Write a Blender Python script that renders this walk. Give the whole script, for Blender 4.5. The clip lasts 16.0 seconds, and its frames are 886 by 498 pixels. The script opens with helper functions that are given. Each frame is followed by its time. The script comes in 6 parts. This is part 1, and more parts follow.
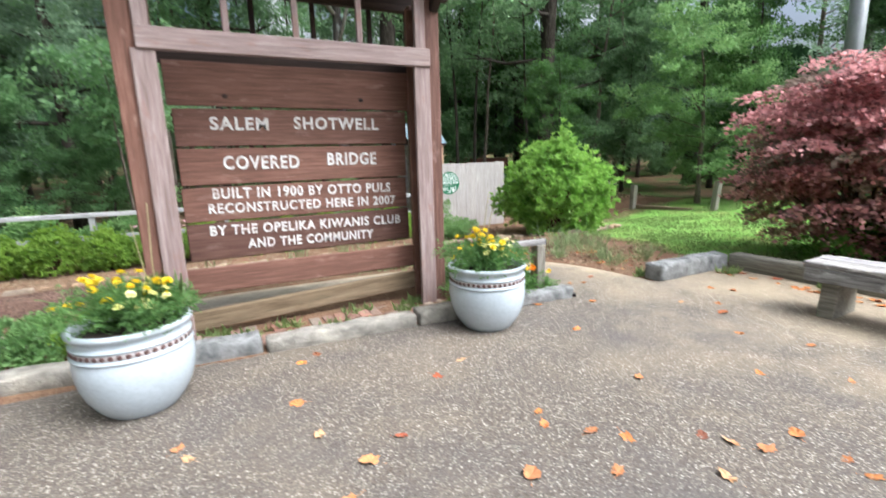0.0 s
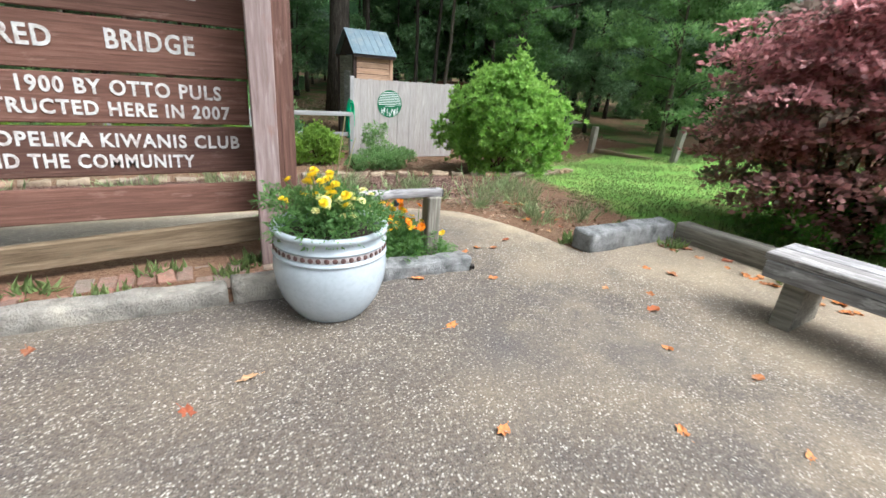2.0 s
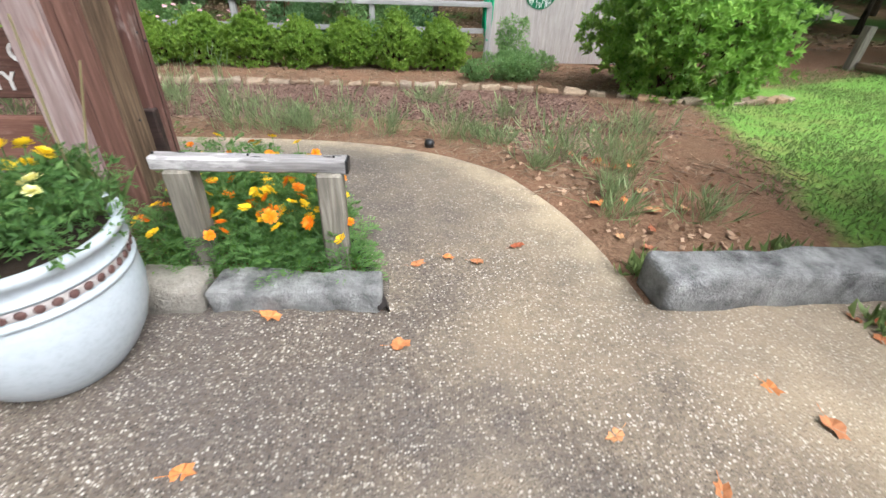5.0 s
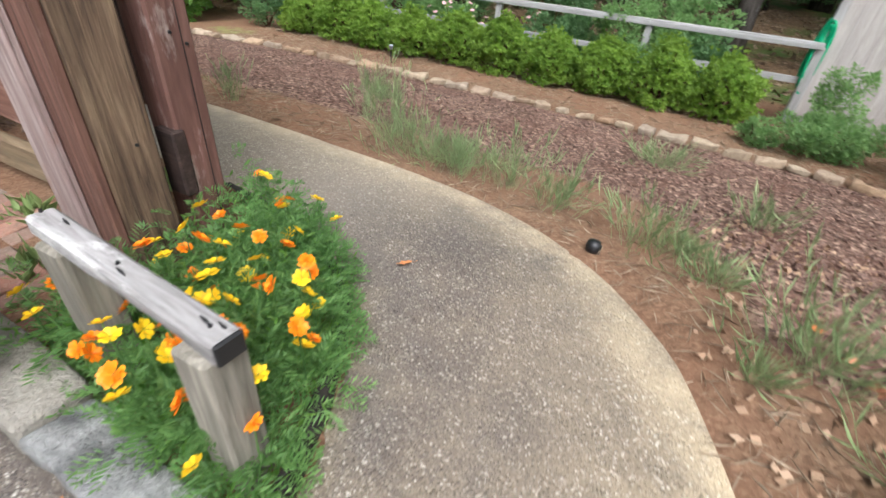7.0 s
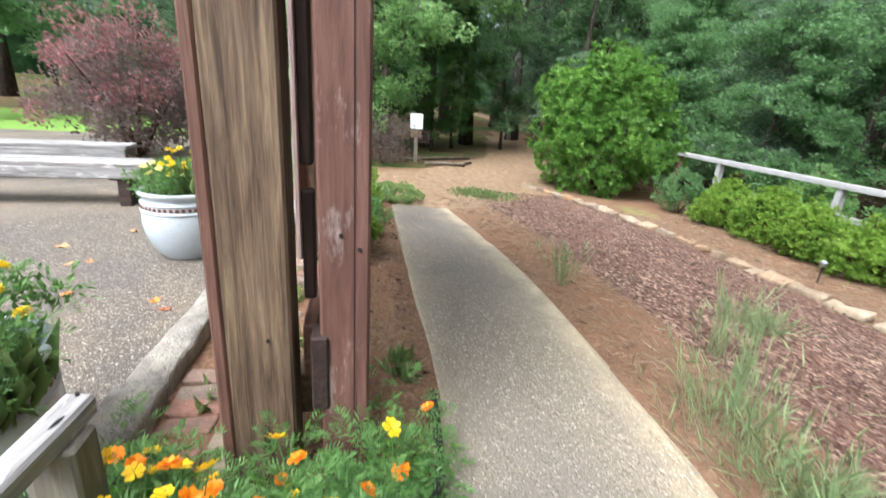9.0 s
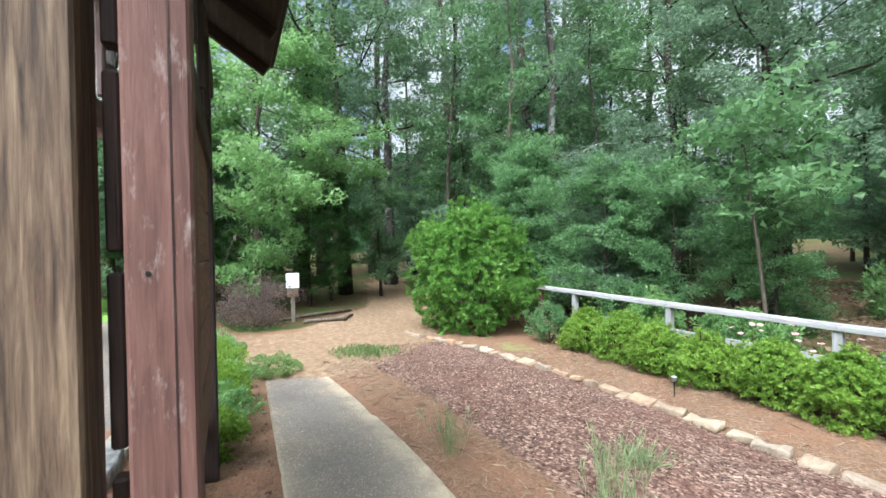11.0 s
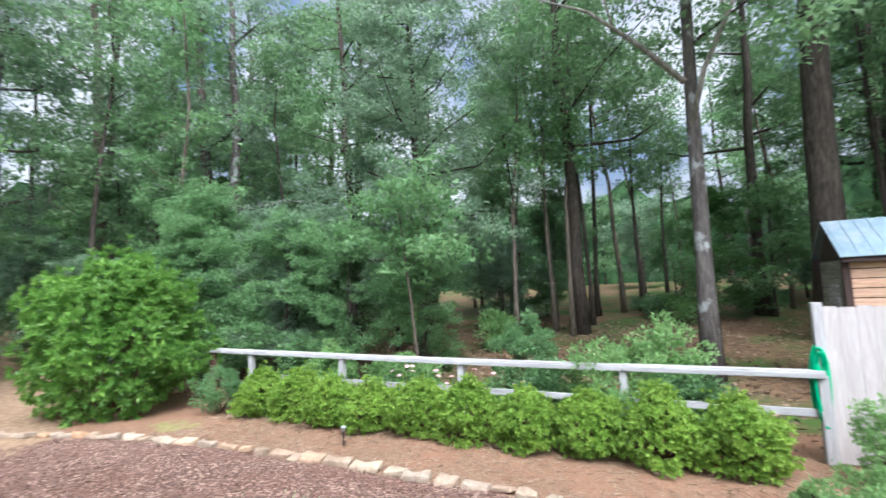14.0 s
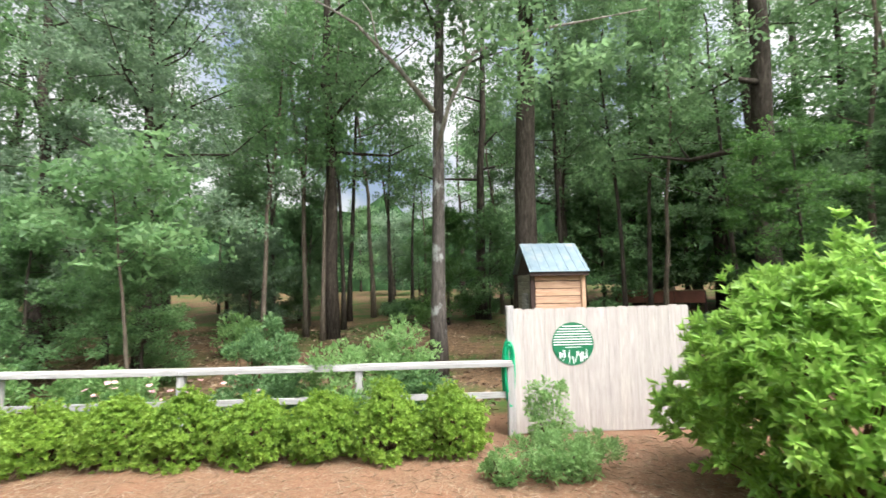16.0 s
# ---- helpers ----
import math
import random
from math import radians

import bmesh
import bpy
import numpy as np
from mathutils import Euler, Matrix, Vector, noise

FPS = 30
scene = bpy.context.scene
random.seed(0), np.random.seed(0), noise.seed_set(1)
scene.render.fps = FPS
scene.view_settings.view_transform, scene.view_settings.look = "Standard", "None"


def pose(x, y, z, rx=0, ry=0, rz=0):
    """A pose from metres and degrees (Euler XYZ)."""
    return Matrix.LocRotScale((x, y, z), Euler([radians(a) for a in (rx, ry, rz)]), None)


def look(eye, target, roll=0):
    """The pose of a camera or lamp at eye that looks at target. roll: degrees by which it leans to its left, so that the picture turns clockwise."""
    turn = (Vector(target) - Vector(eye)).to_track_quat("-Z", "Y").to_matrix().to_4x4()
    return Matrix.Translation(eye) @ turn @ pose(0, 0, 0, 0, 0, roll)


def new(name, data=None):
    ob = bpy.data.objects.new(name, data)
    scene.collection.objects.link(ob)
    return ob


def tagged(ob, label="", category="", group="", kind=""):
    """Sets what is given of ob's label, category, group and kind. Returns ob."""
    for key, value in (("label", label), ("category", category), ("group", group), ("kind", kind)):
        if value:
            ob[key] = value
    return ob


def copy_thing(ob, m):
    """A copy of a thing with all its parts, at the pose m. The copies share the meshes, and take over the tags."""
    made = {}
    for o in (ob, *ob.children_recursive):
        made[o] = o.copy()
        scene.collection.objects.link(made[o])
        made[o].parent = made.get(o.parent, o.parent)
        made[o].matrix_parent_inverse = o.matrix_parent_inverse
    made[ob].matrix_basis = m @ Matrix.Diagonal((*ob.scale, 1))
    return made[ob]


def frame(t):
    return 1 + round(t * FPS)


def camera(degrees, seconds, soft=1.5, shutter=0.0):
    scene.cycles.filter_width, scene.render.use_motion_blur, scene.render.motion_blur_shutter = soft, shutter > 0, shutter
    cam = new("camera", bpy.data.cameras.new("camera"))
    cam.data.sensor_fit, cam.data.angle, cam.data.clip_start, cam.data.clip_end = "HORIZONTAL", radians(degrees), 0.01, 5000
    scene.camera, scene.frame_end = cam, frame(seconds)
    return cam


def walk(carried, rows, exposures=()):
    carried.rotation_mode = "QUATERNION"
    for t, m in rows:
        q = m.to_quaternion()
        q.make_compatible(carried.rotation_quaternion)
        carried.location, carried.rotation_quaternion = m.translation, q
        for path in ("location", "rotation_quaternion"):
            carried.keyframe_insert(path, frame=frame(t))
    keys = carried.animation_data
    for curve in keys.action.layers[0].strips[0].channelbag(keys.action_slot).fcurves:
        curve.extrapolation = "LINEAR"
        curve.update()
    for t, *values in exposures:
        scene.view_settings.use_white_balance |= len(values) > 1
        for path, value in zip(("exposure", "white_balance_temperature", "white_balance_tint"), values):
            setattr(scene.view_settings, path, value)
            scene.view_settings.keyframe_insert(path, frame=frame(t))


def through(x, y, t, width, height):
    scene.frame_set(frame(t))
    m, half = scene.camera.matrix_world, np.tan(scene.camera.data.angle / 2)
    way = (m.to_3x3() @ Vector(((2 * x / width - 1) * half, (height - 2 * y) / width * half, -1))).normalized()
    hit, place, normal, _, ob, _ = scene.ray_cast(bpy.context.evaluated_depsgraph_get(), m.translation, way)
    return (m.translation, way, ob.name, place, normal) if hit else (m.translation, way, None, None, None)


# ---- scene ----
cam = camera(89.0, 16.0, 1.5, 0.35)
PATH = [
    (0, (0.046, 0.036, 1.279), (0.887, 1.807, 0.883), -1.6),
    (0.5, (0.266, 0.11, 1.209), (1.211, 1.775, 0.63), -0.8),
    (0.6, (0.3, 0.155, 1.205), (1.245, 1.813, 0.608), -1.7),
    (1, (0.526, 0.348, 1.203), (1.578, 1.925, 0.566), 0.5),
    (1.5, (0.852, 0.521, 1.184), (2.009, 2.027, 0.558), 4.1),
    (2, (1.16, 0.711, 1.209), (2.111, 2.326, 0.511), 4.3),
    (2.5, (1.501, 0.895, 1.182), (2.434, 2.496, 0.428), 1.3),
    (3, (1.831, 1.008, 1.174), (2.607, 2.663, 0.362), 4.9),
    (3.5, (2.124, 1.215, 1.175), (2.866, 2.902, 0.4), 5.2),
    (4, (2.395, 1.379, 1.176), (2.949, 3.143, 0.413), 5.0),
    (4.2, (2.497, 1.429, 1.186), (2.943, 3.181, 0.331), 5.1),
    (6.3, (3.22, 2.57, 1.133), (2.913, 4.153, -0.051), 1.6),
    (6.5, (3.234, 2.697, 1.131), (2.777, 4.26, -0.03), 3.3),
    (7, (3.249, 3.019, 1.142), (2.521, 4.496, 0.006), 5.4),
    (7.5, (3.18, 3.365, 1.137), (2.233, 4.781, 0.089), 7.0),
    (8, (3.14, 3.676, 1.125), (1.812, 4.745, 0.08), 6.4),
    (8.5, (3.045, 3.855, 1.148), (1.353, 4.506, 0.304), 6.5),
    (9, (2.944, 4.006, 1.194), (1.083, 4.379, 0.565), 3.8),
    (9.2, (2.928, 4.035, 1.226), (1.035, 4.416, 0.703), 3.5),
    (11.3, (2.958, 4.118, 1.487), (1.172, 5.017, 1.506), -2.0),
    (11.5, (2.934, 4.098, 1.491), (1.168, 5.037, 1.521), -2.2),
    (12, (2.932, 4.107, 1.463), (1.239, 5.171, 1.519), -2.5),
    (12.5, (2.942, 4.16, 1.418), (1.371, 5.394, 1.509), -1.5),
    (13, (3.011, 4.216, 1.474), (1.619, 5.645, 1.609), -1.4),
    (13.5, (3.081, 4.284, 1.494), (1.908, 5.896, 1.656), -2.1),
    (14, (3.067, 4.296, 1.489), (2.174, 6.076, 1.671), -2.4),
    (14.5, (3.088, 4.303, 1.488), (2.473, 6.198, 1.662), -1.5),
    (15, (3.134, 4.353, 1.461), (2.7, 6.297, 1.648), 0.1),
    (15.5, (3.179, 4.396, 1.439), (2.99, 6.38, 1.611), -0.1),
    (15.8, (3.176, 4.444, 1.417), (3.198, 6.435, 1.597), -0.6),
    (16, (3.23, 4.433, 1.417), (3.339, 6.422, 1.596), -1.0),
]
EXPOSURES = [(0.0, 0.66, 5850, 7), (0.6, 0.48, 5850, 7), (2.5, 0.42, 5850, 6), (4.0, 0.38, 5950, 8), (6.5, 0.28, 6050, 9), (7.3, 0.34, 6000, 9), (8.0, 0.62, 5950, 8), (9.2, 0.82, 5850, 7), (11.5, 1.02, 5550, 5), (12.6, 1.12, 5520, 7), (13.5, 1.04, 5500, 9), (14.5, 0.98, 5750, 12), (15.4, 1.04, 6150, 11), (16.0, 1.12, 6350, 9)]
walk(cam, [(t, look(eye, target, roll)) for t, eye, target, roll in PATH], EXPOSURES)

# ---- world and light ----
SUN_UP, SUN_ROUND = radians(56), radians(138)
world = bpy.data.worlds.new("world")
scene.world = world
world.use_nodes = True
wn = world.node_tree
sky = wn.nodes.new("ShaderNodeTexSky")
sky.sky_type, sky.sun_disc = "NISHITA", False
sky.sun_elevation, sky.sun_rotation = SUN_UP, SUN_ROUND
sky.air_density, sky.dust_density, sky.ozone_density = 1.0, 10.0, 1.0
cloud_at = wn.nodes.new("ShaderNodeTexCoord")
cloud_noise = wn.nodes.new("ShaderNodeTexNoise")
cloud_noise.inputs["Scale"].default_value, cloud_noise.inputs["Detail"].default_value = 3.2, 6.0
cloud_cover = wn.nodes.new("ShaderNodeMapRange")
cloud_cover.inputs["From Min"].default_value, cloud_cover.inputs["From Max"].default_value = 0.40, 0.56
cloud_white = wn.nodes.new("ShaderNodeRGBToBW")
cloud_gain = wn.nodes.new("ShaderNodeMath")
cloud_gain.operation = "MULTIPLY"
cloud_gain.inputs[1].default_value = 2.2
cloud_mix = wn.nodes.new("ShaderNodeMix")
cloud_mix.data_type = "RGBA"
wn.links.new(cloud_at.outputs["Generated"], cloud_noise.inputs["Vector"])
wn.links.new(cloud_noise.outputs["Fac"], cloud_cover.inputs["Value"])
wn.links.new(sky.outputs[0], cloud_white.inputs[0])
wn.links.new(cloud_white.outputs[0], cloud_gain.inputs[0])
wn.links.new(cloud_cover.outputs["Result"], cloud_mix.inputs[0])
wn.links.new(sky.outputs[0], cloud_mix.inputs[6])
wn.links.new(cloud_gain.outputs[0], cloud_mix.inputs[7])
wn.links.new(cloud_mix.outputs[2], wn.nodes["Background"].inputs[0])
wn.nodes["Background"].inputs[1].default_value = 0.15
sun_data = bpy.data.lights.new("sun", "SUN")
sun_data.energy, sun_data.angle, sun_data.color = 1.5, radians(38), (1.0, 0.98, 0.95)
sun = new("sun", sun_data)
sun.matrix_world = look((0, 0, 30), (30 * -math.sin(SUN_ROUND) / math.tan(SUN_UP), 30 * -math.cos(SUN_ROUND) / math.tan(SUN_UP), 0))


# ---- materials ----
class Mat:
    """A node material under construction."""

    def __init__(self, name, rough=0.7, metal=0.0, spec=0.4):
        self.m = bpy.data.materials.new(name)
        self.m.use_nodes = True
        self.t = self.m.node_tree
        self.b = self.t.nodes["Principled BSDF"]
        self.b.inputs["Roughness"].default_value = rough
        self.b.inputs["Metallic"].default_value = metal
        self.b.inputs["Specular IOR Level"].default_value = spec

    def n(self, kind, **inputs):
        node = self.t.nodes.new("ShaderNode" + kind)
        for key, value in inputs.items():
            self.put(node.inputs[key.replace("_", " ")], value)
        return node

    def put(self, socket, value):
        if isinstance(value, bpy.types.NodeSocket):
            self.t.links.new(value, socket)
        else:
            socket.default_value = value

    def coords(self, scale=(1, 1, 1), space="Object", shift=True):
        tc = self.n("TexCoord")
        mp = self.n("Mapping")
        self.put(mp.inputs["Vector"], tc.outputs[space])
        mp.inputs["Scale"].default_value = scale
        if shift:
            info = self.n("ObjectInfo")
            mul = self.n("Math")
            mul.operation = "MULTIPLY"
            self.put(mul.inputs[0], info.outputs["Random"])
            mul.inputs[1].default_value = 37.0
            comb = self.n("CombineXYZ", X=mul.outputs[0], Y=mul.outputs[0], Z=mul.outputs[0])
            self.put(mp.inputs["Location"], comb.outputs[0])
        return mp.outputs[0]

    def noise(self, vec, scale, detail=5.0, rough=0.6, distort=0.0):
        k = self.n("TexNoise", Scale=scale, Detail=detail, Roughness=rough, Distortion=distort)
        self.put(k.inputs["Vector"], vec)
        return k.outputs["Fac"]

    def voro(self, vec, scale, feature="F1", randomness=1.0):
        k = self.n("TexVoronoi", Scale=scale, Randomness=randomness)
        k.feature = feature
        self.put(k.inputs["Vector"], vec)
        return k

    def ramp(self, fac, stops):
        k = self.n("ValToRGB", Fac=fac)
        els = k.color_ramp.elements
        while len(els) < len(stops):
            els.new(0.5)
        for el, (pos, col) in zip(els, stops):
            el.position = pos
            el.color = (*col, 1) if len(col) == 3 else col
        return k.outputs["Color"]

    def mask(self, fac, lo, hi):
        k = self.n("MapRange", Value=fac)
        k.inputs["From Min"].default_value, k.inputs["From Max"].default_value = lo, hi
        return k.outputs["Result"]

    def mix(self, fac, a, b, mode="MIX"):
        k = self.n("Mix")
        k.data_type, k.blend_type = "RGBA", mode
        self.put(k.inputs[0], fac)
        self.put(k.inputs[6], (*a, 1) if isinstance(a, tuple) and len(a) == 3 else a)
        self.put(k.inputs[7], (*b, 1) if isinstance(b, tuple) and len(b) == 3 else b)
        return k.outputs[2]

    def math(self, op, a, b=0.5):
        k = self.n("Math")
        k.operation = op
        self.put(k.inputs[0], a)
        self.put(k.inputs[1], b)
        return k.outputs[0]

    def color(self, value):
        self.put(self.b.inputs["Base Color"], (*value, 1) if isinstance(value, tuple) and len(value) == 3 else value)
        return self

    def rough(self, value):
        self.put(self.b.inputs["Roughness"], value)
        return self

    def bump(self, height, strength=0.4, dist=0.01):
        k = self.n("Bump", Strength=strength, Distance=dist, Height=height)
        self.put(self.b.inputs["Normal"], k.outputs[0])
        return self


def srgb(r, g, b):
    """Linear colour from the 0 to 255 values of a display."""
    return tuple((v / 255 / 12.92) if v / 255 <= 0.04045 else ((v / 255 + 0.055) / 1.055) ** 2.4 for v in (r, g, b))


def wood(name, dark, mid, light, worn=None, wear=(0.55, 0.75), rough=0.75, grain=1.0, crack=0.5, vary=0.5):
    """Boards with their grain along local x; worn: the colour that shows where the surface is rubbed off."""
    k = Mat(name, rough, spec=0.3)
    v = k.coords((2.2, 30 * grain, 30 * grain))
    fibre = k.noise(v, 1.6, 7, 0.65, 0.4)
    v2 = k.coords((0.5, 6, 6))
    band = k.noise(v2, 2.2, 4, 0.55, 1.2)
    col = k.ramp(fibre, [(0.28, dark), (0.5, mid), (0.74, light)])
    col = k.mix(k.mask(band, 0.35, 0.7), k.mix(0.55, col, dark), col)
    if worn:
        v3 = k.coords((1.6, 5, 5))
        rub = k.noise(v3, 2.6, 6, 0.7)
        col = k.mix(k.mask(rub, *wear), col, worn)
    v4 = k.coords((0.9, 55, 55))
    split = k.mask(k.noise(v4, 1.3, 3, 0.5), 0.33, 0.27)
    col = k.mix(k.math("MULTIPLY", split, crack), col, tuple(c * 0.25 for c in dark))
    tone = k.ramp(k.n("ObjectInfo").outputs["Random"], [(0.0, (0.76, 0.74, 0.73)), (0.5, (0.98, 0.96, 0.95)), (1.0, (1.2, 1.13, 1.06))])
    col = k.mix(vary, col, k.mix(1.0, col, tone, "MULTIPLY"))
    k.color(col)
    return k.bump(k.math("SUBTRACT", fibre, k.math("MULTIPLY", split, 1.2)), 0.55, 0.006).m


def leafy(name, lo, mid, hi, rough=0.5, through=0.55, tip=None):
    """Leaves: each island has its own shade; light passes through in part."""
    k = Mat(name, rough, spec=0.35)
    geo = k.n("NewGeometry")
    col = k.ramp(geo.outputs["Random Per Island"], [(0.0, lo), (0.5, mid), (1.0, hi)])
    big = k.noise(k.coords((1, 1, 1)), 1.3, 3)
    col = k.mix(k.mask(big, 0.35, 0.7), k.mix(0.45, col, lo), k.mix(0.35, col, tip or hi))
    k.color(col)
    tr = k.n("BsdfTranslucent")
    k.put(tr.inputs["Color"], k.mix(0.5, col, tip or hi))
    sh = k.n("MixShader")
    sh.inputs[0].default_value = through
    out = k.t.nodes["Material Output"]
    k.t.links.new(k.b.outputs[0], sh.inputs[1])
    k.t.links.new(tr.outputs[0], sh.inputs[2])
    k.t.links.new(sh.outputs[0], out.inputs[0])
    return k.m


def plain(name, col, rough=0.6, vary=0.25, scale=9.0, metal=0.0, relief=0.15, grime=None, spec=0.4, deep=0.004):
    """A plain surface with mottling at two scales."""
    k = Mat(name, rough, metal, spec)
    v = k.coords()
    a, b = k.noise(v, scale, 5), k.noise(v, scale * 9, 4)
    c = k.mix(k.mask(a, 0.3, 0.7), tuple(x * (1 - vary) for x in col), tuple(min(1, x * (1 + vary * 0.5)) for x in col))
    c = k.mix(k.math("MULTIPLY", k.mask(b, 0.45, 0.75), 0.3), c, tuple(x * 0.6 for x in col))
    if grime:
        c = k.mix(k.mask(k.noise(v, scale * 0.45, 6, 0.7), 0.52, 0.72), c, grime)
    k.color(c)
    return k.bump(k.math("ADD", a, b), relief, deep).m


def make_aggregate():
    k = Mat("exposed_aggregate", 0.75, spec=0.35)
    v = k.n("NewGeometry").outputs["Position"]
    jig = k.mix(0.06, v, k.n("TexNoise", Scale=30.0).outputs["Color"])
    cell = k.voro(jig, 120)
    sep = k.n("SeparateColor", Color=cell.outputs["Color"])
    stone = k.ramp(sep.outputs[0], [(0.0, srgb(48, 44, 42)), (0.3, srgb(84, 77, 72)), (0.6, srgb(110, 102, 94)), (0.85, srgb(140, 131, 121)), (1.0, srgb(198, 192, 183))])
    joint = k.mask(cell.outputs["Distance"], 0.25, 0.62)
    matrix_col = k.ramp(k.noise(v, 60, 4), [(0.3, srgb(74, 66, 59)), (0.7, srgb(114, 103, 91))])
    col = k.mix(joint, stone, matrix_col)
    cell2 = k.voro(k.mix(0.10, v, k.n("TexNoise", Scale=48.0).outputs["Color"]), 78)
    sep2 = k.n("SeparateColor", Color=cell2.outputs["Color"])
    fleck = k.math("MULTIPLY", k.math("MULTIPLY", k.mask(sep2.outputs[1], 0.78, 0.94), 0.75), k.mask(cell2.outputs["Distance"], 0.46, 0.28))
    col = k.mix(fleck, col, k.mix(sep2.outputs[0], srgb(164, 155, 143), srgb(214, 207, 196)))
    stain = k.noise(v, 0.75, 6, 0.65)
    col = k.mix(k.mask(stain, 0.46, 0.66), col, k.mix(0.6, col, srgb(82, 78, 78)))
    col = k.mix(k.math("MULTIPLY", k.mask(k.noise(v, 3.6, 6, 0.72), 0.5, 0.7), 0.45), col, k.mix(0.5, col, srgb(74, 70, 70)))
    warm = k.noise(v, 0.42, 4, 0.6)
    col = k.mix(k.math("MULTIPLY", k.mask(warm, 0.5, 0.68), 0.4), col, k.mix(0.55, col, srgb(190, 170, 140)))
    xyz = k.n("SeparateXYZ", Vector=v)
    dusty = k.math("ADD", k.mask(xyz.outputs["X"], 1.6, 5.2), k.math("MULTIPLY", k.math("SUBTRACT", k.noise(v, 1.1, 6, 0.7), 0.5), 1.6))
    col = k.mix(k.math("MULTIPLY", k.mask(dusty, 0.3, 1.0), 0.64), col, k.mix(0.6, col, srgb(212, 190, 156)))
    pale = k.math("MULTIPLY", k.math("MULTIPLY", k.mask(xyz.outputs["X"], 2.6, 1.7), k.mask(xyz.outputs["X"], -2.6, 0.4)), k.mask(xyz.outputs["Y"], 3.9, 4.2))
    col = k.mix(k.math("MULTIPLY", pale, 0.26), col, k.mix(0.7, col, srgb(196, 182, 162)))
    damp = k.n("VectorMath", Vector=v)
    damp.operation = "DISTANCE"
    damp.inputs[1].default_value = (2.75, 4.15, 0.0)
    near = k.math("ADD", k.mask(damp.outputs["Value"], 1.05, 0.4), k.math("MULTIPLY", k.math("SUBTRACT", k.noise(v, 2.6, 6, 0.7), 0.5), 1.6))
    col = k.mix(k.math("MULTIPLY", k.mask(near, 0.2, 0.9), 0.55), col, k.mix(0.65, col, srgb(80, 74, 72)))
    rim = k.n("Attribute")
    rim.attribute_name = "rim"
    edge = k.math("MULTIPLY", rim.outputs["Fac"], k.mask(k.noise(v, 5, 5, 0.7), 0.25, 0.6))
    col = k.mix(k.math("MULTIPLY", edge, 0.75), col, k.mix(0.6, col, srgb(214, 194, 160)))
    k.color(col)
    h = k.math("ADD", k.math("MULTIPLY", joint, -1.0), k.math("MULTIPLY", fleck, 0.6))
    return k.bump(h, 0.6, 0.005).m


def make_ground():
    k = Mat("earth", 0.95, spec=0.1)
    v = k.coords(shift=False)
    att = k.n("Attribute")
    att.attribute_name = "cover"
    sep = k.n("SeparateColor", Color=att.outputs["Color"])
    straw_n = k.noise(v, 26, 6, 0.75, 1.5)
    blot = k.noise(v, 1.6, 5, 0.65)
    straw = k.ramp(straw_n, [(0.25, srgb(66, 50, 40)), (0.45, srgb(104, 81, 64)), (0.62, srgb(133, 108, 87)), (0.8, srgb(166, 143, 120))])
    straw = k.mix(k.mask(blot, 0.4, 0.68), straw, k.mix(0.5, straw, srgb(122, 86, 66)))
    chip = k.voro(k.mix(0.1, v, k.n("TexNoise", Scale=24.0).outputs["Color"]), 42)
    cs = k.n("SeparateColor", Color=chip.outputs["Color"])
    mulch = k.ramp(cs.outputs[0], [(0.0, srgb(58, 46, 41)), (0.4, srgb(98, 77, 67)), (0.75, srgb(128, 104, 92)), (1.0, srgb(174, 148, 130))])
    mulch = k.mix(k.mask(blot, 0.42, 0.66), mulch, k.mix(0.5, mulch, srgb(86, 54, 44)))
    sand = k.ramp(k.noise(v, 9, 6, 0.7), [(0.3, srgb(98, 77, 61)), (0.5, srgb(126, 104, 83)), (0.75, srgb(160, 140, 116))])
    turf = k.ramp(k.noise(v, 34, 5, 0.7), [(0.3, srgb(78, 112, 50)), (0.6, srgb(118, 158, 72)), (0.8, srgb(158, 182, 104))])
    turf = k.mix(k.math("MULTIPLY", k.mask(k.noise(v, 1.7, 6, 0.7), 0.48, 0.68), 0.6), turf, srgb(146, 136, 88))
    litter = k.ramp(k.noise(v, 7, 7, 0.75), [(0.25, srgb(44, 36, 27)), (0.45, srgb(80, 64, 48)), (0.62, srgb(112, 90, 68)), (0.8, srgb(146, 122, 96))])
    litter = k.mix(k.mask(k.noise(v, 0.33, 5, 0.7), 0.46, 0.6), litter, srgb(56, 78, 34))
    wob = k.math("MULTIPLY", k.math("SUBTRACT", k.noise(v, 3.2, 6, 0.7), 0.5), 0.9)

    def soft(channel):
        return k.mask(k.math("ADD", channel, wob), 0.35, 0.65)
    col = k.mix(soft(att.outputs["Alpha"]), straw, litter)
    col = k.mix(soft(sep.outputs[0]), col, mulch)
    col = k.mix(soft(sep.outputs[2]), col, sand)
    col = k.mix(soft(sep.outputs[1]), col, turf)
    k.color(col)
    return k.bump(k.math("ADD", straw_n, chip.outputs["Distance"]), 0.6, 0.012).m


def make_bark(name, dark, mid, light, lichen=None):
    k = Mat(name, 0.95, spec=0.1)
    v = k.coords((9, 9, 1.6))
    a = k.noise(v, 1.7, 7, 0.7, 0.6)
    col = k.ramp(a, [(0.3, dark), (0.52, mid), (0.75, light)])
    if lichen:
        col = k.mix(k.mask(k.noise(k.coords((1, 1, 0.6)), 2.4, 5, 0.65), 0.55, 0.62), col, lichen)
    k.color(col)
    return k.bump(a, 0.8, 0.03).m


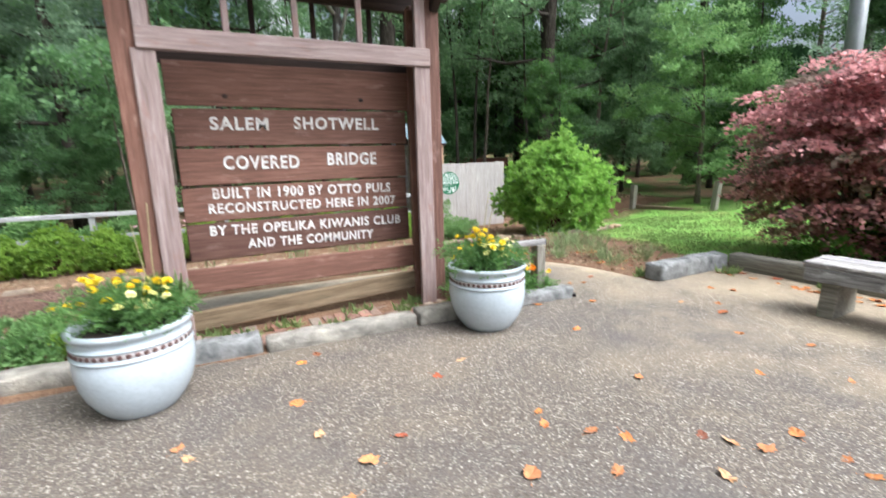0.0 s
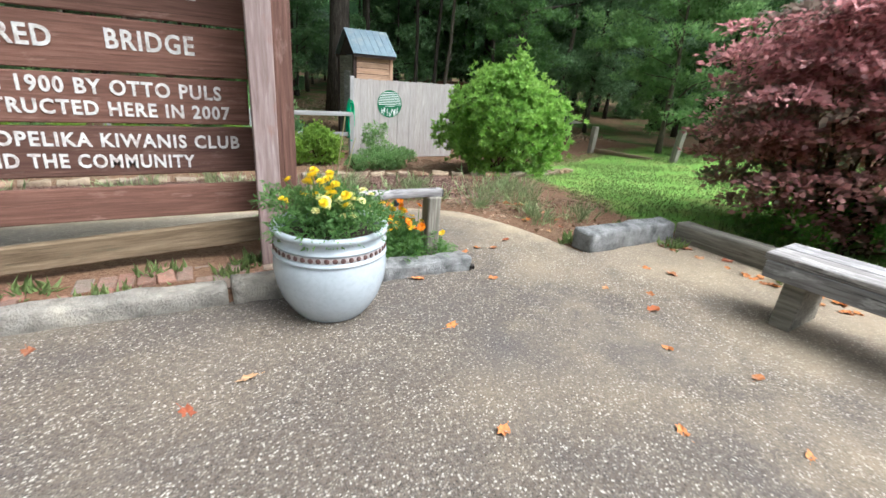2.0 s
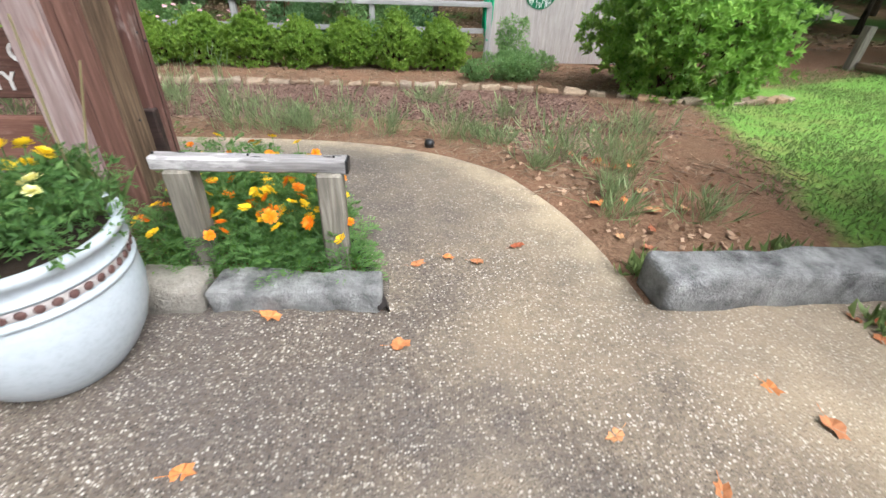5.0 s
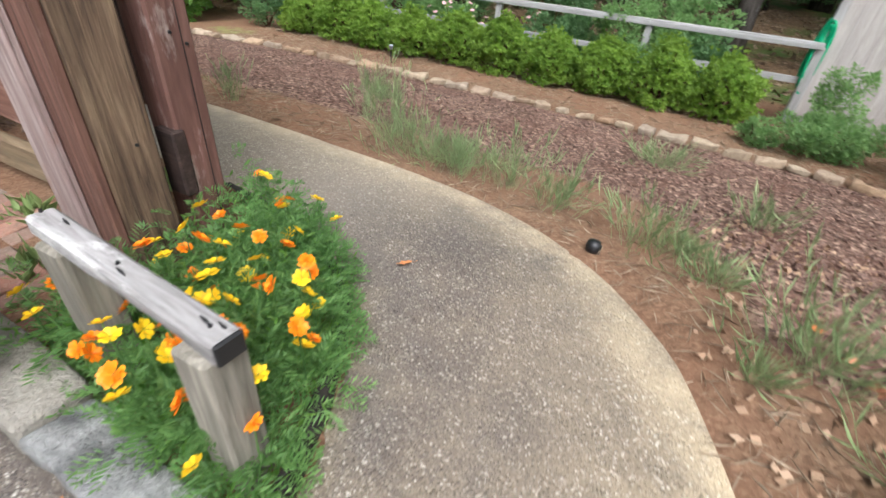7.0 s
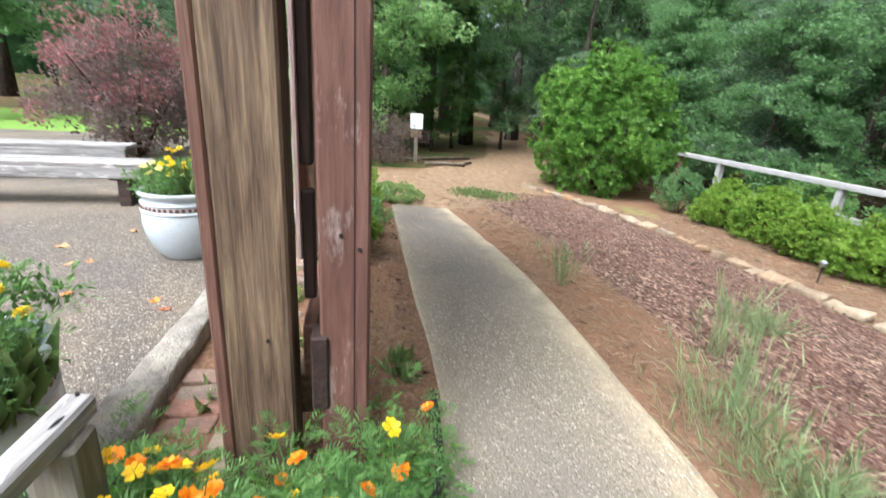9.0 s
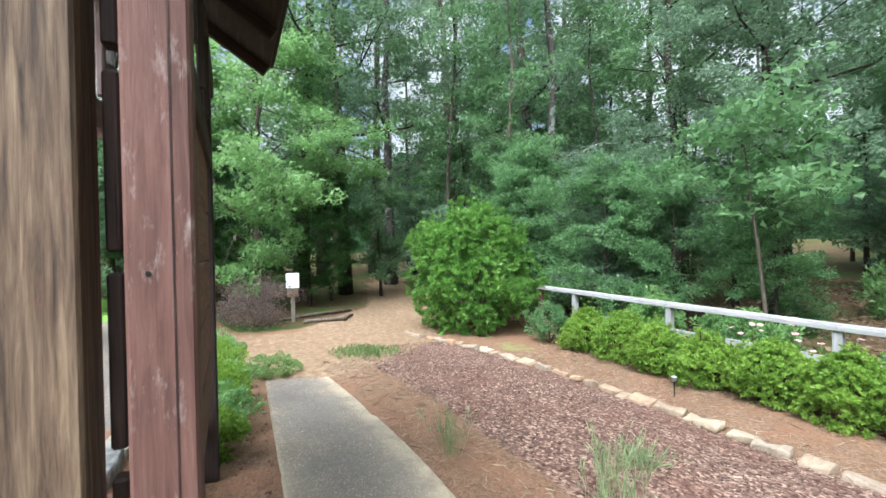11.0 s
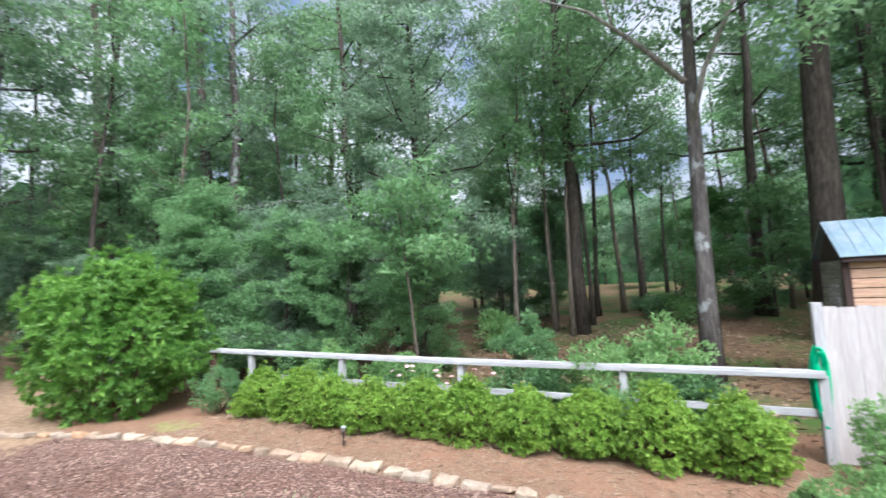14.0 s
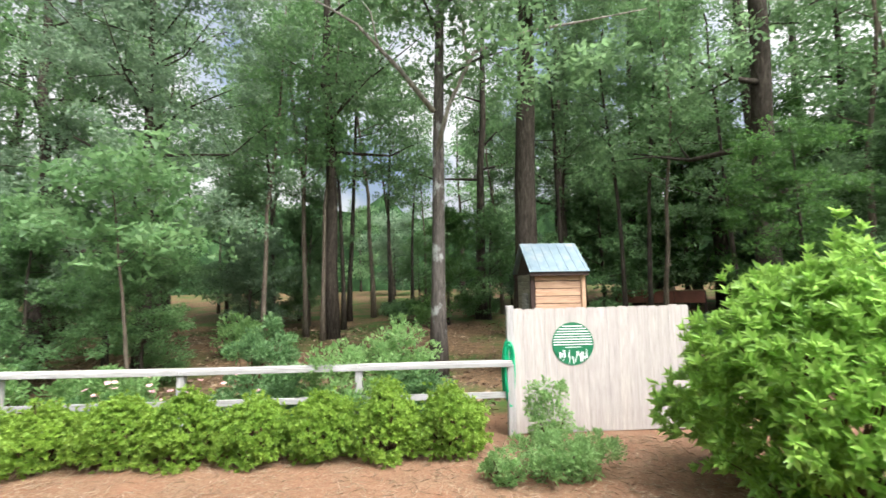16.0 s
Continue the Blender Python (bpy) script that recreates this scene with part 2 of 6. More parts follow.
def make_brick():
    """Old paving bricks, each of its own shade, worn and mossy."""
    k = Mat("old_paving_brick", 0.92, spec=0.2)
    v = k.coords()
    own = k.ramp(k.n("ObjectInfo").outputs["Random"], [(0.0, srgb(132, 118, 108)), (0.35, srgb(142, 106, 92)), (0.55, srgb(120, 96, 86)), (0.8, srgb(158, 112, 96)), (1.0, srgb(150, 136, 122))])
    a, b = k.noise(v, 16, 6, 0.7), k.noise(v, 90, 4)
    col = k.mix(k.mask(a, 0.45, 0.68), own, k.mix(0.6, own, srgb(96, 90, 78)))
    col = k.mix(k.math("MULTIPLY", k.mask(b, 0.5, 0.75), 0.4), col, srgb(168, 154, 140))
    k.color(col)
    return k.bump(k.math("ADD", a, b), 0.8, 0.01).m


def make_fallen():
    """Dry fallen leaves, from tan and orange to dull red, each of its own shade."""
    k = Mat("fallen_leaf", 0.8, spec=0.25)
    own = k.ramp(k.n("ObjectInfo").outputs["Random"], [(0.0, srgb(176, 120, 82)), (0.25, srgb(206, 132, 74)), (0.5, srgb(196, 158, 118)), (0.72, srgb(158, 86, 62)), (0.88, srgb(212, 140, 70)), (1.0, srgb(130, 84, 68))])
    a = k.noise(k.coords(), 60, 4)
    k.color(k.mix(k.mask(a, 0.4, 0.7), own, k.mix(0.5, own, srgb(112, 72, 52))))
    return k.bump(a, 0.5, 0.004).m


def make_fieldstone():
    """Tan, grey and ochre fieldstones, each of its own shade, with earth in the hollows."""
    k = Mat("tan_fieldstone", 0.93, spec=0.2)
    v = k.coords()
    own = k.ramp(k.n("ObjectInfo").outputs["Random"], [(0.0, srgb(138, 120, 102)), (0.3, srgb(172, 156, 134)), (0.55, srgb(150, 138, 124)), (0.8, srgb(166, 132, 100)), (1.0, srgb(186, 172, 152))])
    a, b = k.noise(v, 12, 6, 0.7), k.noise(v, 70, 4)
    col = k.mix(k.mask(a, 0.42, 0.7), own, k.mix(0.6, own, srgb(104, 86, 70)))
    col = k.mix(k.math("MULTIPLY", k.mask(b, 0.5, 0.75), 0.35), col, srgb(92, 82, 72))
    k.color(col)
    return k.bump(k.math("ADD", a, b), 0.9, 0.015).m


AGGREGATE, EARTH = make_aggregate(), make_ground()
BROWN = wood("brown_stained_wood", srgb(84, 59, 51), srgb(117, 85, 74), srgb(140, 108, 96), srgb(156, 130, 120), (0.58, 0.8), grain=1.3, vary=1.0)
RED = wood("red_stained_wood", srgb(74, 52, 46), srgb(108, 76, 68), srgb(130, 98, 89), srgb(160, 146, 140), (0.56, 0.76), grain=0.7)
PALE = wood("faded_stained_wood", srgb(114, 96, 92), srgb(150, 131, 127), srgb(178, 163, 160), srgb(138, 104, 93), (0.56, 0.74), vary=0.1)
BARE = wood("bare_timber", srgb(44, 34, 28), srgb(106, 87, 70), srgb(150, 129, 105), srgb(94, 69, 58), (0.6, 0.7), grain=1.2, crack=0.9)
# dark old wood, also used where shade is put into a part's colour
DARK_SHADE_WOOD = wood("dark_old_and_shaded_wood", srgb(34, 26, 24), srgb(58, 44, 40), srgb(84, 66, 58))
SILVER = wood("silvered_wood", srgb(96, 93, 92), srgb(156, 153, 153), srgb(196, 194, 194), srgb(210, 208, 208), (0.55, 0.7), crack=0.8)
GREYPOST = wood("grey_green_timber", srgb(88, 84, 76), srgb(138, 133, 122), srgb(176, 170, 158), srgb(116, 116, 98), (0.6, 0.75))
TANWOOD = wood("tan_timber", srgb(84, 70, 52), srgb(128, 110, 88), srgb(156, 138, 114), srgb(104, 96, 76), (0.6, 0.75))
WHITEWOOD = wood("white_painted_wood", srgb(128, 127, 126), srgb(156, 155, 155), srgb(178, 177, 177), srgb(150, 144, 134), (0.68, 0.76), crack=0.2, vary=0.2)
GATEWOOD = wood("cream_painted_boards", srgb(148, 142, 138), srgb(172, 166, 162), srgb(188, 182, 178), srgb(196, 180, 166), (0.64, 0.8), crack=0.2, vary=0.15)
CEDAR = wood("raw_cedar_boards", srgb(146, 114, 92), srgb(194, 160, 134), srgb(220, 190, 164), srgb(132, 116, 102), (0.6, 0.74))
LETTER = plain("white_lettering_paint", srgb(222, 218, 214), 0.7, 0.3, 30, grime=srgb(150, 118, 104))
KERBSTONE = plain("grey_kerb_stone", srgb(152, 146, 137), 0.92, 0.45, 9, relief=1.0, grime=srgb(188, 180, 166), deep=0.02)
LIMESTONE = plain("pale_limestone", srgb(148, 148, 147), 0.9, 0.6, 11, relief=1.0, grime=srgb(70, 70, 71), deep=0.02)
SANDSTONE = make_fieldstone()
BRICKMAT = make_brick()
GLAZE = plain("white_glazed_ceramic", srgb(180, 188, 194), 0.2, 0.07, 6, relief=0.04, grime=srgb(162, 169, 174), spec=0.5)
GLAZEWASH = plain("thin_brown_wash", srgb(190, 183, 181), 0.3, 0.25, 60, relief=0.2)
GLAZEDARK = plain("brown_glaze_wash", srgb(98, 72, 68), 0.35, 0.35, 40, relief=0.3)
SOIL = plain("dark_potting_soil", srgb(48, 36, 28), 0.95, 0.4, 30, relief=0.9)
TIN = plain("galvanised_roof_sheet", srgb(128, 146, 158), 0.42, 0.2, 5, 0.55, 0.1, srgb(152, 158, 160))
ROOFING = plain("dark_shingles", srgb(62, 56, 54), 0.9, 0.3, 12, relief=0.7)
GREENPAINT = plain("green_sign_face", srgb(28, 104, 70), 0.4, 0.12, 6)
WHITEPAINT = plain("white_sign_face", srgb(226, 230, 228), 0.45, 0.06, 6)
HOSEMAT = plain("green_rubber_hose", srgb(16, 150, 104), 0.4, 0.15, 14)
BLACKPLASTIC = plain("black_plastic", srgb(28, 28, 30), 0.45, 0.2, 14)
EDGING = plain("black_landscape_edging", srgb(44, 38, 36), 0.6, 0.3, 14)
LAMPWHITE = plain("frosted_lamp_head", srgb(150, 156, 164), 0.35, 0.1, 14)
STEEL = plain("grey_steel", srgb(150, 152, 154), 0.4, 0.15, 9, 0.6)
RUST = plain("rust_brown_metal_panel", srgb(110, 66, 54), 0.7, 0.3, 3)
GRAVEL = plain("grey_gravel", srgb(150, 142, 134), 0.95, 0.3, 18, relief=0.8)
NOTICE = plain("notice_sheet", srgb(214, 222, 230), 0.35, 0.06, 8)
BARK = make_bark("dark_bark", srgb(30, 27, 25), srgb(66, 60, 54), srgb(100, 93, 85))
BARKLICHEN = make_bark("lichened_bark", srgb(42, 39, 37), srgb(84, 79, 75), srgb(112, 107, 102), srgb(142, 145, 142))
BARKPALE = make_bark("pale_bark", srgb(60, 54, 47), srgb(100, 91, 81), srgb(134, 124, 111))
TWIG = make_bark("brown_twigs", srgb(46, 34, 26), srgb(84, 64, 48), srgb(112, 90, 68))
LEAF_OAK = leafy("oak_leaves", (0.044, 0.092, 0.044), (0.118, 0.218, 0.094), (0.230, 0.360, 0.170), 0.5, 0.6)
LEAF_BLUE = leafy("cool_green_leaves", (0.068, 0.118, 0.074), (0.148, 0.240, 0.142), (0.268, 0.375, 0.236), 0.5, 0.6)
LEAF_LIGHT = leafy("light_green_leaves", (0.058, 0.128, 0.052), (0.125, 0.245, 0.094), (0.228, 0.380, 0.165))
LEAF_LIME = leafy("sunlit_green_leaves", (0.100, 0.205, 0.066), (0.190, 0.345, 0.115), (0.310, 0.480, 0.190))
LEAF_DARK = leafy("dark_evergreen_leaves", (0.026, 0.070, 0.020), (0.056, 0.135, 0.034), (0.115, 0.230, 0.060))
LEAF_HEDGE = leafy("yellow_green_hedge_leaves", (0.075, 0.165, 0.022), (0.190, 0.345, 0.044), (0.350, 0.510, 0.090), tip=(0.350, 0.480, 0.085))
LEAF_BUSH = leafy("glossy_shrub_leaves", (0.108, 0.245, 0.040), (0.230, 0.440, 0.070), (0.400, 0.610, 0.145), 0.33, 0.58)
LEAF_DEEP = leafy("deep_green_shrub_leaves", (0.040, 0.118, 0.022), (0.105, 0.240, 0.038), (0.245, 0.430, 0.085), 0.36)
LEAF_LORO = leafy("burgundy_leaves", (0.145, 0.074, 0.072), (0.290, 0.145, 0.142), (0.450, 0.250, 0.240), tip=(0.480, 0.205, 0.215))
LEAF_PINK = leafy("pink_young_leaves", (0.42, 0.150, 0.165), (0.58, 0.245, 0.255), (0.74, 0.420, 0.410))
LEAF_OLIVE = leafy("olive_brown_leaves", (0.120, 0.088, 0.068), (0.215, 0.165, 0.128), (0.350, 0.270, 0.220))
LEAF_MAROON = leafy("dull_maroon_leaves", (0.085, 0.068, 0.060), (0.165, 0.118, 0.106), (0.265, 0.195, 0.175))
LEAF_FEATHER = leafy("feathery_green_leaves", (0.055, 0.130, 0.040), (0.115, 0.245, 0.070), (0.225, 0.390, 0.120))
LEAF_WEED = leafy("weed_leaves", (0.200, 0.290, 0.130), (0.310, 0.420, 0.190), (0.430, 0.525, 0.280), 0.6, 0.45)
BLADES = leafy("grass_blades", (0.135, 0.222, 0.070), (0.228, 0.335, 0.110), (0.360, 0.450, 0.190))
STRAW = leafy("dry_stems", (0.30, 0.26, 0.13), (0.42, 0.37, 0.20), (0.55, 0.50, 0.32))
YELLOW = leafy("yellow_petals", (0.76, 0.46, 0.008), (0.82, 0.54, 0.010), (0.88, 0.64, 0.020), through=0.2)
GOLD = leafy("golden_marigold_petals", (0.80, 0.56, 0.010), (0.85, 0.66, 0.016), (0.90, 0.76, 0.050), through=0.2)
LEMON = leafy("pale_lemon_petals", (0.80, 0.74, 0.20), (0.84, 0.80, 0.34), (0.86, 0.84, 0.55), through=0.2)
ORANGE = leafy("orange_petals", (0.76, 0.19, 0.004), (0.82, 0.25, 0.006), (0.88, 0.32, 0.010), through=0.2)
PINKPETAL = leafy("pink_petals", (0.60, 0.26, 0.34), (0.70, 0.36, 0.42), (0.78, 0.50, 0.54), through=0.2)
FLOWEREYE = plain("flower_centre", srgb(190, 110, 12), 0.8, 0.3, 60)
FALLEN = make_fallen()
TANLEAF = leafy("tan_leaf_scraps", (0.20, 0.115, 0.065), (0.34, 0.215, 0.135), (0.52, 0.37, 0.26), 0.9, 0.05)
LITTER = leafy("woodland_litter", (0.060, 0.038, 0.024), (0.150, 0.100, 0.065), (0.320, 0.240, 0.165), 0.9, 0.0)
CHIPS = leafy("bark_chips", (0.065, 0.036, 0.029), (0.140, 0.084, 0.066), (0.25, 0.165, 0.128), 0.9, 0.0)
NEEDLES = leafy("pine_straw", (0.125, 0.082, 0.052), (0.25, 0.178, 0.116), (0.41, 0.325, 0.235), 0.9, 0.0)


# ---- helpers for meshes ----
def mesh_of(name, verts, faces, material, smooth=False):
    me = bpy.data.meshes.new(name)
    me.from_pydata([tuple(map(float, v)) for v in verts], [], [tuple(map(int, f)) for f in faces])
    me.materials.append(material)
    if smooth:
        me.polygons.foreach_set("use_smooth", [True] * len(me.polygons))
    me.update()
    return me


def put_mesh(name, me, parent=None, m=None, label=""):
    ob = new(name, me)
    if parent is not None:
        ob.parent = parent
    if m is not None:
        ob.matrix_basis = m
    if label:
        ob["label"] = label
    return ob


def part(name, bm, material, parent, label="", m=None, smooth=False):
    me = bpy.data.meshes.new(name)
    bm.to_mesh(me)
    bm.free()
    me.materials.append(material)
    if smooth:
        me.polygons.foreach_set("use_smooth", [True] * len(me.polygons))
    return put_mesh(name, me, parent, m, label)


def thing(name, m, label, category, group="", kind=""):
    ob = new(name)
    ob.empty_display_size = 0.1
    ob.matrix_basis = m
    return tagged(ob, label, category, group, kind)


def box(sx, sy, sz, bevel=0.006, uneven=0.0, seed=0, cuts=0, center=True):
    """A bevelled block of that size with its long side along x; uneven: how far its corners wander."""
    bm = bmesh.new()
    bmesh.ops.create_cube(bm, size=1.0)
    bmesh.ops.scale(bm, vec=(sx, sy, sz), verts=bm.verts)
    if cuts:
        long_edges = [e for e in bm.edges if abs(e.verts[0].co.x - e.verts[1].co.x) > sx * 0.5]
        bmesh.ops.subdivide_edges(bm, edges=long_edges, cuts=cuts, use_grid_fill=True)
    if uneven:
        r = random.Random(seed)
        for v in bm.verts:
            v.co += Vector((r.uniform(-1, 1), r.uniform(-1, 1), r.uniform(-1, 1))) * uneven
    if bevel:
        bmesh.ops.bevel(bm, geom=list(bm.edges), offset=bevel, segments=2 if bevel > 0.008 else 1, affect="EDGES", profile=0.6)
    if not center:
        bmesh.ops.translate(bm, vec=(0, 0, sz / 2), verts=bm.verts)
    return bm


UP = Matrix.Rotation(radians(-90), 4, "Y")


def upright(x, y, z0, z1):
    """The pose of a board, long along its own x, that stands from z0 to z1."""
    return Matrix.Translation((x, y, (z0 + z1) / 2)) @ UP


def tube(path, radii, sides=8, jag=0.0, rng=None):
    """Vertices and faces of a round limb along a polyline."""
    path = np.asarray(path, float)
    verts, faces = [], []
    for i, p in enumerate(path):
        d = path[min(i + 1, len(path) - 1)] - path[max(i - 1, 0)]
        d /= np.linalg.norm(d) + 1e-9
        a = np.cross(d, (0.3, 0.9, 0.1) if abs(d[1]) < 0.9 else (1, 0, 0))
        a /= np.linalg.norm(a)
        b = np.cross(d, a)
        for k in range(sides):
            t = 2 * math.pi * k / sides
            r = radii[i] * (1 + (rng.uniform(-jag, jag) if rng is not None else 0))
            verts.append(p + r * (a * math.cos(t) + b * math.sin(t)))
        if i:
            o = i * sides
            for k in range(sides):
                faces.append((o - sides + k, o - sides + (k + 1) % sides, o + (k + 1) % sides, o + k))
    faces.append(tuple(range(sides))[::-1])
    faces.append(tuple(range(len(verts) - sides, len(verts))))
    return verts, faces


def join(parts):
    verts, faces = [], []
    for v, f in parts:
        o = len(verts)
        verts.extend(v)
        faces.extend(tuple(i + o for i in q) for q in f)
    return verts, faces


def unit(a):
    return a / (np.linalg.norm(a, axis=1, keepdims=True) + 1e-9)


def leaves(name, P, N, size, material, rng, aspect=0.5, spread=0.8, vary=0.35, fold=0.22, face=None, loose=0.6):
    """Many folded leaves of two triangles each: they start at P and lean along N; face: the way that their upper sides turn."""
    n = len(P)
    a = unit(N + rng.normal(0, spread, (n, 3)))
    turn = rng.normal(0, 1, (n, 3))
    if face is not None:
        turn = turn * loose + face
    b = unit(np.cross(a, turn))
    c = np.cross(b, a)
    s = size * (1 + rng.uniform(-vary, vary, (n, 1)))
    w = s * aspect * 0.5
    V = np.empty((n, 4, 3))
    V[:, 0] = P
    V[:, 1] = P + a * s * 0.45 + b * w + c * s * fold
    V[:, 2] = P + a * s
    V[:, 3] = P + a * s * 0.45 - b * w + c * s * fold
    return tri_mesh(name, V.reshape(-1, 3), n, material)


def tri_mesh(name, V, n, material):
    """n leaves of four corners each, as two triangles that share the middle line."""
    idx = np.array([0, 2, 1, 0, 3, 2])
    loops = (np.arange(n)[:, None] * 4 + idx[None]).ravel()
    me = bpy.data.meshes.new(name)
    me.vertices.add(n * 4)
    me.vertices.foreach_set("co", V.astype(np.float32).ravel())
    me.loops.add(n * 6)
    me.loops.foreach_set("vertex_index", loops.astype(np.int32))
    me.polygons.add(n * 2)
    me.polygons.foreach_set("loop_start", np.arange(0, n * 6, 3, dtype=np.int32))
    me.polygons.foreach_set("loop_total", np.full(n * 2, 3, dtype=np.int32))
    me.update(calc_edges=True)
    me.validate()
    me.materials.append(material)
    return me


def slips(name, P, N, size, material, rng, aspect=0.6, spread=0.8, vary=0.35, face=None, loose=0.6):
    """Many small leaves of one triangle each, for crowns that stay some way off."""
    n = len(P)
    a = unit(N + rng.normal(0, spread, (n, 3)))
    turn = rng.normal(0, 1, (n, 3))
    if face is not None:
        turn = turn * loose + face
    b = unit(np.cross(a, turn))
    s = size * (1 + rng.uniform(-vary, vary, (n, 1)))
    skew = rng.uniform(0.15, 0.6, (n, 1))
    V = np.empty((n, 3, 3))
    V[:, 0] = P - b * s * aspect * 0.5
    V[:, 1] = P + b * s * aspect * 0.5 + a * s * skew
    V[:, 2] = P + a * s
    me = bpy.data.meshes.new(name)
    me.vertices.add(n * 3)
    me.vertices.foreach_set("co", V.astype(np.float32).ravel())
    me.loops.add(n * 3)
    me.loops.foreach_set("vertex_index", np.arange(n * 3, dtype=np.int32))
    me.polygons.add(n)
    me.polygons.foreach_set("loop_start", np.arange(0, n * 3, 3, dtype=np.int32))
    me.polygons.foreach_set("loop_total", np.full(n, 3, dtype=np.int32))
    me.update(calc_edges=True)
    me.materials.append(material)
    return me


def fronds(name, P, D, length, material, rng, pairs=6, width=0.34, thin=0.11):
    """Feathery divided leaves: from each point of P a drooping midrib along D with pairs of narrow leaflets."""
    n = len(P)
    D = unit(D)
    side = unit(np.cross(D, (0, 0, 1.0) + rng.normal(0, 0.25, (n, 3))))
    L = length * rng.uniform(0.65, 1.25, (n, 1))
    base, out = [], []
    for i in range(pairs):
        f = (i + 0.8) / pairs
        spot = P + D * L * f + np.array((0, 0, -0.35)) * L * f * f
        for sgn in (-1, 1):
            base.append(spot)
            out.append((D * 0.75 + side * sgn * (1.0 - 0.4 * f)) * (1.15 - 0.75 * abs(f - 0.45)))
    base.append(P + D * L * 0.85 + np.array((0, 0, -0.3)) * L)
    out.append(D)
    k = len(base)
    B, O = np.concatenate(base), np.concatenate(out)
    LL = np.tile(L, (k, 1)) * width
    tip = B + O * LL + rng.normal(0, 0.06, B.shape) * LL
    w = unit(np.cross(O, (0, 0, 1.0) + rng.normal(0, 0.5, B.shape))) * LL * thin
    V = np.stack([B, B + O * LL * 0.55 + w, tip, B + O * LL * 0.5 - w], 1)
    order = np.arange(n * k).reshape(k, n).T.ravel()
    return tri_mesh(name, V[order].reshape(-1, 3), n * k, material)


def ball_points(rng, n, inner=0.0):
    d = unit(rng.normal(0, 1, (n, 3)))
    r = (inner ** 3 + (1 - inner ** 3) * rng.uniform(0, 1, (n, 1))) ** (1 / 3)
    return d * r, d


def clumps(rng, centres, radius, per, squash=0.8, inner=0.45):
    """Leaf points in round clumps about the centres, and the ways in which they point."""
    P, N = [], []
    for c in centres:
        r = radius * rng.uniform(0.7, 1.3)
        p, d = ball_points(rng, per, inner)
        P.append(np.asarray(c) + p * r * (1, 1, squash))
        N.append(d + (0, 0, 0.25))
    return np.concatenate(P), np.concatenate(N)


def rosettes(name, C, A, per, size, material, rng, aspect=0.36, spread=0.75):
    """Whorls of leaves: each centre of C carries a ring of leaves that open about its axis A, tilted outwards."""
    n = len(C)
    A = unit(A)
    u = unit(np.cross(A, rng.normal(0, 1, (n, 3))))
    w = np.cross(A, u)
    t = (np.arange(per)[None] * 2.4 + rng.uniform(0, 6.28, (n, 1)))[..., None]
    out = rng.uniform(0.45, 1.3, (n, per, 1)) * spread / 0.75
    N = A[:, None] * 0.8 + (u[:, None] * np.cos(t) + w[:, None] * np.sin(t)) * out
    P = C[:, None] - A[:, None] * (np.arange(per)[None, :, None] / per) * size * 0.55
    return leaves(name, P.reshape(-1, 3), N.reshape(-1, 3), size, material, rng, aspect, 0.12, 0.3, 0.14, A.repeat(per, 0), 0.3)


# ---- the lie of the land ----
def ss(t):
    t = np.clip(t, 0, 1)
    return t * t * (3 - 2 * t)


def ground_z(x, y):
    """The height of the ground: a level terrace that falls to the garden and rises into the wood."""
    x, y = np.asarray(x, float), np.asarray(y, float)
    a = 0.125 * np.clip(y - 4.35, 0, 4.3) + 0.035 * np.clip(y - 8.65, 0, 2.4)
    a = a * (1 - 0.55 * ss((x - 7.5) / 6))
    b = np.minimum(0.074 * np.clip(0.9 - x, 0, 99), 0.62) * ss((y - 3.3) / 1.0)
    low = (a ** 4 + b ** 4 + 1e-9) ** 0.25
    far = np.hypot(np.clip(np.abs(x - 1) - 14, 0, 999) * 0.6, np.clip(y - 12.5, 0, 999))
    rise = 0.045 * np.clip(far, 0, 45) * ss(far / 8)
    return -low + rise


def gz(x, y):
    return float(ground_z(x, y))


STONE_LINE = [(-7.0, 7.75), (-6.0, 8.05), (-4.6, 8.35), (-3.0, 8.55), (-1.0, 8.68), (1.5, 8.7), (3.4, 8.5), (4.9, 8.2), (5.7, 7.85), (6.2, 7.4), (7.0, 7.2), (7.6, 7.35), (8.1, 7.6)]
OUTER = [(3.85, 3.08), (3.83, 3.45), (3.74, 3.9), (3.52, 4.4), (3.2, 4.8), (2.8, 5.08), (2.35, 5.24), (1.8, 5.32), (1.0, 5.36), (0.0, 5.38), (-1.2, 5.36), (-2.4, 5.33), (-3.35, 5.3)]
INNER = [(2.82, 3.08), (2.74, 3.4), (2.62, 3.68), (2.46, 3.95), (2.26, 4.13), (2.0, 4.25), (1.75, 4.31), (1.4, 4.34), (0.8, 4.36), (0.0, 4.38), (-1.2, 4.42), (-2.5, 4.46), (-3.7, 4.5)]


def along(points, x):
    p = sorted(points)
    return np.interp(x, [q[0] for q in p], [q[1] for q in p])


